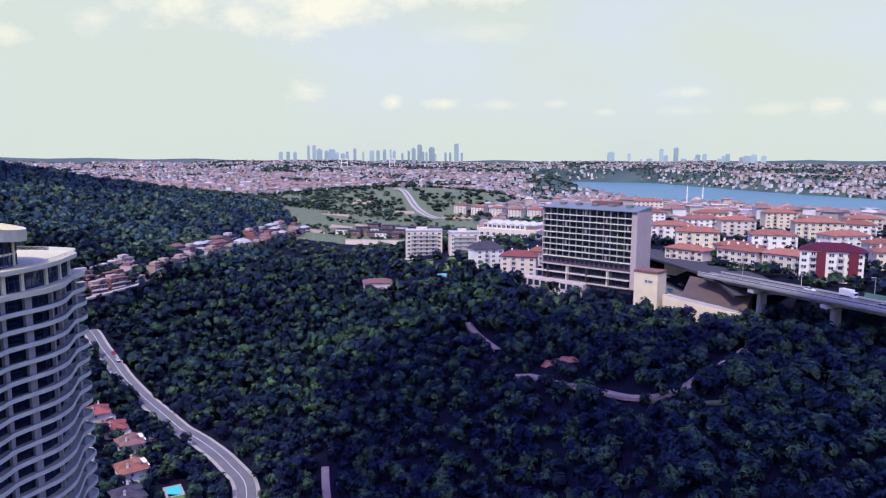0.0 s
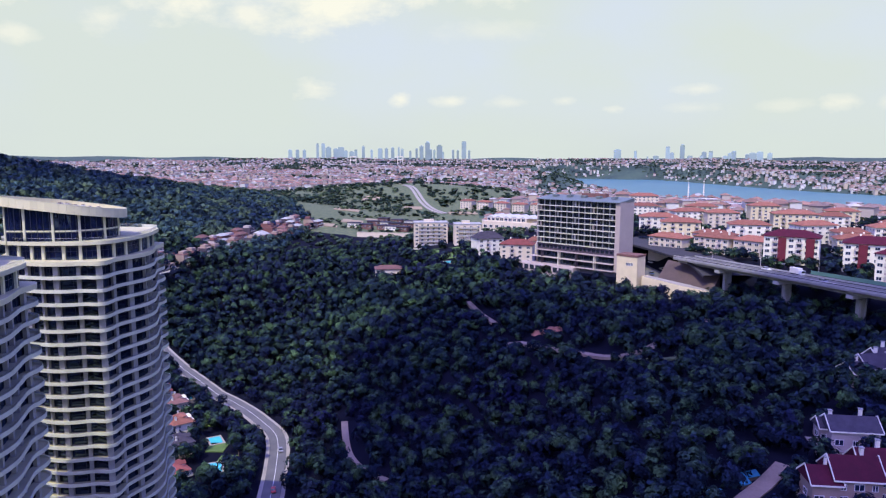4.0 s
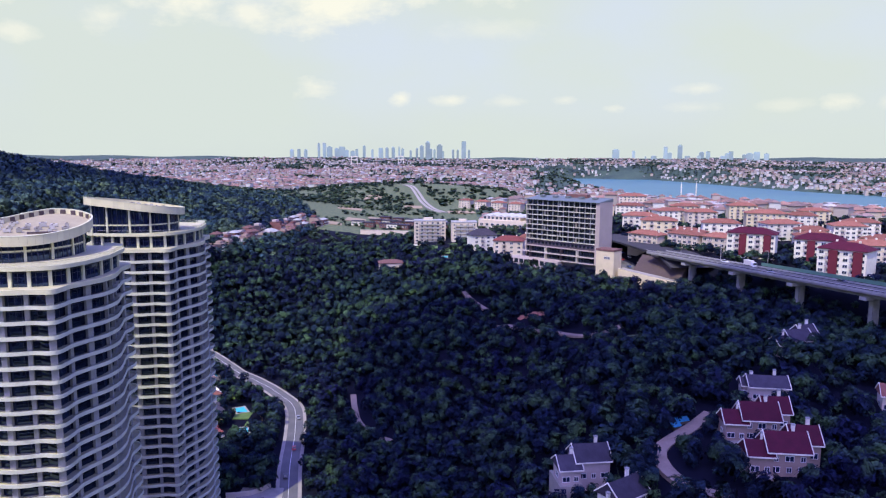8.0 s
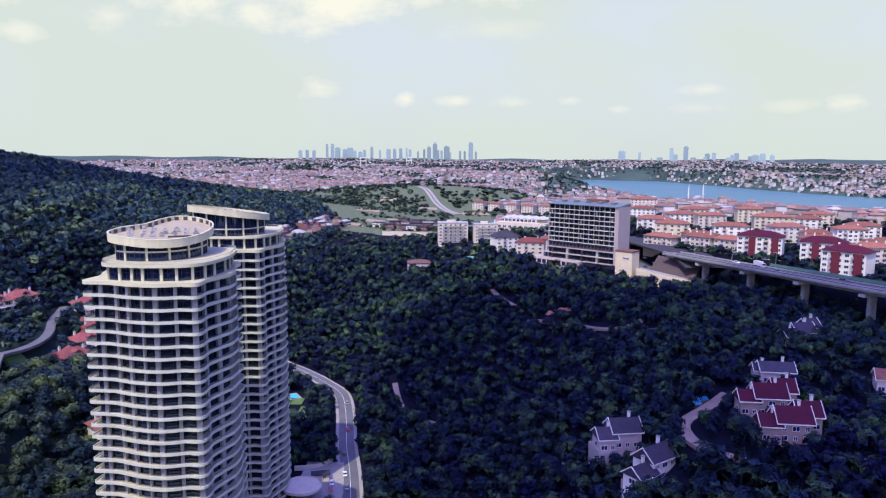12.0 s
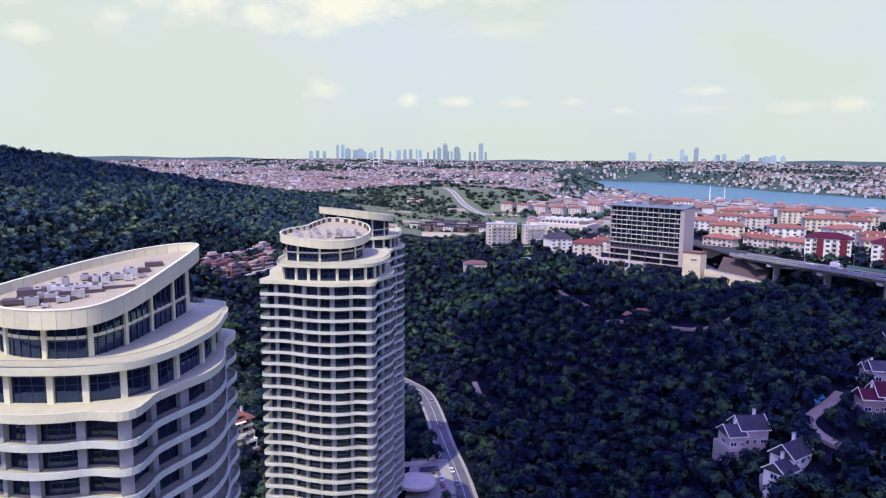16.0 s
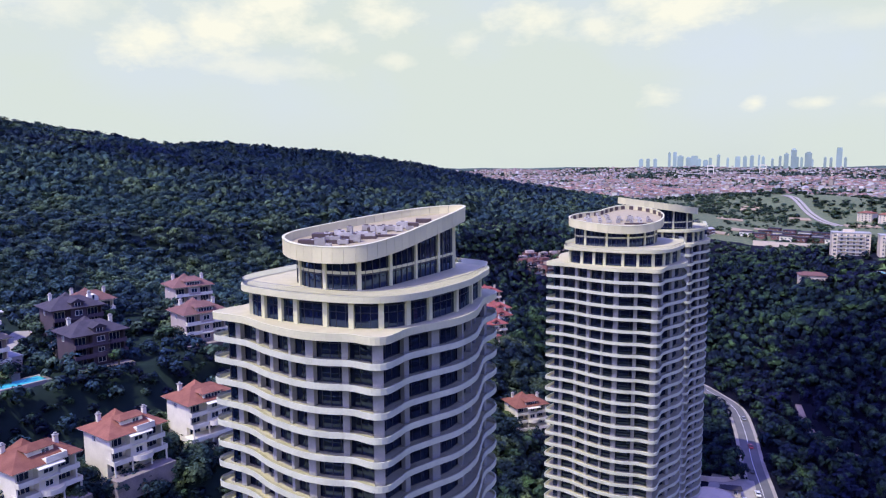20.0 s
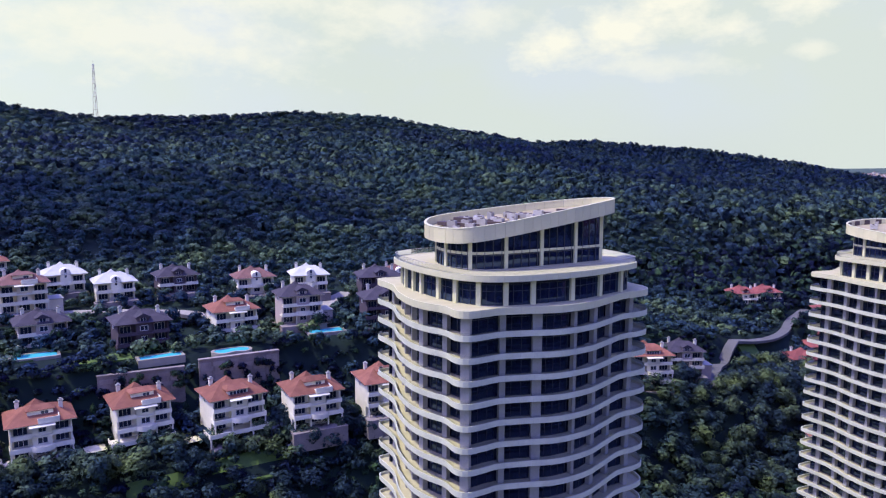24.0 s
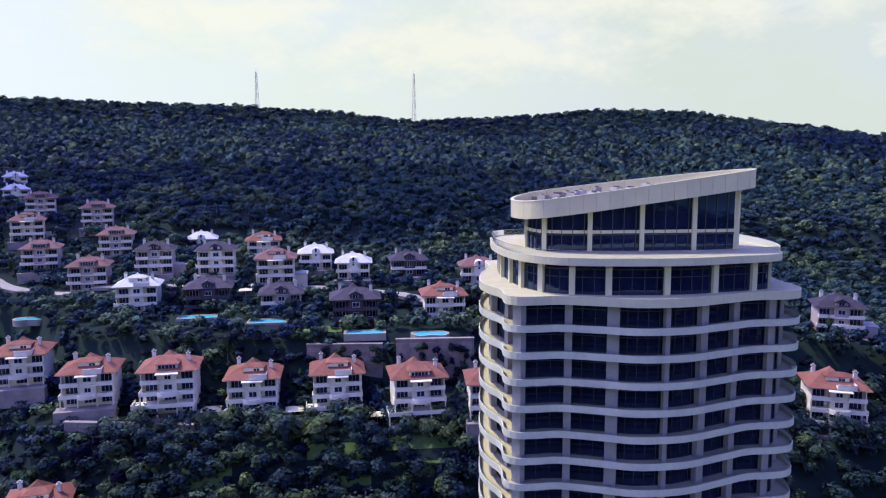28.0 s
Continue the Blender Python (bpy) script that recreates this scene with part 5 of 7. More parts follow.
def city_spots(count, d0, d1, yaw0, yaw1, size0, size1, keep, seed):
    rng = np.random.default_rng(seed)
    out = []
    n = count * 5
    d = np.sqrt(rng.uniform(d0 ** 2, d1 ** 2, n))
    b = np.radians(rng.uniform(yaw0, yaw1, n))
    x, y = -d * np.sin(b), d * np.cos(b)
    z = ground(x, y)
    ridge = ridge_height(x, y)
    cluster = np.array([noise.noise(Vector((px / 260, py / 260, seed))) for px, py in zip(x, y)])
    big = rng.uniform(0, 1, (n, 5))
    for i in range(n):
        if len(out) >= count:
            break
        if z[i] < 3 or ridge[i] > z[i] - 8 or cluster[i] < 0.02 - 0.35 * (big[i, 4] > 0.75) or not keep(x[i], y[i]):
            continue
        size = (size0 + (size1 - size0) * (d[i] - d0) / (d1 - d0)) * (0.7 + 0.7 * big[i, 0])
        h = size * (0.55 + 0.5 * big[i, 1]) * (1.7 if big[i, 3] > 0.93 else 1)
        out.append((x[i], y[i], z[i], size * 1.25, size, h, size * 0.24 if big[i, 2] < 0.75 else 0.3, (int(big[i, 3] * 7) * 0.22 + big[i, 2] * 0.2), (0, 0, 1, 0, 2)[int(big[i, 1] * 4.99)], 3 + (0 if big[i, 2] < 0.40 else 1 if big[i, 2] < 0.68 else 2)))
    return out


meadow = lambda x, y: (((x + 60) / 300) ** 2 + ((y - 1400) / 250) ** 2) < 1
slope_green = lambda x, y: -230 < x + 0.05 * y < 95 and 860 < y < 1600
clear_mid = lambda x, y: not meadow(x, y) and not slope_green(x, y) and not (x < -60 and y < 1050) and y > 730 and not (abs(x - 547) < 40 and abs(y - 1550) < 40) and not (40 < x < 200 and 980 < y < 1140)
zones = (("city_houses", city_spots(1900, 700, 1700, -36, -4, 11.5, 10, clear_mid, 3), "crowded cream houses with red roofs"), ("city_houses", city_spots(1700, 900, 1900, -5, 20, 8, 8, clear_mid, 5), "crowded hillside houses with red roofs"),
         ("city_houses", city_spots(3700, 1800, 3000, -36, 26, 8.5, 7.5, clear_mid, 7), "dense far houses with red roofs"), ("city_houses", city_spots(3900, 2900, 4500, -36, 26, 7.5, 7, clear_mid, 9), "tiny far houses on the horizon"),
         ("city_houses", city_spots(1500, 1500, 4300, 20, 34, 8.5, 8, clear_mid, 11), "far houses beyond the ridge"))
for nm, spots, lab in zones:
    for me in houses_stuff(nm, spots, lab):
        tagged(new(nm, me), lab, "houses", kind="stuff")

# skyline: bearing to the left of +y, height of the top and breadth, in hundredths of a degree
SKYLINE = ((1265, 21, 31), (1211, 21, 27), (1158, 22, 27), (1055, 71, 20), (1012, 71, 27), (972, 45, 45), (915, 32, 36), (873, 41, 50), (835, 19, 27), (790, 10, 36), (757, 23, 23), (698, 55, 23), (633, 24, 18), (565, 33, 37), (516, 38, 27),
           (466, 42, 27), (418, 43, 14), (391, 34, 23), (326, 16, 18), (276, 34, 18), (237, 57, 32), (189, 88, 37), (162, 26, 18), (135, 26, 18), (94, 62, 46), (71, 8, 28), (-15, 26, 18), (-52, 22, 18), (-101, 89, 37), (-143, 22, 18))
SKYLINE2 = ((-1299, 30, 54), (-1434, 17, 22), (-1524, -26, 13), (-1585, -21, 44), (-1671, 48, 31), (-1702, 5, 31), (-1776, 65, 35), (-1831, -20, 39), (-1914, -16, 26), (-1932, 10, 35), (-1978, 14, 30), (-2081, -19, 34), (-2110, 2, 30), (-2138, 15, 34),
            (-2231, -6, 30), (-2267, 3, 51), (-2316, 11, 42), (-2381, 3, 34))
for i, (b, e, wide) in enumerate(SKYLINE + SKYLINE2):
    b, e = b / 100, e / 100
    d = 4520 + 37 * (i * 5 % 7)
    x, y = 2 - d * math.sin(radians(b)), -61 + d * math.cos(radians(b))
    top = 123 + d * math.tan(radians(e))
    w = d * math.tan(radians(wide / 100))
    sk = thing("skyscraper", "blue-grey glass skyscraper on the skyline, coloured as through haze", "skyscraper", "skyline towers", x, y, 0, b)
    g = gz(x, y) - 10
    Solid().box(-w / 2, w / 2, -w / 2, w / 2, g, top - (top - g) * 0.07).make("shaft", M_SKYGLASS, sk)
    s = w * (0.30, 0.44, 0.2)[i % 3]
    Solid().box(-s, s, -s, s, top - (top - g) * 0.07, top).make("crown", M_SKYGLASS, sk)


def suspension_bridge():
    """The far bridge over the strait: portal towers, deck, and cables that hang between them."""
    t = thing("suspension_bridge", "white suspension bridge with portal towers far away", "bridge")
    ends = [Vector((-d * math.sin(radians(b)) + 2, -60 + d * math.cos(radians(b)))) for b, d in ((7.78, 3350), (4.07, 3600))]
    feet = [ends[0] + (ends[0] - ends[1]) * 0.55, ends[0], ends[1], ends[1] + (ends[0] - ends[1]) * -0.3]
    u = (ends[1] - ends[0]).normalized()
    ang = math.degrees(math.atan2(u.y, u.x))
    z0, z1 = 68.0, 105.0
    for p in ends:
        for q in (-13, 13):
            Solid().box(q - 1.8, q + 1.8, -2, 2, 30, z1, 8, p.x, p.y).make("tower_leg", M_WALL, t)
        for z in (z1 - 5, z1 - 20):
            Solid().box(-11.2, 11.2, -1.5, 1.5, z, z + 4, 8, p.x, p.y).make("portal_beam", M_WALL, t)

    def span(a, b, za, zb, sag, name):
        s, n = Solid(), 14
        pts = [a.lerp(b, i / n) for i in range(n + 1)]
        zs = [za + (zb - za) * i / n - sag * 4 * (i / n) * (1 - i / n) for i in range(n + 1)]
        for i in range(n):
            k = len(s.v)
            s.box(0, (pts[i + 1] - pts[i]).length, -0.8, 0.8, 0, 1.6, math.degrees(math.atan2(b.y - a.y, b.x - a.x)), pts[i].x, pts[i].y)
            s.v[k:] = [(x, y, zs[i + (0 if (Vector((x, y)) - pts[i]).length < 2 else 1)] + (z if z else 0)) for x, y, z in s.v[k:]]
        s.make(name, M_WALL, t)

    span(ends[0], ends[1], z1, z1, 24, "main_cable")
    span(feet[0], ends[0], z0, z1, 4, "side_cable")
    span(ends[1], feet[3], z1, z0, 4, "side_cable")
    span(feet[0], feet[3], z0, z0, 0, "deck")


suspension_bridge()


def mast(x, y, base, h):
    t = thing("radio_mast", "slender red and white lattice radio mast on the ridge", "radio mast", "ridge masts", x, y, base)
    r0, r1, n = 3.6, 1.0, 9
    pts = []
    for i in range(n + 1):
        r = r0 + (r1 - r0) * i / n
        pts.append([Vector((r * math.cos(math.tau * k / 3), r * math.sin(math.tau * k / 3), h * i / n - 2)) for k in range(3)])

    def bar(a, b, w, mat, name):
        d = b - a
        m = d.to_track_quat("Z", "Y").to_matrix()
        s = Solid().box(-w, w, -w, w, 0, d.length)
        s.v = [tuple(a + m @ Vector(v)) for v in s.v]
        s.make(name, mat, t)

    for i in range(n):
        mat = M_STEEL if i % 2 else M_WALL
        for k in range(3):
            bar(pts[i][k], pts[i + 1][k], 0.22, mat, "leg")
            if i % 2 == 0 or k == 0:
                bar(pts[i][k], pts[i + 1][(k + 1) % 3], 0.13, mat, "brace")
        if i % 2:
            for k in range(3):
                bar(pts[i + 1][k], pts[i + 1][(k + 1) % 3], 0.13, mat, "ring")
    Solid().cylinder(0, 0, h - 2, h + 4, 0.15, 0.08, 6).make("aerial", M_STEEL, t)


mast(-1107, 34, gz(-1107, 34), 255 - gz(-1107, 34))
mast(-1035, -190, gz(-1035, -190), 246 - gz(-1035, -190))


# ---- hillside villas ----
WIN_PAIR = window_mesh("window", 1.7, 1.35, 0.08, bars=1)
WIN_SLIDE = window_mesh("window", 3.0, 2.15, 0.07, bars=2)
WIN_BAND = window_mesh("window", 4.6, 1.45, 0.11, bars=4)


def villa(label, wall, roof, w=13.5, d=12.0, floors=3, dormer="band", group="hillside villas", side_wing=0, round_floor=1, trim=None, terraced=False):
    """A detached house whose garden front looks along +x: loggias on both sides of a solid middle bay, balconies before them; the origin lies at ground level in its middle."""
    t = thing("villa", label, "house", group)
    trim = trim or M_WALL
    sh = 2.85 if floors > 3 else 2.95
    h = floors * sh + 0.3
    x1, x0 = d / 2, -d / 2
    back = x1 - 2.0
    ba, bb = -w * 0.15, w * 0.17
    Solid().box(x0, back, -w / 2, w / 2, -5, h).make("wall", wall, t)
    open_floors = floors - 2 if terraced else 0
    Solid().box(back, x1 + 0.3, ba, bb, 0.3 + open_floors * sh if terraced else -5, h).make("front_bay", wall, t)
    for y0, z0 in ((-w / 2, sh * 0.9), (w / 2 - 0.35, -5)):
        Solid().box(back, x1, y0, y0 + 0.35, max(z0, 0.3 + open_floors * sh if terraced else z0), h).make("side_wall", wall, t)
    if terraced:
        # pent roof over the middle bay
        s = Solid().box(x1 - 0.6, x1 + 2.2, ba - 0.7, bb + 0.7, h - 0.42, h - 0.2)
        s.v = [(x, y, z + (0.5 if x < x1 else 0)) for x, y, z in s.v]
        s.make("pent_roof", trim, t)
    # shallow hipped roof with white fascia, a pyramid behind it and a small roof over the middle
    Solid().box(x0 - 1.0, x1 + 1.0, -w / 2 - 1.0, w / 2 + 1.0, h + 0.004, h + 0.2).make("fascia", trim, t)
    Solid().hip(x0, x1, -w / 2, w / 2, h + 0.204, 2.9, 1.15, 0.34, 0.08).make("roof", roof, t)
    Solid().hip(x0 + 1.0, x0 + 7.0, -w * 0.24, w * 0.16, h + 1.0, 3.0, 0.4, 0.08, 0.06).make("rear_roof", roof, t)
    if dormer == "band":
        dm = Solid().box(x1 - 4.2, x1 - 0.2, -2.7, 2.7, h + 0.21, h + 2.0).make("dormer", wall, t)
        Solid().hip(x1 - 4.6, x1 - 0.2, -2.7, 2.7, h + 2.0, 1.0, 0.55, 0.6, 0.1).make("dormer_roof", roof, dm)
        put_window(WIN_BAND, dm, x1 - 0.18, 0, h + 0.4, 90)
    elif dormer == "gable":
        dm = Solid().box(x1 - 3.8, x1 + 0.1, -1.7, 1.7, h + 0.21, h + 1.7).make("dormer", wall, t)
        Solid().gable(x1 - 4.8, x1 + 0.2, -1.7, 1.7, h + 1.7, 1.25, 0.4, "x", 0.1).make("dormer_roof", roof, dm)
        put_window(WIN_PAIR, dm, x1 + 0.12, 0, h + 0.45, 90)
    elif dormer == "arch":
        dm = Solid().box(x1 - 3.0, x1 + 0.9, -w * 0.13, w * 0.13, h - 2.6, h + 1.0).make("dormer", trim, t)
        k = 10
        arc = [(w * 0.13 * math.cos(math.pi * i / k), h + 1.0 + w * 0.11 * math.sin(math.pi * i / k)) for i in range(k + 1)]
        s = Solid()
        s.v = [(x1 - 3.0, y, z) for y, z in arc] + [(x1 + 0.9, y, z) for y, z in arc]
        n = k + 1
        s.f = [(i, i + 1, n + i + 1, n + i) for i in range(k)] + [tuple(range(n, 2 * n)), tuple(range(n - 1, -1, -1))]
        s.make("arched_head", trim, dm)
        put_window(WIN_TALL, dm, x1 + 0.92, 0, h - 0.9, 90)
        put_window(WIN_TALL, dm, x1 + 0.92, 0, h + 0.8, 90)
    else:
        # open terrace let into the roof, with a pale floor, a parapet and a small room behind
        Solid().box(x1 - 3.4, x1 + 1.3, -w * 0.05, w * 0.30, h + 0.21, h + 0.95).make("terrace_floor", trim, t)
        Solid().box(x1 + 1.15, x1 + 1.3, -w * 0.05, w * 0.30, h + 0.954, h + 1.6).box(x1 - 3.4, x1 + 1.14, w * 0.29, w * 0.30, h + 0.954, h + 1.6).make("terrace_wall", trim, t)
        dm = Solid().box(x1 - 5.6, x1 - 2.2, -w * 0.20, w * 0.22, h + 0.21, h + 2.7).make("roof_room", wall, t)
        Solid().hip(x1 - 5.6, x1 - 2.2, -w * 0.20, w * 0.22, h + 2.7, 1.0, 0.5, 0.5, 0.1).make("dormer_roof", roof, dm)
        put_window(WIN_PAIR, dm, x1 - 2.18, w * 0.08, h + 1.1, 90)
    for sx, sy in ((-0.22, -0.34), (0.12, 0.36)):
        ch = Solid().box(d * sx - 0.45, d * sx + 0.45, w * sy - 0.45, w * sy + 0.45, h + 0.6, h + 3.6).make("chimney", M_WALL, t)
        Solid().box(d * sx - 0.6, d * sx + 0.6, w * sy - 0.6, w * sy + 0.6, h + 3.6, h + 3.8).box(d * sx - 0.28, d * sx + 0.28, w * sy - 0.28, w * sy + 0.28, h + 3.8, h + 4.2).make("chimney_cap", M_CONC, ch)
    for f in range(floors):
        z = 0.3 + f * sh
        put_window(WIN_SLIDE, t, back + 0.02, -w * 0.33, z + 0.06, 90)
        put_window(WIN_SLIDE, t, back + 0.02, w * 0.345, z + 0.06, 90)
        if f < open_floors:
            put_window(WIN_SLIDE, t, back + 0.02, w * 0.01, z + 0.06, 90)
        else:
            put_window(WIN_PAIR if f % 2 else WIN_WIDE, t, x1 + 0.32, w * 0.01, z + 0.75, 90)
        if f != 1:
            put_window(WIN, t, d * 0.1, w / 2 + 0.02, z + 0.8, 180)
        if f == floors - 1:
            put_window(WIN, t, -d * 0.1, -w / 2 - 0.02, z + 0.8, 0)
        if f and f <= open_floors:
            # deep terrace on columns, over the open lower storeys
            reach = 1.7 if f == open_floors else 3.4
            y0, y1 = -w / 2 - (0.3 if f == open_floors else 2.0), w / 2 + 0.2
            b = Solid().box(back + 0.01, x1 + reach, y0, y1, z - 0.34, z + 0.02)
            b.box(x1 + reach - 0.13, x1 + reach, y0, y1, z + 0.02, z + 0.8).box(back, x1 + reach - 0.13, y0, y0 + 0.13, z + 0.02, z + 0.8).box(back, x1 + reach - 0.13, y1 - 0.13, y1, z + 0.02, z + 0.8)
            b.make("balcony", trim, t)
            for sy in (y0 + 0.3, ba - 0.3, bb + 0.3, y1 - 0.3):
                Solid().box(x1 + reach - 0.45, x1 + reach - 0.13, sy - 0.17, sy + 0.17, z - sh, z - 0.345).make("column", trim, t)
        if f and f > open_floors:
            reach = (0.9, 1.8, 1.2)[f % 3]
            y0, y1 = -w / 2 - (0.5 if f == 1 else 0.0), w / 2 + 0.0
            b = Solid().box(back + 0.01, x1 + reach, y0, ba - 0.01, z - 0.3, z + 0.02).box(back + 0.01, x1 + reach, bb + 0.01, y1, z - 0.3, z + 0.02)
            b.box(x1 + reach - 0.13, x1 + reach, y0, ba - 0.01, z + 0.02, z + 0.85).box(x1 + reach - 0.13, x1 + reach, bb + 0.01, y1, z + 0.02, z + 0.85)
            b.box(x1, x1 + reach - 0.13, y0, y0 + 0.13, z + 0.02, z + 0.85).box(x1, x1 + reach - 0.13, y1 - 0.13, y1, z + 0.02, z + 0.85)
            b.box(x1 + 0.31, x1 + reach, ba - 0.01, bb + 0.01, z - 0.3, z + 0.02)
            b.make("balcony", trim, t)
        if f and f == round_floor:
            k = 10
            arc = [(x1 + (1.71 if terraced else 0.31) + 1.9 * math.cos(q), w * 0.01 + w * 0.19 * math.sin(q)) for q in [(-0.5 + i / k) * math.pi for i in range(k + 1)]]
            rb, rail = Solid().prism(arc, z - 0.34, z + 0.02), band([Vector(p) for p in arc], z + 0.021, z + 0.9, 0.12)
            n = len(rb.v)
            rb.v += rail.v
            rb.f += [tuple(n + i for i in q) for q in rail.f]
            rb.make("round_balcony", trim, t)
            if not terraced:
                for sy in (ba - 0.3, bb + 0.3):
                    Solid().box(x1 + 1.1, x1 + 1.4, sy - 0.15, sy + 0.15, 0.2, z - 0.305).make("column", trim, t)
    Solid().box(x1 - 0.1, x1 + 4.2, -w / 2 - 1.2, w / 2 + 0.6, -5, 0.2).make("terrace", M_STONE, t)
    if side_wing:
        Solid().box(x0 + 1, x1 - 2.5, w / 2 + 0.003, w / 2 + 4.6, -5, 3.0).make("garage", wall, t)
        Solid().box(x0 + 0.7, x1 - 2.2, w / 2 + 0.03, w / 2 + 4.9, 3.004, 3.25).make("garage_roof", M_ROOFGREY, t)
    return t


PROTO = (villa("white four-storey villa with red tiled roof, window-band dormer and stacked balconies", M_WALL, M_TILE, 13.6, 11.5, 4, "band", terraced=True, round_floor=2),
         villa("white four-storey villa with red roof, roof terrace and balconies", M_WALL, M_TILE, 13.2, 12, 4, "flat", round_floor=2, terraced=True),
         villa("grey villa with dark tiled roof and white balconies", M_WALLG, M_TILE3, 13, 11, 3, "gable", side_wing=1),
         villa("dark brick villa with a dark tiled roof and white trim", M_WALLD, M_TILE3, 14, 12, 3, "gable", trim=M_WALLD),
         villa("cream villa with a grey-brown tiled roof", M_WALLC, M_TILE2, 13, 11, 3, "flat", side_wing=1, round_floor=9, terraced=True),
         villa("white villa with pale grey roof and an arched window", M_WALL, M_ROOFPALE, 12, 11, 2, "arch"),
         villa("rosy grey villa with brown tiled roof", M_WALLG, M_TILE2, 13, 12, 3, "band", round_floor=9),
         villa("low dark villa with a dark tiled roof and white window surrounds", M_WALLD, M_TILE3, 13, 10, 2, "gable", round_floor=9),
         villa("white three-storey villa with a red tiled roof", M_WALL, M_TILE, 13.2, 12, 3, "flat", terraced=True),
         villa("white villa with brown roof and an arched window", M_WALL, M_TILE2, 13, 10, 2, "arch"),
         villa("low cream villa with a maroon tiled roof and dormer", M_WALLC, M_MAROON, 13, 11, 2, "gable", round_floor=9),
         villa("white three-storey villa with a pale slate roof", M_WALL, M_ROOFPALE, 13, 11, 3, "flat"),
         villa("white modern villa with a dark flat-pitched roof", M_WALL, M_TILE3, 13.5, 11, 3, "gable", round_floor=9))
# kind, x, y, turn, height of the ground floor where it is not the natural ground
VILLAS = ((0, -203, -31, 4, 47.2), (1, -211, -53, 3, 46.8), (1, -212, -76, 2, 46.0), (0, -210, -98, 5, 49.5), (8, -216, -121, 8, 50.5), (8, -232, -146, 10, 52.0), (8, -196, -11, -4, 49.6), (8, -193, 10, -8, 50.0), (0, -191, 33, -12, 48.5), (0, -189, 56, -16, 48.0), (1, -186, 80, -22, None),
          (8, -245, -19, 0, 64.0), (3, -239, -48, 2, 64.6), (2, -256, -73, 4, 63.8), (3, -262, -98, 6, 65.2), (11, -264, -122, 8, 66.0), (6, -292, -148, 10, None), (2, -240, 2, -6, 67.6), (3, -228, 28, -14, None), (6, -222, 62, -20, None), (2, -222, 106, -24, None),
          (5, -286, -49, 0, 72.6), (9, -277, -2, -4, 71.6), (7, -287, -28, 2, 73.0), (4, -276, -77, 4, 73.0), (5, -297, -64, 4, 75.0), (12, -296, -102, 6, 74.0), (2, -300, -126, 8, 74.0), (6, -335, -152, 12, None), (6, -318, -176, 14, None), (1, -325, -88, 6, 72.0), (5, -344, -118, 8, 76.5),
          (4, -352, -196, 20, None), (6, -390, -206, 20, None), (5, -430, -236, 24, None), (4, -372, -236, 20, None), (6, -410, -262, 24, None), (5, -474, -256, 26, None), (1, -455, -290, 24, None), (6, -365, -170, 16, None),
          (5, -264, 15, -12, 73.0), (3, -248, 36, -16, 70.0), (9, -262, 52, -20, None), (6, -250, 84, -24, None),
          (2, -196, 143, -30, None), (0, -186, 112, -26, None), (10, -256, 286, -30, None), (10, -257, 266, -30, None), (10, -222, 292, -40, None), (10, -211, 281, -40, None), (10, -205, 268, -40, None), (10, -200, 248, -36, None), (10, -193, 222, -34, None),
          (0, -150, 170, -40, None), (8, -187, -124, 12, 26.5))
used = set()
for kind, x, y, turn, up in VILLAS:
    m = pose(x, y, gz(x + 2, y) + 0.3 if up is None else up, 0, 0, turn)
    if kind in used:
        copy_thing(PROTO[kind], m)
    else:
        used.add(kind)
        PROTO[kind].matrix_basis = m


def parasol(x, y, z, turn, span):
    """A square garden parasol with a cream canopy, over a small paved terrace."""
    t = thing("garden_parasol", "square cream garden parasol on a terrace beside a villa", "parasol", "garden parasols", x, y, z, turn)
    Solid().box(-0.5, 0.5, -0.5, 0.5, 0, 0.12).make("foot", M_CONC, t)
    Solid().cylinder(0, 0, 0.12, 3.1, 0.05, 0.05, 8).make("pole", M_FRAME_W, t)
    Solid().hip(-span / 2, span / 2, -span / 2, span / 2, 2.5, 0.75, 0.1, 0.02, 0.05).make("canopy", M_CREAM, t)


for x, y, turn, span in ((-205, -64.5, 4, 4.6), (-206, -87, 2, 5.0), (-200, -42, 6, 3.8), (-262, -86, 6, 4.2)):
    parasol(x, y, gz(x, y) + 0.1, turn, span)


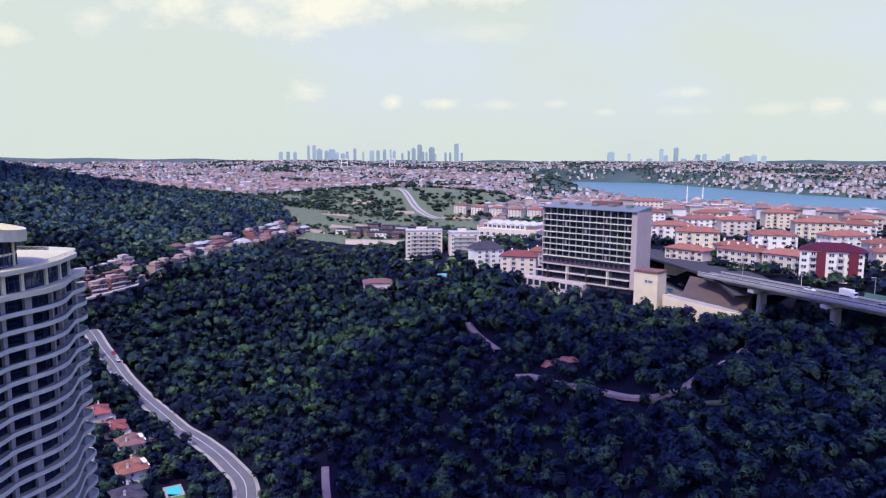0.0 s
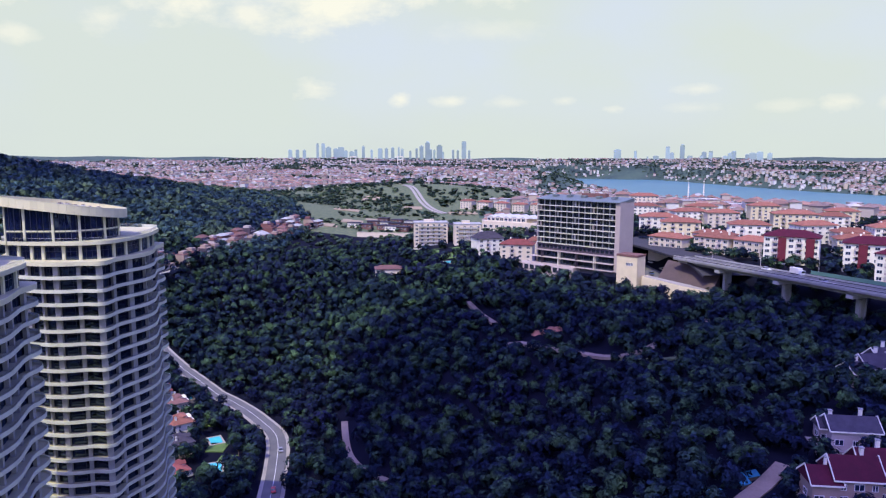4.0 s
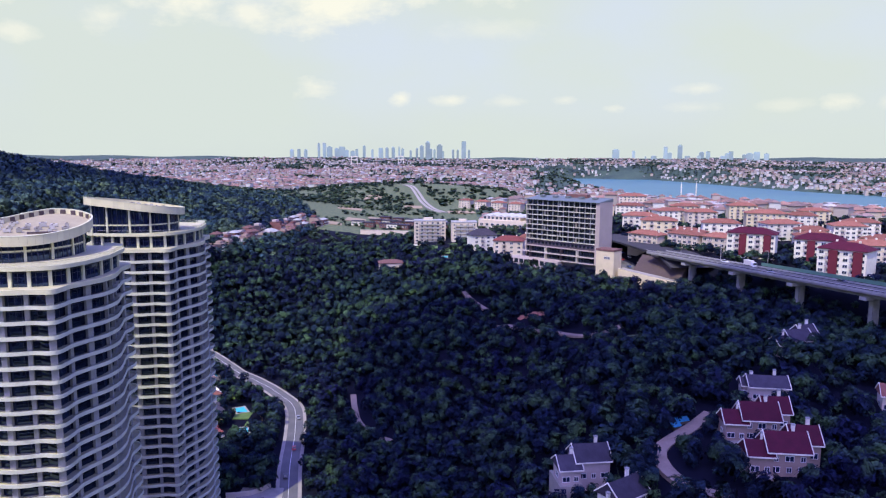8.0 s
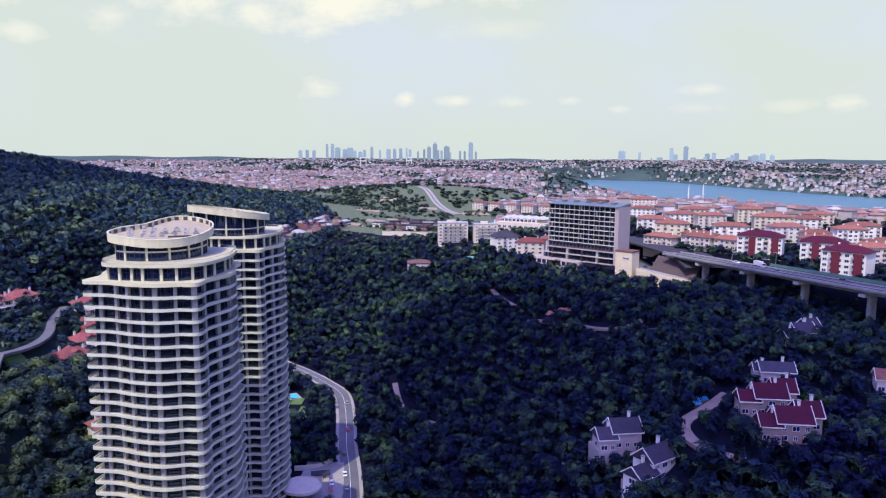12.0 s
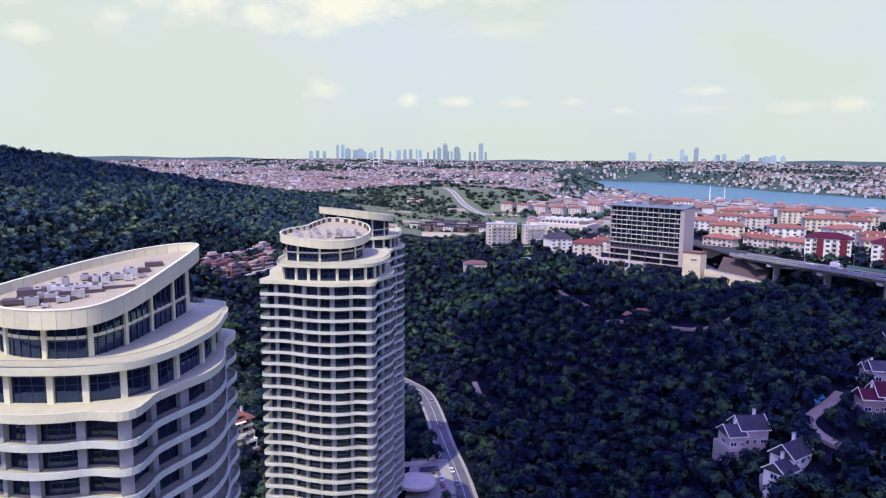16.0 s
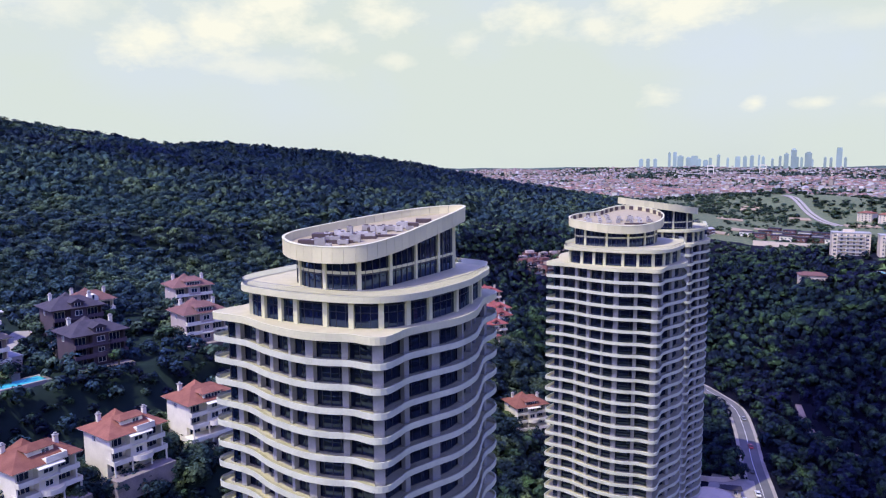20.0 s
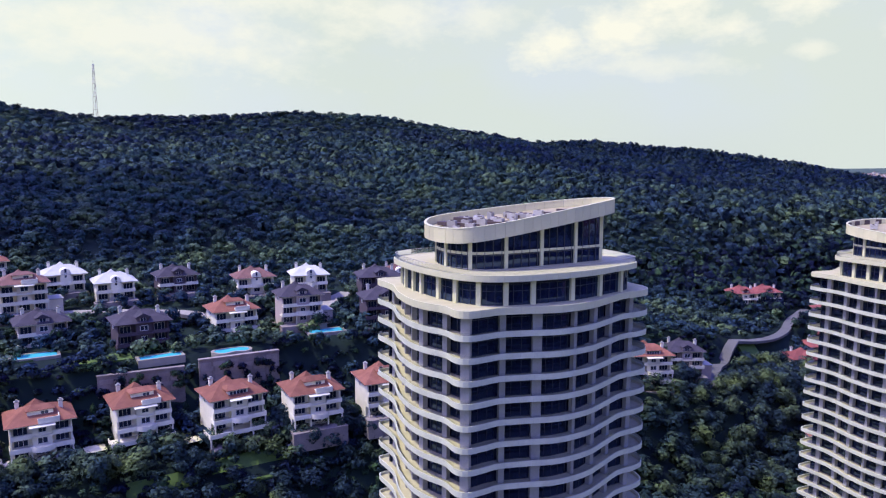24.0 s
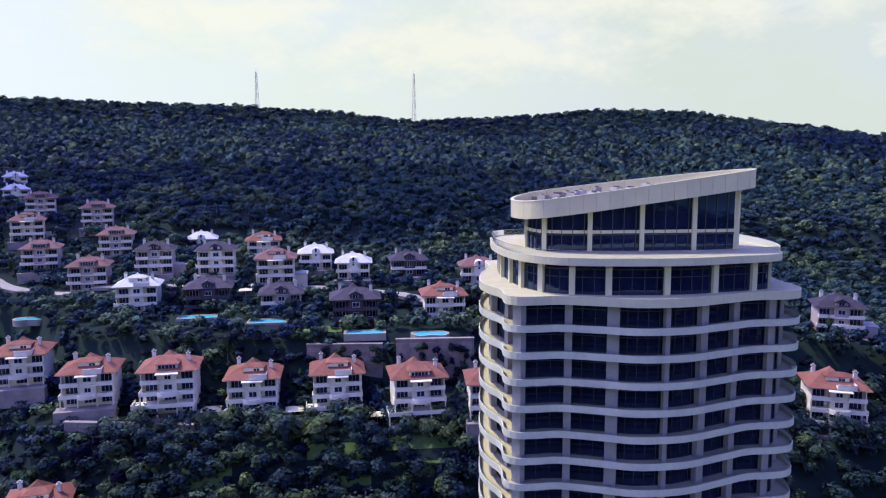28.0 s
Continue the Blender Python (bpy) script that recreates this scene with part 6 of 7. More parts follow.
def gabled_house(x, y, z, turn, size, roof, wall, label, wings):
    """A house of stepped gables with white barge boards; ridges run along x before turning."""
    t = thing("gabled_house", label, "house", "gabled houses", x, y, z, turn)
    for i, (cx, cy, w, d, h, rise) in enumerate(wings):
        w, d, h, rise = w * size, d * size, h * size, rise * size
        Solid().box(cx - w / 2, cx + w / 2, cy - d / 2, cy + d / 2, -8, h).make("wall", wall, t)
        roof_ob = Solid().gable(cx - w / 2, cx + w / 2, cy - d / 2, cy + d / 2, h + 0.004, rise, 0.6, "x", 0.1).make("roof", roof, t)
        for sx in (-1, 1):
            for sy in (-1, 1):
                s = Solid()
                ex, hw = cx + sx * (w / 2 + 0.62), d / 2 + 0.62
                s.v = [(ex - 0.09, cy + sy * hw, h - 0.15), (ex + 0.09, cy + sy * hw, h - 0.15), (ex + 0.09, cy, h + rise - 0.1), (ex - 0.09, cy, h + rise - 0.1),
                       (ex - 0.09, cy + sy * hw, h + 0.3), (ex + 0.09, cy + sy * hw, h + 0.3), (ex + 0.09, cy, h + rise + 0.3), (ex - 0.09, cy, h + rise + 0.3)]
                s.f = [(0, 1, 2, 3), (4, 7, 6, 5), (0, 4, 5, 1), (1, 5, 6, 2), (2, 6, 7, 3), (3, 7, 4, 0)]
                s.make("barge_board", M_WALL, roof_ob)
        Solid().box(cx - w / 2 - 0.6, cx + w / 2 + 0.6, cy - d / 2 - 0.75, cy - d / 2 - 0.61, h - 0.15, h + 0.2).make("gutter", M_WALL, roof_ob)
        n = max(2, int(w / 3))
        for k in range(n):
            for f in range(max(1, int(h / 3))):
                put_window(WIN if (k + f) % 2 else WIN_WIDE, t, cx - w / 2 + w * (k + 0.5) / n, cy - d / 2 - 0.02, 0.9 + 3 * f, 0)
        for f in range(max(1, int(h / 3))):
            put_window(WIN_WIDE, t, cx - w / 2 - 0.02, cy, 0.9 + 3 * f, -90)
        put_window(WIN_TALL, t, cx - w / 2 - 0.02, cy, h + 0.2, -90)
        ch = Solid().box(cx + w * 0.22 - 0.4, cx + w * 0.22 + 0.4, cy + 0.4, cy + 1.2, h + rise * 0.5, h + rise + 1.5).make("chimney", M_WALL, t)
        Solid().box(cx + w * 0.22 - 0.52, cx + w * 0.22 + 0.52, cy + 0.28, cy + 1.32, h + rise + 1.5, h + rise + 1.75).make("chimney_cap", M_CONC, ch)
    Solid().box(wings[0][0] - 11 * size, wings[0][0] - 4 * size, wings[0][1] - 7 * size, wings[0][1] + 4 * size, -8, 0.1).make("terrace", M_KERB, t)


TWIN = ((0, 0, 10, 9, 6.2, 4.2), (-7, -1, 6, 7.5, 5.0, 3.2), (5, 2, 7, 8, 7.6, 4.0))
gabled_house(90, 117, 40.6, -6, 1.0, M_PURPLE, M_WALLB, "cream house with stepped plum-red gable roofs", TWIN)
gabled_house(92, 138, 41.0, -6, 1.0, M_PURPLE, M_WALLB, "cream house with plum-red gables and white trim", TWIN)
gabled_house(105, 162, 44.0, -8, 0.9, M_TILE3, M_WALLG, "grey house with a slate-grey roof", ((0, 0, 13, 9, 5.2, 3.4), (-5, 2, 5, 6, 4.4, 2.6)))
gabled_house(133, 201, gz(133, 201) - 0.8, 12, 0.9, M_TILE3, M_WALLG, "grey house with slate-grey gables and white barge boards", TWIN)
# White walls in shade: the darkening is put into their grey colour.
gabled_house(42, 132, 31.4, 8, 0.95, M_TILE3, M_WALLG, "house with shade-grey walls, dark slate roof and two chimneys", ((0, 0, 10, 9, 6.0, 4.0), (-7, -2, 6, 8, 4.5, 3.2)))
gabled_house(46.5, 110.5, 31.0, 36, 0.95, M_TILE3, M_WALL, "white gabled house with dark slate roof", ((0, 0, 11, 8, 6.4, 4.0), (-8, -1.5, 8, 7, 3.4, 3.2)))
gabled_house(122, 92, gz(122, 92) - 0.6, -20, 1.0, M_TILE, M_WALL, "white gabled house with a rust-red roof", TWIN)
gabled_house(146, 150, gz(146, 150) - 0.6, -20, 1.0, M_TILE, M_WALLC, "cream house with a rust-red roof", TWIN)
for x, y, w, k in ((73, 148.5, 5.0, 20), (63, 143, 3.6, -15), (70.5, 145.5, 3.0, 30)):
    tp = thing("tarpaulin", "turquoise tarpaulin stretched over a garden stack", "tarpaulin", "garden tarpaulins", x, y, gz(x, y), k)
    s = Solid().gable(-w / 2, w / 2, -1.4, 1.4, 1.0, 1.1, 0.1, "x", 0.12)
    s.make("sheet", M_TARP, tp)
    Solid().box(-w / 2 + 0.2, w / 2 - 0.2, -1.2, 1.2, -1.5, 0.999).make("stack", M_TRUNK, tp)
# houses by the valley road
ROADSIDE = ((-171, 341, 10), (-157, 331, 10), (-145, 321, 10), (-132, 307, 4), (-122.5, 286.5, 8), (-114, 264.5, 2), (-108, 243, 10))
for i, (x, y, kind) in enumerate(ROADSIDE):
    copy_thing(PROTO[kind], pose(x, y, gz(x, y) - 1.2, 0, 0, 30 + 2 * i) @ Matrix.Scale(0.8, 4))
# low flat-roofed row along the foot of the ridge
rng = random.Random(9)
FOOT = ((-246, 452), (-234, 470), (-222, 492), (-212, 520), (-203, 560), (-188, 606), (-174, 645), (-158, 708), (-150, 754), (-142, 800))
for i in range(84):
    q = (i // 3) / 28 * (len(FOOT) - 1)
    k, u = int(q), q - int(q)
    dx, dy = FOOT[k + 1][0] - FOOT[k][0], FOOT[k + 1][1] - FOOT[k][1]
    ln = math.hypot(dx, dy)
    off = 8 + (i % 3) * 13
    x, y = FOOT[k][0] + dx * u - dy / ln * off + rng.uniform(-2.2, 2.2), FOOT[k][1] + dy * u + dx / ln * off + rng.uniform(-2.2, 2.2)
    if (11 < i // 3 < 14 and i % 3) or (i * 5) % 7 == 3:
        continue
    w, d, h = rng.uniform(4.6, 6.4), rng.uniform(3.6, 4.8), rng.choice((4.4, 5.8, 7.6))
    r = thing("row_house", ("brick terrace house with a low-pitched roof", "rosy terrace house with projecting balconies", "terrace house with a small roof storey")[i % 3], "house", "row at the hill foot", x, y, gz(x, y) - 0.8, math.degrees(math.atan2(dy, dx)) + rng.uniform(-9, 9))
    # Shade over the row is put into these darker wall and roof colours.
    Solid().box(-w, w, -d, d, -5, h).make("wall", (M_BRICK, M_WALLG, M_WALLD, M_BRICK, M_WALLB)[(i // 3 + i) % 5], r)
    Solid().box(-w - 0.1, w + 0.1, -d - 0.5, d + 0.5, h + 0.004, h + 0.4).make("roof", (M_TILE2, M_WALLB, M_TILE3, M_TILE2)[(i * 7) % 4], r)
    if i > 42 and i % 2:
        Solid().hip(-w, w, -d, d, h + 0.404, 2.2, 0.3, 0.5).make("hipped_roof", M_ROOFGREY if i % 4 == 1 else M_TILE2, r)
    else:
        Solid().box(-w * 0.6, w * 0.5, -d * 0.5, d * 0.7, h + 0.4, h + 2.5).make("upper_floor", (M_WALLB, M_BRICK, M_WALLG)[i % 3], r)
    for f in range(2):
        Solid().box(-w + 0.4, w - 0.4, -d - 1.1, -d - 0.003, h - 3.1 - 2.8 * f, h - 2.9 - 2.8 * f).box(-w + 0.4, w - 0.4, -d - 1.1, -d - 1.0, h - 2.9 - 2.8 * f, h - 2.1 - 2.8 * f).make("balcony", M_WALL if i % 2 else M_WALLG, r)
    put_window(WIN_WIDE, r, -w * 0.45, -d - 0.02, h - 2.4, 0)
    put_window(WIN_WIDE, r, w * 0.45, -d - 0.02, h - 2.4, 0)
strip("road_foot", FOOT[1:7], 4.0, M_KERB, 0.9, "pale street below the hill-foot houses")
# dark-roofed estate beyond the wood
rng = random.Random(4)
for i in range(22):
    x, y = -112 + 14.5 * (i % 8) + 14 * (i // 8) + rng.uniform(-3, 3), 815 + 40 * (i // 8) + rng.uniform(-6, 6)
    r = thing("estate_house", "brick house with a flat dark roof", "house", "brick estate", x, y, gz(x, y), rng.uniform(-25, 10))
    Solid().box(-7, 7, -5, 5, -4, 5.5).make("wall", M_TILE2 if i % 3 else M_WALL, r)
    Solid().box(-7.5, 7.5, -5.6, 5.6, 5.504, 6.1).make("roof", M_TILE3, r)
    for k in range(3):
        put_window(WIN_WIDE, r, -4.5 + 4.5 * k, -5.02, 2.4, 0)


# ---- pools, walls, gardens ----
def pool(x, y, turn, w, d, rounded, label="turquoise garden pool with a pale stone rim"):
    z = max(gz(x, y), gz(x + 3, y), gz(x - 3, y)) + 0.35
    t = thing("pool", label, "swimming pool", "garden pools", x, y, z, turn)
    if rounded:
        rim = smooth_loop([(-d / 2, -w * 0.4), (0, -w / 2), (d / 2, -w * 0.3), (d * 0.3, 0), (d / 2, w * 0.35), (0, w / 2), (-d / 2, w * 0.3)], 0.7)
    else:
        rim = [Vector(p) for p in ((-d / 2, -w / 2), (d / 2, -w / 2), (d / 2, w / 2), (-d / 2, w / 2))]
    Solid().prism([(p.x, p.y) for p in rim], -1.5, 0.1).make("water", M_POOL, t)
    edge = inset(rim, -0.8) if rounded else [Vector((p.x * (1 + 1.6 / d), p.y * (1 + 1.6 / w))) for p in rim]
    s = Solid()
    k = len(rim)
    s.v = [(p.x, p.y, 0.22) for p in edge] + [(p.x, p.y, 0.22) for p in rim] + [(p.x, p.y, -2) for p in edge] + [(p.x, p.y, -0.2) for p in rim]
    for i in range(k):
        j = (i + 1) % k
        s.f += [(i, j, k + j, k + i), (2 * k + i, 2 * k + j, j, i), (k + i, k + j, 3 * k + j, 3 * k + i)]
    s.make("rim", M_KERB, t)


for x, y, turn, w, d, r in ((-221, -25.5, 0, 10, 4.5, True), (-224, -45, 0, 11, 3.5, False), (-239, -75.5, 0, 11, 5, False), (-247, -99, 6, 11, 4, False), (-250, -122, 6, 8, 3.5, False), (-227, 6.5, -8, 11, 5, False),
                            (-103, 278, 30, 8, 5, False), (-94.5, 251, 20, 9, 5.5, False), (-132, 325, 34, 6, 3, False), (-231, 252, -30, 10, 5, True), (-1, 478, 20, 10, 6, True), (-268, -160, 10, 9, 4, True)):
    pool(x, y, turn, w, d, r)


def stone_wall(name, a, b, h, mat, label, blocks=True, thick=1.2, drop=6):
    """A retaining wall from a to b with its courses."""
    a, b = Vector(a), Vector(b)
    L = (b - a).length
    ang = math.degrees(math.atan2(b.y - a.y, b.x - a.x))
    z = min(gz(*a), gz(*b))
    t = thing(name, label, "wall", "", a.x, a.y, z, ang)
    Solid().box(0, L, 0.1, thick, -drop, h).make("core", mat, t)
    if blocks:
        n, k = int(L / 3.4), int((h + 1) / 1.25)
        me = Solid().box(0, 3.3, -0.06, 0.1, 0, 1.18).mesh("stone_block", mat)
        for i in range(n):
            for j in range(k):
                ob = part("stone_block", me, None, t)
                ob.location = (i * L / n + (0.5 if j % 2 and i < n - 1 else 0), 0, -1 + j * 1.25)
    Solid().box(-0.1, L + 0.1, -0.15, thick + 0.1, h + 0.004, h + 0.3).make("coping", mat, t)


stone_wall("retaining_wall", (-217, -36), (-216, -13), 13.6, M_STONE, "tall grey stone retaining wall under the pool gardens")
stone_wall("retaining_wall", (-219, -62), (-217, -40), 12.4, M_STONE, "weathered stone retaining wall with creepers")
stone_wall("retaining_wall", (-203, -124), (-196, -84), 4, M_STONE, "mossy stone terrace wall below the villas")
stone_wall("retaining_wall", (-219, 466), (-197, 536), 1.6, M_WALLC, "long pale retaining wall below the hill-foot houses", False)
stone_wall("retaining_wall", (-34, 553), (24, 541), 1.8, M_WALL, "pale garden wall below the cream blocks", False)
stone_wall("retaining_wall", (-102, 744), (-38, 731), 5, M_WALLC, "long pale retaining wall beyond the wood", False)
stone_wall("retaining_wall", (-212, 24), (-203, 46), 5, M_WALL, "long pale retaining wall on the slope", False)
for i, (x, y, w, d) in enumerate(((-188.5, -30, 20, 7), (-201, -73, 12, 5), (-203, -95, 14, 6), (-209, -112, 12, 5), (-229, -60, 16, 6), (-238, -84, 16, 5), (-100, 271, 9, 8), (-92, 259, 8, 7), (-112, 298, 7, 7), (-204, 199, 12, 8), (-20, 524, 24, 22), (2, 508, 26, 18), (-8, 541, 8, 44), (-186, -52, 16, 7), (-183, -84, 12, 6))):
    z = gz(x, y)
    s = Solid().prism([(x + d / 2 * a, y + w / 2 * b) for a, b in ((-1, -1), (1, -1), (1, 1), (-1, 1))], lambda px, py: gz(px, py) - 1.5, lambda px, py: gz(px, py) + 0.45)
    tagged(s.make("lawn", M_GRASS), "bright mown garden lawn", "lawn", "lawns")


HEDGE_LINES = [((v[1] + 11.8, v[2] - 9), (v[1] + 11.8, v[2] + 9)) for v in VILLAS[:10]]


# ---- cars ----
def car(paint):
    t = thing("car", "small parked family car", "car", "cars")
    body = smooth_loop([(-2.1, 0.35), (-2.15, 0.8), (-1.3, 0.95), (1.2, 0.95), (2.1, 0.75), (2.15, 0.35)], 0.3)
    s = Solid()
    for y in (-0.85, 0.85):
        s.v += [(p.x, y, p.y) for p in body]
    k = len(body)
    s.f += [(i, (i + 1) % k, k + (i + 1) % k, k + i) for i in range(k)] + [tuple(range(k - 1, -1, -1)), tuple(range(k, 2 * k))]
    s.make("body", paint, t)
    c = Solid()
    c.v = [(-1.7, -0.78, 0.9), (1.0, -0.78, 0.9), (1.0, 0.78, 0.9), (-1.7, 0.78, 0.9), (-1.2, -0.65, 1.45), (0.3, -0.65, 1.45), (0.3, 0.65, 1.45), (-1.2, 0.65, 1.45)]
    c.f = [(0, 1, 5, 4), (1, 2, 6, 5), (2, 3, 7, 6), (3, 0, 4, 7)]
    cab = c.make("cabin_glass", M_CARGLASS, t)
    Solid().box(-1.2, 0.3, -0.65, 0.65, 1.45, 1.5).make("car_roof", paint, t)
    for x in (-1.3, 1.3):
        for y in (-0.85, 0.7):
            w = Solid()
            n = 10
            for yy in (y, y + 0.15):
                w.v += [(x + 0.32 * math.cos(math.tau * i / n), yy, 0.32 + 0.32 * math.sin(math.tau * i / n)) for i in range(n)]
            w.f += [(i, (i + 1) % n, n + (i + 1) % n, n + i) for i in range(n)] + [tuple(range(n)), tuple(range(2 * n - 1, n - 1, -1))]
            w.make("wheel", M_TYRE, t)
    return t


CARS = [car(m) for m in M_CARS]
car_used = set()


def put_car(i, x, y, z, turn):
    m = pose(x, y, z, 0, 0, turn)
    i %= len(CARS)
    if i in car_used:
        copy_thing(CARS[i], m)
    else:
        car_used.add(i)
        CARS[i].matrix_basis = m


def road_z(x, y, reach=4.5):
    return max(gz(x + a, y + b) for a in (-reach, 0, reach) for b in (-reach, 0, reach)) + 0.3


def valley_level(x, y):
    """Height of the valley road's surface at its point nearest to (x, y), or of the ground beside it."""
    k = min(range(len(road_line) - 1), key=lambda i: (road_line[i] - Vector((x, y))).length)
    if (road_line[k] - Vector((x, y))).length > 7:
        return gz(x, y) + 0.36
    n = (road_line[k + 1] - road_line[k]).normalized().orthogonal()
    return max(gz(*(road_line[k] + n * s)) for s in (-5.0, 0, 5.0)) + 0.36


for i, (x, y, turn) in enumerate(((-181, 404, 128), (-188, 414, 128), (-175, 388, 128), (-165, 375, 132), (-63.5, 205, 103), (-60, 184, 104), (-66, 232, 103), (-57.5, 172, 104), (-51, 146, 100), (-71.5, 183, 12), (-64, 176, 100), (-63.5, 170, 102), (-72, 268, 110))):
    put_car(i * 3, x, y, valley_level(x, y), turn)
for i in range(9):
    put_car(i * 2, 122.5 + 0.35 * i % 1.5 - 5 + (i % 2) * 9, 372 + 11 * i, road_z(122, 372 + 11 * i, 6) + 0.5, 92 + 2 * i % 5)
for i, s in enumerate((22, 60, 95, 150, 205)):
    off = -3 if i % 2 else 3
    put_car(i, 137 + 0.323 * s + 0.946 * off, 329 - 0.946 * s + 0.323 * off, deck_z(s) + 0.07, -71)
for i, (x, y) in enumerate(((-190, -18), (-197, -64), (-240, -8), (-139, 290), (-128, 256), (-140, 272))):
    put_car(i, x, y, gz(x, y) + 0.5, 80)


def lorry(x, y, z, turn):
    t = thing("lorry", "white box lorry on the viaduct road", "lorry", "", x, y, z, turn)
    Solid().box(-3.4, 1.6, -1.15, 1.15, 0.9, 3.3).make("load_box", M_WALL, t)
    Solid().box(1.75, 3.3, -1.1, 1.1, 0.5, 2.5).make("cab", M_CARS[0], t)
    Solid().box(3.31, 3.36, -0.95, 0.95, 1.4, 2.3).make("windscreen", M_CARGLASS, t)
    Solid().box(-3.3, 2.6, -0.5, 0.5, 0.6, 0.89).make("chassis", M_TYRE, t)
    for wx in (-2.4, 2.3):
        for wy in (-1.1, 0.8):
            w, n = Solid(), 12
            for yy in (wy, wy + 0.3):
                w.v += [(wx + 0.48 * math.cos(math.tau * i / n), yy, 0.48 + 0.48 * math.sin(math.tau * i / n)) for i in range(n)]
            w.f += [(i, (i + 1) % n, n + (i + 1) % n, n + i) for i in range(n)] + [tuple(range(n)), tuple(range(2 * n - 1, n - 1, -1))]
            w.make("wheel", M_TYRE, t)


lorry(137 + 0.323 * 40 + 0.946 * 3.4, 329 - 0.946 * 40 + 0.323 * 3.4, deck_z(40) + 0.07, -71)

# low buildings at the foot of the towers
low = thing("entrance_canopy", "round cream entrance canopy on slim columns", "canopy", x=-73.5, y=166, z=-5.6, turn=12)
oval = smooth_loop([(-6.5, -5), (0, -8), (6, -5), (7, 1), (4, 6), (-3, 7), (-7, 2)], 0.8)
Solid().prism([(p.x, p.y) for p in oval], 3.6, 4.2).make("roof", M_WALLC, low)
band(inset(oval, -0.15), 3.5, 4.5, 0.3).make("rim", M_WALLC, low)
for x, y in ((-4, -4), (4, -4), (4, 3), (-4, 3)):
    Solid().cylinder(x, y, -0.4, 3.6, 0.25, None, 10).make("column", M_CONC, low)
shed = thing("kiosk", "small dark gate kiosk with an overhanging roof", "kiosk", x=-68.5, y=179.5, z=-5.6, turn=14)
Solid().box(-2.6, 2.6, -1.4, 1.4, -0.4, 2.7).make("wall", M_WALLC, shed)
Solid().box(-4.6, 3.2, -2.1, 2.1, 2.704, 3.05).make("roof", M_TILE3, shed)
put_window(WIN, shed, 0.8, -1.42, 0.9, 0)
curve = [(-82, 188), (-78, 188.5), (-73, 190), (-69.5, 193), (-67.5, 197)]
gw = thing("garden_wall", "low pale curved wall around the forecourt", "wall")
ws = Solid()
ribbon(ws, [Vector(p) for p in curve], -7, -3.9, 0.25)
ws.make("wall", M_WALLC, gw)
fore = Solid().prism([(-78, 196), (-62, 196), (-58, 168), (-60, 140), (-78, 140)], -8, -5.6)
tagged(fore.make("pavement_forecourt", M_KERB), "paved tower forecourt", "pavement", kind="structure")


# ---- roof machinery ----
def roof_units(plane, ox, oy, rows, seed, group):
    r = random.Random(seed)
    for x, y, w, d, h, dark in rows:
        z = plane(x, y) - 1.16
        t = thing("roof_unit", "low dark rooftop machine plinth" if dark else "grey rooftop air-conditioning unit", "roof machine", group, ox + x, oy + y, z, 26 + r.uniform(-4, 4))
        if dark:
            Solid().box(-w / 2, w / 2, -d / 2, d / 2, 0, h).make("plinth", M_MACHDARK, t)
            continue
        tagged(t, "grey rooftop air-conditioning unit on a frame")
        Solid().box(-w / 2, w / 2, -d / 2, d / 2, 0.12, h).box(-w * 0.44, -w * 0.3, -d / 2, d / 2, 0, 0.119).box(w * 0.3, w * 0.44, -d / 2, d / 2, 0, 0.119).make("casing", M_METAL, t)
        Solid().cylinder(0, 0, h, h + 0.12, min(w, d) * 0.36, None, 12).make("fan_guard", M_MACHDARK, t)


def scatter_units(n, cx, cy, rx, ry, seed, turn=64):
    r = random.Random(seed)
    rows = []
    c, s = math.cos(radians(turn)), math.sin(radians(turn))
    for i in range(n):
        u, v = ((i % 7) / 6 - 0.5) * 2 * rx + r.uniform(-0.5, 0.5), ((i // 7) / max(1, (n - 1) // 7) - 0.5) * 2 * ry + r.uniform(-0.3, 0.3)
        w = r.choice((0.8, 1.1, 1.5))
        rows.append((cx + c * u - s * v, cy + s * u + c * v, w, r.choice((0.7, 1.0)), r.uniform(0.5, 1.15), False))
    return rows


roof_units(plane_c, -93.5, -27.5, scatter_units(26, -12.5, 13.5, 7.0, 2.6, 2) + [(-15.0, 8.5, 8, 1.6, 0.55, True), (-12.5, 11.5, 7, 1.2, 0.5, True), (-11.0, 17.5, 5, 1.4, 0.45, True), (-17.5, 11.0, 3.0, 2.2, 0.8, True), (-8.5, 20.5, 3.2, 1.2, 0.6, True), (-9.5, 13.5, 7, 0.8, 0.35, True), (-7.5, 23.5, 2.4, 1.0, 0.6, True)], 1, "units on the leaf roof")
roof_units(plane_b, -80, 82, scatter_units(24, -15.5, 17.0, 8.5, 4.0, 5, 20) + [(-10, 14, 6, 1, 0.4, True)], 2, "units on the broad roof")
roof_units(plane_a, -82, 147.5, scatter_units(10, -11, 11.0, 5.0, 2.0, 6, 10), 3, "units on the sloping roof")


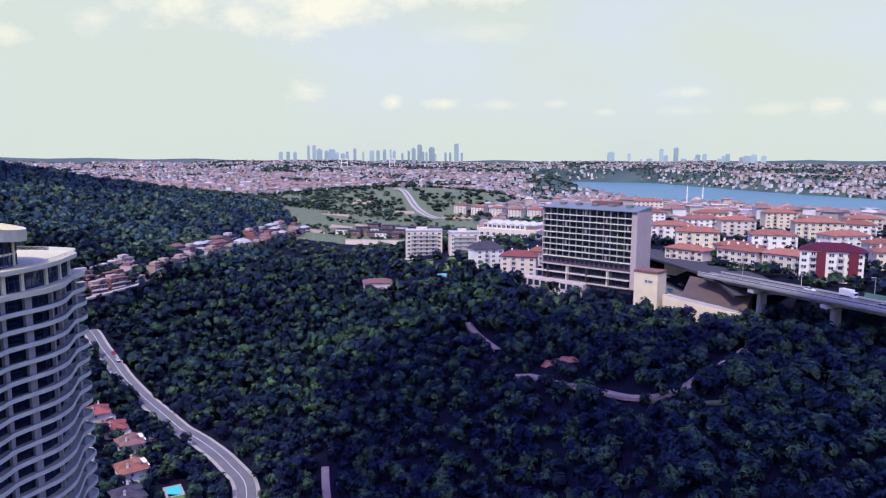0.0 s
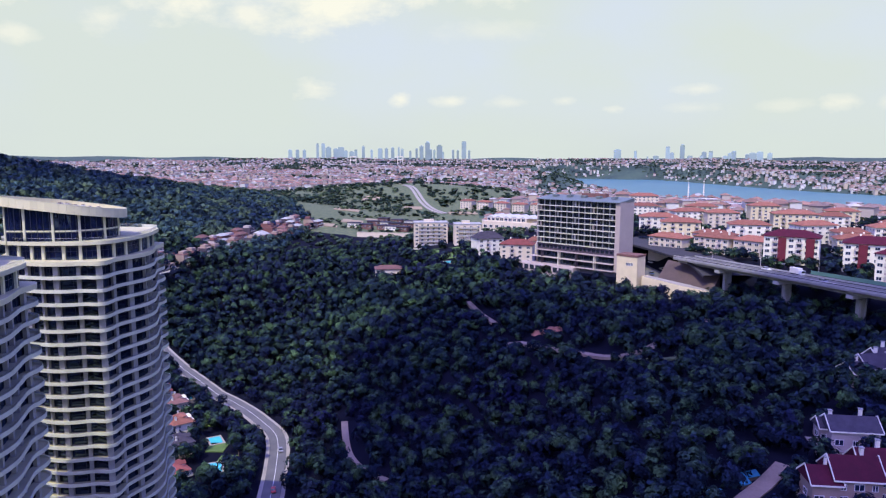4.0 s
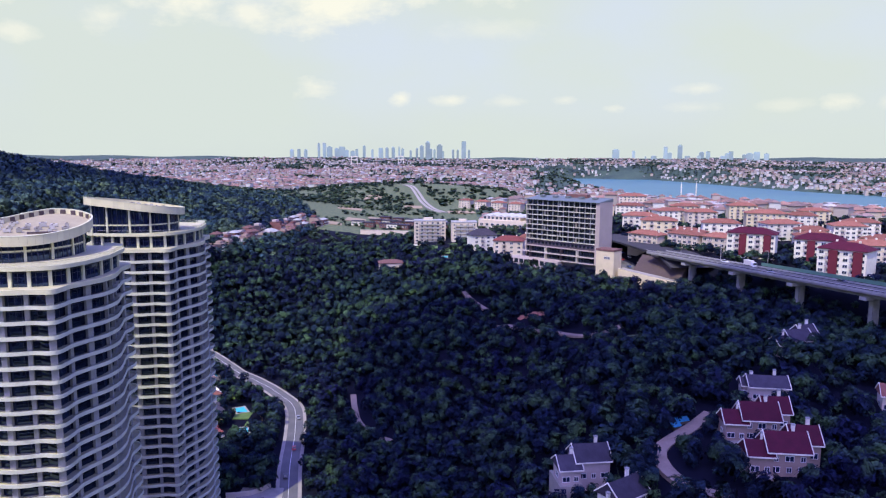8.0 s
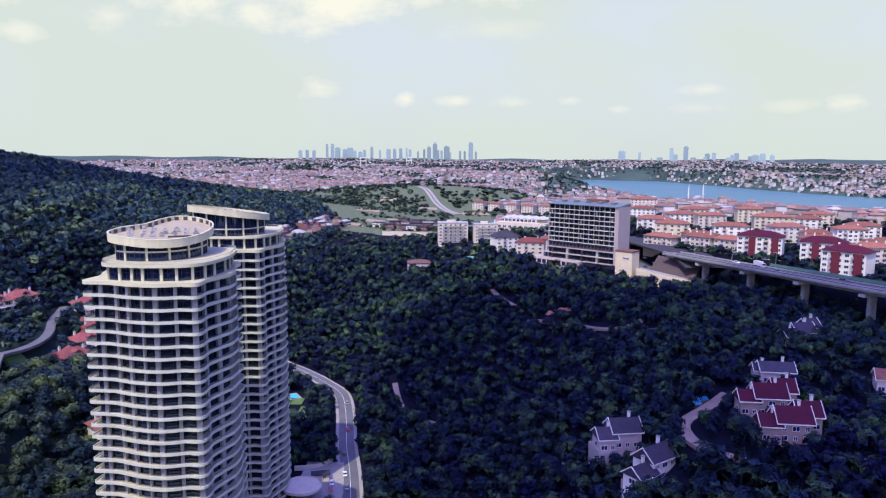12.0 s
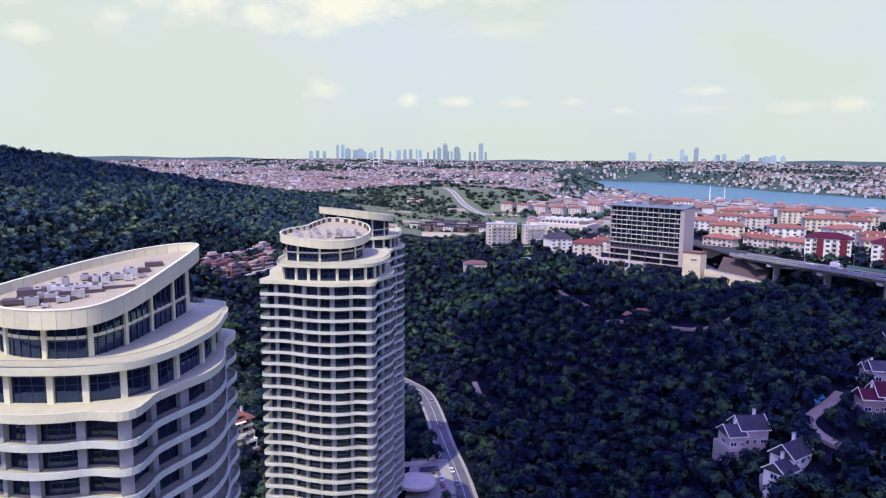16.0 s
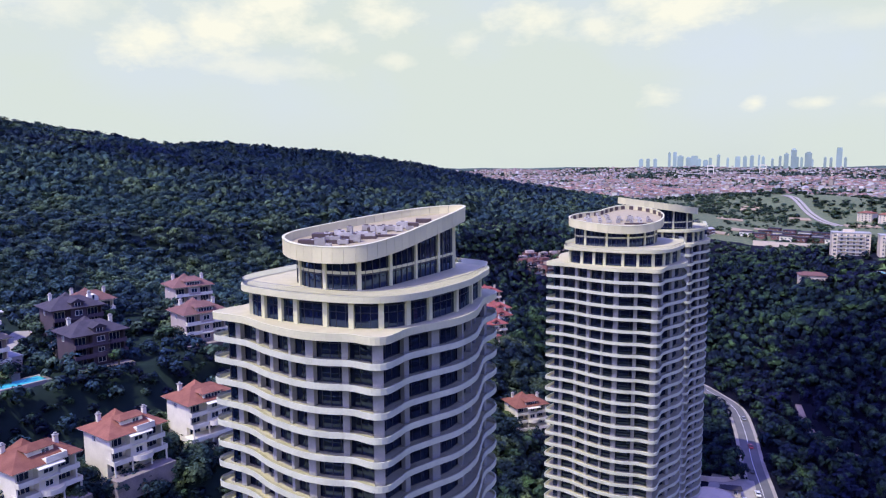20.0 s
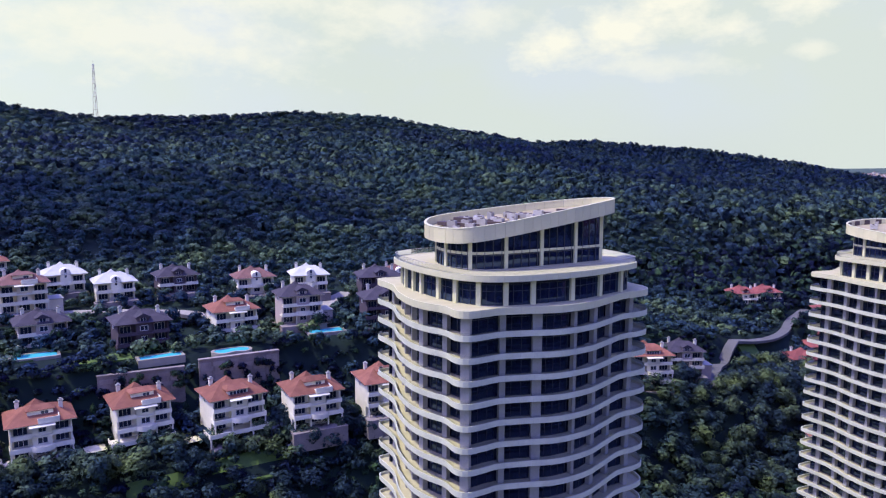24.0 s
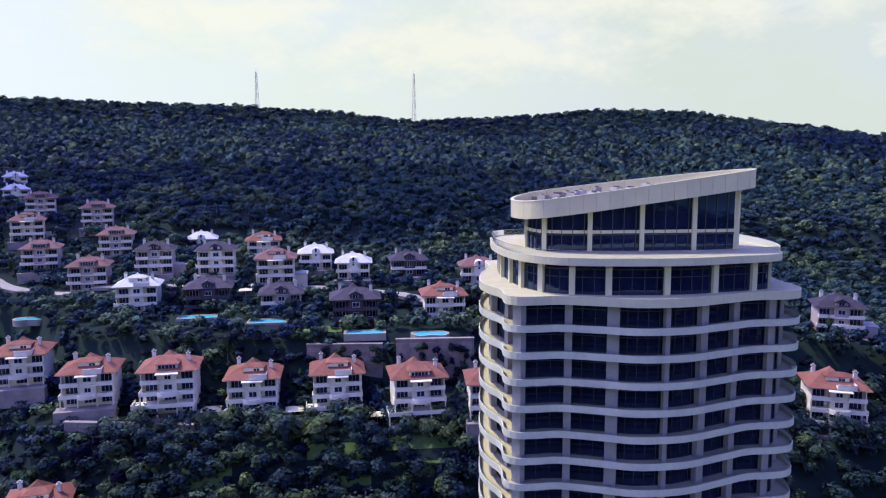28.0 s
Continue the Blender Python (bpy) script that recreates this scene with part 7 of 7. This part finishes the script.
# ---- trees ----
def crown_quads(seed, n, leaf, tall=1.1, lobes=7, rounder=0.5):
    """A crown of unit radius: leaf clumps as small tilted quads on several lobes."""
    r = np.random.default_rng(seed)
    c = r.normal(0, 1, (lobes, 3))
    c /= np.linalg.norm(c, axis=1)[:, None]
    c *= r.uniform(0.25, 0.62, (lobes, 1))
    c[:, 2] = np.abs(c[:, 2]) * tall * 0.9
    size = r.uniform(0.38, 0.6, lobes)
    k = r.integers(0, lobes, n)
    d = r.normal(0, 1, (n, 3))
    d[:, 2] = d[:, 2] * 0.9 + 0.35
    d /= np.linalg.norm(d, axis=1)[:, None]
    p = c[k] + d * size[k][:, None] * r.uniform(0.8, 1.05, (n, 1))
    nrm = d * 0.8 + np.array([0, 0, 0.35]) + r.normal(0, 0.2, (n, 3))
    nrm /= np.linalg.norm(nrm, axis=1)[:, None]
    up = np.cross(nrm, r.normal(0, 1, (n, 3)))
    up /= np.linalg.norm(up, axis=1)[:, None] + 1e-9
    side = np.cross(nrm, up)
    s = leaf * r.uniform(0.6, 1.25, (n, 1))
    q = np.stack([p - up * s - side * s * 0.7, p + up * s * 0.8 - side * s, p + up * s + side * s * 0.7, p - up * s * 0.7 + side * s], 1)
    # rounded shading: every clump leans its normal towards that of the whole lobe
    mid = np.array([0, 0, 0.25])
    out = p - mid
    out /= np.linalg.norm(out, axis=1)[:, None]
    soft = out * rounder + d * (1 - rounder) + nrm * 0.12
    soft /= np.linalg.norm(soft, axis=1)[:, None]
    return q.reshape(-1, 3), np.repeat(soft, 4, 0)


def leaf_mesh(name, verts, normals, mat):
    me = mesh_from_arrays(name, verts, np.arange(len(verts)).reshape(-1, 4))
    at = me.attributes.new("soft_normal", "FLOAT_VECTOR", "POINT")
    at.data.foreach_set("vector", np.ascontiguousarray(normals, np.float32).ravel())
    me.materials.append(mat)
    return me


CROWNS = {"fine": [crown_quads(80 + i, 210, 0.128, 1.1, 9) for i in range(7)], "mid": [crown_quads(20 + i, 104, 0.185, 1.1, 9) for i in range(7)],
          "far": [crown_quads(40 + i, 27, 0.37, 1.0, 6, 0.7) for i in range(7)], "small": [crown_quads(70 + i, 15, 0.47, 1.0, 5, 0.7) for i in range(9)], "tiny": [crown_quads(60 + i, 12, 0.54, 0.9, 4, 0.85) for i in range(5)]}


def plant(name, x, y, z, radius, height, lod, mat, label, seed):
    """One wood as a single mesh of leaf clumps; every tree is turned and stretched on its own."""
    r = np.random.default_rng(seed)
    kinds = CROWNS[lod]
    which = r.integers(0, len(kinds), len(x))
    a = r.uniform(0, math.tau, len(x))
    chunks, turned = [], []
    for i, (base, soft) in enumerate(kinds):
        m = which == i
        if not m.any():
            continue
        c, s = np.cos(a[m])[:, None], np.sin(a[m])[:, None]
        bx, by, bz = base[:, 0][None], base[:, 1][None], base[:, 2][None]
        R, Hh = radius[m][:, None], height[m][:, None]
        vx = x[m][:, None] + R * (c * bx - s * by)
        vy = y[m][:, None] + R * (s * bx + c * by)
        vz = z[m][:, None] + Hh * 0.45 + bz * Hh * 0.5
        chunks.append(np.stack([vx, vy, vz], -1).reshape(-1, 3))
        nx, ny, nz = soft[:, 0][None], soft[:, 1][None], soft[:, 2][None]
        turned.append(np.stack([c * nx - s * ny, s * nx + c * ny, nz + 0 * c], -1).reshape(-1, 3))
    me = leaf_mesh(name, np.concatenate(chunks), np.concatenate(turned), mat)
    return tagged(new(name, me), label, "trees", kind="stuff")


def grid(x0, x1, y0, y1, step, seed):
    r = np.random.default_rng(seed)
    X, Y = np.meshgrid(np.arange(x0, x1, step), np.arange(y0, y1, step * 0.9))
    X = X + (np.arange(X.shape[0]) % 2)[:, None] * step / 2
    return (X + r.uniform(-0.42, 0.42, X.shape) * step).ravel(), (Y + r.uniform(-0.42, 0.42, Y.shape) * step).ravel()


def away(x, y, line, gap):
    """True where a point keeps its distance from a line."""
    ok = np.ones(len(x), bool)
    for (ax, ay), (bx, by) in zip(line, line[1:]):
        dx, dy = bx - ax, by - ay
        t = np.clip(((x - ax) * dx + (y - ay) * dy) / (dx * dx + dy * dy), 0, 1)
        ok &= np.hypot(x - ax - t * dx, y - ay - t * dy) > gap
    return ok


TOWN = [(o.location.x, o.location.y) for o in scene.objects if o.name.startswith("apartment_block") and o.parent is None]
PADS = ([(v[1], v[2], 11.5) for v in VILLAS] + [(90, 117, 10), (92, 138, 9), (105, 162, 8), (133, 201, 8), (42, 132, 7), (46, 110, 7), (39, 105, 6), (84, 108, 7), (122, 92, 13), (146, 150, 13), (96, 355, 10), (70, 396, 18), (84, 380, 16), (58, 408, 18), (120, 338, 13), (OLD[0], OLD[1], 10), (OLD[0] + 2, OLD[1] - 12, 5), (46, 465, 13), (46, 449, 8), (37, 452, 8), (66, 505, 12), (27, 499, 12), (27, 484, 9), (31, 474, 8),
        (-26, 572, 13), (-10, 572, 13), (13.5, 560, 14), (-26, 556, 10), (-10, 554, 10), (2, 548, 10), (14, 543, 10), (-18, 538, 9), (0, 530, 10), (-22, 522, 12), (0, 512, 11), (8, 498, 10), (0, 500, 13), (-1, 478, 8), (0, 468, 6), (-72, 166, 13), (-68, 184, 9), (-66, 150, 9)] + [(x, y, 8.5) for x, y, _ in ROADSIDE]
        + [(-103, 278, 8), (-97, 270, 6), (-94.5, 251, 8), (-90, 262, 5), (-231, 250, 8), (-204, 199, 7), (-222, -34, 7), (-220, -25, 8), (-213, -25, 7), (-224, -46, 7), (-217, -46, 6), (-239, -75, 7), (-231, -75, 6), (-247, -98, 6), (-240, -98, 6), (-203, -64.5, 5), (-204, -87, 5), (-198, -42, 5), (-260, -86, 5), (-226, 6, 6), (-186, -30, 5)] + [(x + k, y + q, 6) for x, y in ((-221, -25.5), (-224, -45), (-239, -75.5), (-247, -99)) for k in (4, 9) for q in (-4, 4)])
TOWERS_AT = ((-108, -10), (-95, 100), (-97, 165))


def free(x, y, pads=1.0):
    ok = away(x, y, ROAD, 6.4) & away(x, y, LANE, 4.0) & away(x, y, PATHS[0], 3.4) & away(x, y, TRACK, 2.4) & away(x, y, TRACK2, 1.8) & away(x, y, TRACK3, 2.4) & away(x, y, DRIVE, 3.6) & away(x, y, HOUSE_ROAD, 4.5) & away(x, y, ROAD_N, 4.5)
    for px, py, r in PADS:
        ok &= np.hypot(x - px, y - py) > r * pads
    for px, py in TOWERS_AT:
        ok &= (np.abs(x - px) > 22) | (np.abs(y - py) > 25)
    return ok


def wood(name, x, y, lod, mat, label, seed, r0, r1, h0, h1, thin=0.0):
    r = np.random.default_rng(seed)
    n = len(x)
    keep = r.uniform(0, 1, n) > thin
    x, y = x[keep], y[keep]
    k = r.uniform(0, 1, len(x)) ** 1.5
    radius = r0 + (r1 - r0) * k
    height = (h0 + (h1 - h0) * k) * r.uniform(0.85, 1.15, len(x))
    return plant(name, x, y, ground(x, y) - 0.4, radius, height, lod, mat, label, seed)


# valley wood, nearer and farther half
X, Y = grid(-330, 230, -130, 600, 5.4, 1)
line = (X - 134.7) * 0.946 + (Y - 328) * 0.323
ok = free(X, Y) & ((line < 17) | (X < 118)) & ((np.abs(line) > 3.5) | (Y > 329)) & ((X > -145) | (Y > 240)) & (Y < 600 - 1.1 * np.maximum(0, X)) & away(X, Y, FOOT, 4) & ((X < 100) | (Y < 345)) & ((X < 45) | (Y < 425 - 0.92 * (X - 45)))
X, Y = X[ok], Y[ok]
d = np.hypot(X, Y + 40)
gap = np.array([noise.noise(Vector((a / 22, b / 22, 3))) for a, b in zip(X, Y)]) > -0.62
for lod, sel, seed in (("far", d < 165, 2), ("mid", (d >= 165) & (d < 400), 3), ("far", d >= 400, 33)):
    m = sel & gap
    wood("woodland", X[m], Y[m], lod, M_LEAF, "dense broadleaf wood with shade-dark leaves filling the valley", seed, 2.2, 5.0, 5.0, 11.5)
# slope between the villas and the towers
X, Y = grid(-200, -126, -200, 240, 4.8, 4)
ok = free(X, Y, 0.66)
# Paler leaves than the valley's: sunlight on this slope is in their colour.
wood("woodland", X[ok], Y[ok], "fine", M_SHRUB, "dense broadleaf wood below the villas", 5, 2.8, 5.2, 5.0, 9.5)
# garden trees between the houses
X, Y = grid(-345, -200, -290, 340, 4.9, 6)
ok = free(X, Y, 0.6)
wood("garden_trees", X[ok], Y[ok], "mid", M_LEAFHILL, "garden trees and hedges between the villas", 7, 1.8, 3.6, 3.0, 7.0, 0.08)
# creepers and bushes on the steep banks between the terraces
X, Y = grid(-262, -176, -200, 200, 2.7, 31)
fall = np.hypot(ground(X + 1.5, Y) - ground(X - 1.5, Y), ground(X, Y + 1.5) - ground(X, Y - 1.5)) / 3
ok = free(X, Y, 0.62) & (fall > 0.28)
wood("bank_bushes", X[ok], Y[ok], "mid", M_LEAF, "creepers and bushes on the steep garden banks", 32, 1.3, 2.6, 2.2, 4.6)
# creepers over the retaining walls
r_ = np.random.default_rng(41)
for (ax, ay), (bx, by), hh in (((-217, -36), (-216, -13), 15), ((-219, -62), (-217, -40), 15), ((-203, -124), (-196, -84), 4)):
    n = 64
    k = r_.uniform(0, 1, n)
    X, Y = ax + (bx - ax) * k + 0.6, ay + (by - ay) * k
    plant("bank_bushes", X, Y, gz(ax + 3, ay) + r_.uniform(0, 1, n) ** 2 * hh * 0.8 - 2, r_.uniform(0.8, 1.9, n), r_.uniform(2.0, 5.0, n), "mid", M_LEAF, "creepers and bushes growing over a retaining wall", 42)
# clipped hedges along the garden edges
for (ax, ay), (bx, by) in HEDGE_LINES:
    n = 15
    k = np.linspace(0, 1, n)
    X, Y = ax + (bx - ax) * k, ay + (by - ay) * k
    plant("garden_hedge", X, Y, ground(X, Y) - 0.3, np.full(n, 1.4), np.full(n, 3.8), "mid", M_SHRUB, "clipped green garden hedge along a terrace", 60)
X, Y = grid(-520, -345, -330, 330, 7.0, 8)
ok = free(X, Y)
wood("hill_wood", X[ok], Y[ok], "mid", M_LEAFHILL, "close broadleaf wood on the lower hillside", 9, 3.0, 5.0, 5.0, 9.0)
X, Y = grid(-900, -300, -900, 1000, 6.9, 10)
ok = ((X < -520) | (Y > 330) | (Y < -330)) & (ridge_height(X, Y) > 8) & free(X, Y)
wood("hill_wood", X[ok], Y[ok], "small", M_LEAFHILL, "endless broadleaf wood over the ridge", 11, 2.7, 5.4, 5.0, 10.5)
X, Y = grid(-1180, -900, -900, 1100, 9.0, 12)
ok = ridge_height(X, Y) > 60
wood("hill_wood", X[ok], Y[ok], "tiny", M_LEAFHILL, "wooded crest of the ridge", 13, 4.0, 7.2, 6.0, 11.0)
X, Y = grid(-300, -60, 560, 1050, 6.8, 14)
ok = (X < -152 - 0.33 * np.maximum(0, Y - 774)) & away(X, Y, [(px - 19, py + 7) for px, py in FOOT], 14)
wood("hill_wood", X[ok], Y[ok], "small", M_LEAFHILL, "wooded end of the ridge", 15, 2.8, 5.0, 5.0, 9.5)
X, Y = grid(-260, 220, 520, 1250, 11.0, 16)
cl = np.array([noise.noise(Vector((a / 60, b / 60, 8))) for a, b in zip(X, Y)])
open_land = ((X > -160 - 0.3 * (Y - 774)) & (X < 70) & (Y > 735))
ok = (cl > np.where(open_land, 0.12, -0.25)) & free(X, Y) & away(X, Y, [(px - 19, py + 7) for px, py in FOOT], 19) & ((X < 110) | (Y > 640)) & away(X, Y, FAR_ROAD, 18)
wood("scattered_trees", X[ok], Y[ok], "far", M_LEAFFAR, "scattered trees between the far houses", 17, 2.0, 4.6, 2.5, 6.5)
X, Y = grid(116, 400, 250, 760, 9.0, 26)
ok = (((X - 134.7) * 0.946 + (Y - 328) * 0.323) > 22) & np.array([noise.noise(Vector((a / 26, b / 26, 5))) > -0.12 for a, b in zip(X, Y)]) & away(X, Y, ((132, 344), (122, 385), (118, 470), (96, 620)), 9)
for bx, by in TOWN:
    ok &= np.hypot(X - bx, Y - by) > 13
wood("scattered_trees", X[ok], Y[ok], "far", M_LEAF, "street trees between the town blocks", 27, 2.6, 4.6, 4.0, 8.0)
r_ = np.random.default_rng(28)
K_ = np.linspace(0, 1, 24)
X, Y = 139 + 58 * K_ + r_.uniform(-2, 2, 24), 398 - 84 * K_ + r_.uniform(-2, 2, 24)
wood("scattered_trees", X, Y, "mid", M_LEAF, "dark street trees along the town road", 29, 2.6, 4.4, 5.0, 8.5)
r_ = np.random.default_rng(18)
D_, B_ = np.sqrt(r_.uniform(800 ** 2, 4500 ** 2, 38000)), np.radians(r_.uniform(-36, 32, 38000))
X, Y = -D_ * np.sin(B_), D_ * np.cos(B_)
cl = np.array([noise.noise(Vector((a / 330, b / 330, 11))) for a, b in zip(X, Y)])
meadow_land = (X + 0.05 * Y > -240) & (X + 0.05 * Y < 95) & (Y > 780) & (Y < 1600)
ok = (ground(X, Y) > 2) & (cl > np.where(meadow_land, 0.02, -0.45)) & ~((X < -60) & (Y < 1050)) & away(X, Y, FAR_ROAD, 19)
wood("scattered_trees", X[ok], Y[ok], "tiny", M_LEAFFAR, "tree belts between the far houses", 19, 2.6, 7.4, 3.5, 8.5)


# single trees that stand out in the gardens
def tree(kind, seed):
    r = random.Random(seed)
    t = thing("cypress" if kind == "cypress" else "tree", "dark columnar cypress in a garden" if kind == "cypress" else "round broadleaf garden tree", "tree", "garden trees")
    tr = Solid()
    if kind == "cypress":
        tr.cylinder(0, 0, -1, 4, 0.22, 0.1, 7)
    else:
        tr.cylinder(0, 0, -1, 3.2, 0.3, 0.18, 8)
        for i in range(5):
            a = i * 1.25
            n = len(tr.v)
            tr.cylinder(0, 0, 0, 2.6, 0.13, 0.05, 6)
            m = Euler((0.7 * math.cos(a), 0.7 * math.sin(a), 0)).to_matrix()
            tr.v[n:] = [tuple(m @ Vector(v) + Vector((0, 0, 2.4))) for v in tr.v[n:]]
    tr.make("trunk", M_TRUNK, t)
    q, soft = crown_quads(100 + seed, 190, 0.15)
    if kind == "cypress":
        q = q * np.array([1.1, 1.1, 3.6]) + np.array([0, 0, 3.2])
    else:
        q = q * np.array([3.1, 3.1, 2.9]) + np.array([0, 0, 4.0])
    part("crown", leaf_mesh("crown", q, soft, M_CYPRESS if kind == "cypress" else M_LEAF), None, t)
    return t


TREES = [tree("broad", 1), tree("broad", 2), tree("broad", 3), tree("cypress", 4), tree("cypress", 5)]
r_ = random.Random(21)
spots = []
for v in VILLAS:
    for k in range(1):
        a = r_.uniform(0, math.tau)
        spots.append((v[1] + 11.5 * math.cos(a), v[2] + 11.5 * math.sin(a)))
spots += [(-101, 290), (-93, 284), (-110, 296), (-88, 262), (-96, 244), (-84, 246), (-62, 176), (-57, 196)]
seen_tree = set()
for x, y in spots:
    if not (away(np.array([x]), np.array([y]), HOUSE_ROAD, 4.5)[0] and away(np.array([x]), np.array([y]), ROAD, 8)[0]) or min(math.hypot(x - px, y - py) - pr for px, py, pr in PADS) < -3:
        continue
    i = r_.randrange(len(TREES))
    m = pose(x, y, gz(x, y), 0, 0, r_.uniform(0, 360)) @ Matrix.Scale(1.0, 4)
    if i in seen_tree:
        copy_thing(TREES[i], m)
    else:
        seen_tree.add(i)
        TREES[i].matrix_basis = m


# ---- fair-weather clouds overhead, out of sight, whose shadows lie on the valley and the far ridge ----
def cloud(sx, sy, rx, ry, seed):
    """A cumulus that stands between the sun and the spot (sx, sy) on the ground."""
    r = random.Random(seed)
    up = 1500.0
    k = up / sun_dir.z
    t = thing("cloud", "white fair-weather cumulus cloud high in the sky", "cloud", "cumulus clouds", sx + sun_dir.x * k, sy + sun_dir.y * k, up)
    bm = bmesh.new()
    for i in range(100):
        a, q = r.uniform(0, math.tau), math.sqrt(r.uniform(0, 1))
        m = Matrix.Translation((rx * q * math.cos(a) * 0.86, ry * q * math.sin(a) * 0.86, r.uniform(-8, 40) * (1.2 - q))) @ Matrix.Diagonal((1, 1, 0.55, 1))
        bmesh.ops.create_icosphere(bm, subdivisions=2, radius=r.uniform(0.2, 0.36) * min(rx, ry), matrix=m)
    for v in bm.verts:
        v.co += Vector((noise.noise(v.co * 0.05), noise.noise(v.co * 0.05 + Vector((9, 0, 0))), noise.noise(v.co * 0.05 + Vector((0, 9, 0))))) * 14
    part("billow", bm, M_CLOUD, t, smooth=True)


M_CLOUD = material("cloud_vapour", (0.9, 0.9, 0.9), (0.86, 0.86, 0.87), 0.01, 1.0, spec=0.0)
cloud(125, 150, 150, 180, 1)
cloud(8, 295, 66, 112, 3)
cloud(22, 150, 56, 110, 4)
cloud(-800, 830, 270, 200, 2)
cloud(-620, 650, 190, 170, 6)
cloud(-540, 960, 190, 130, 5)
cloud(-415, -35, 84, 240, 7)
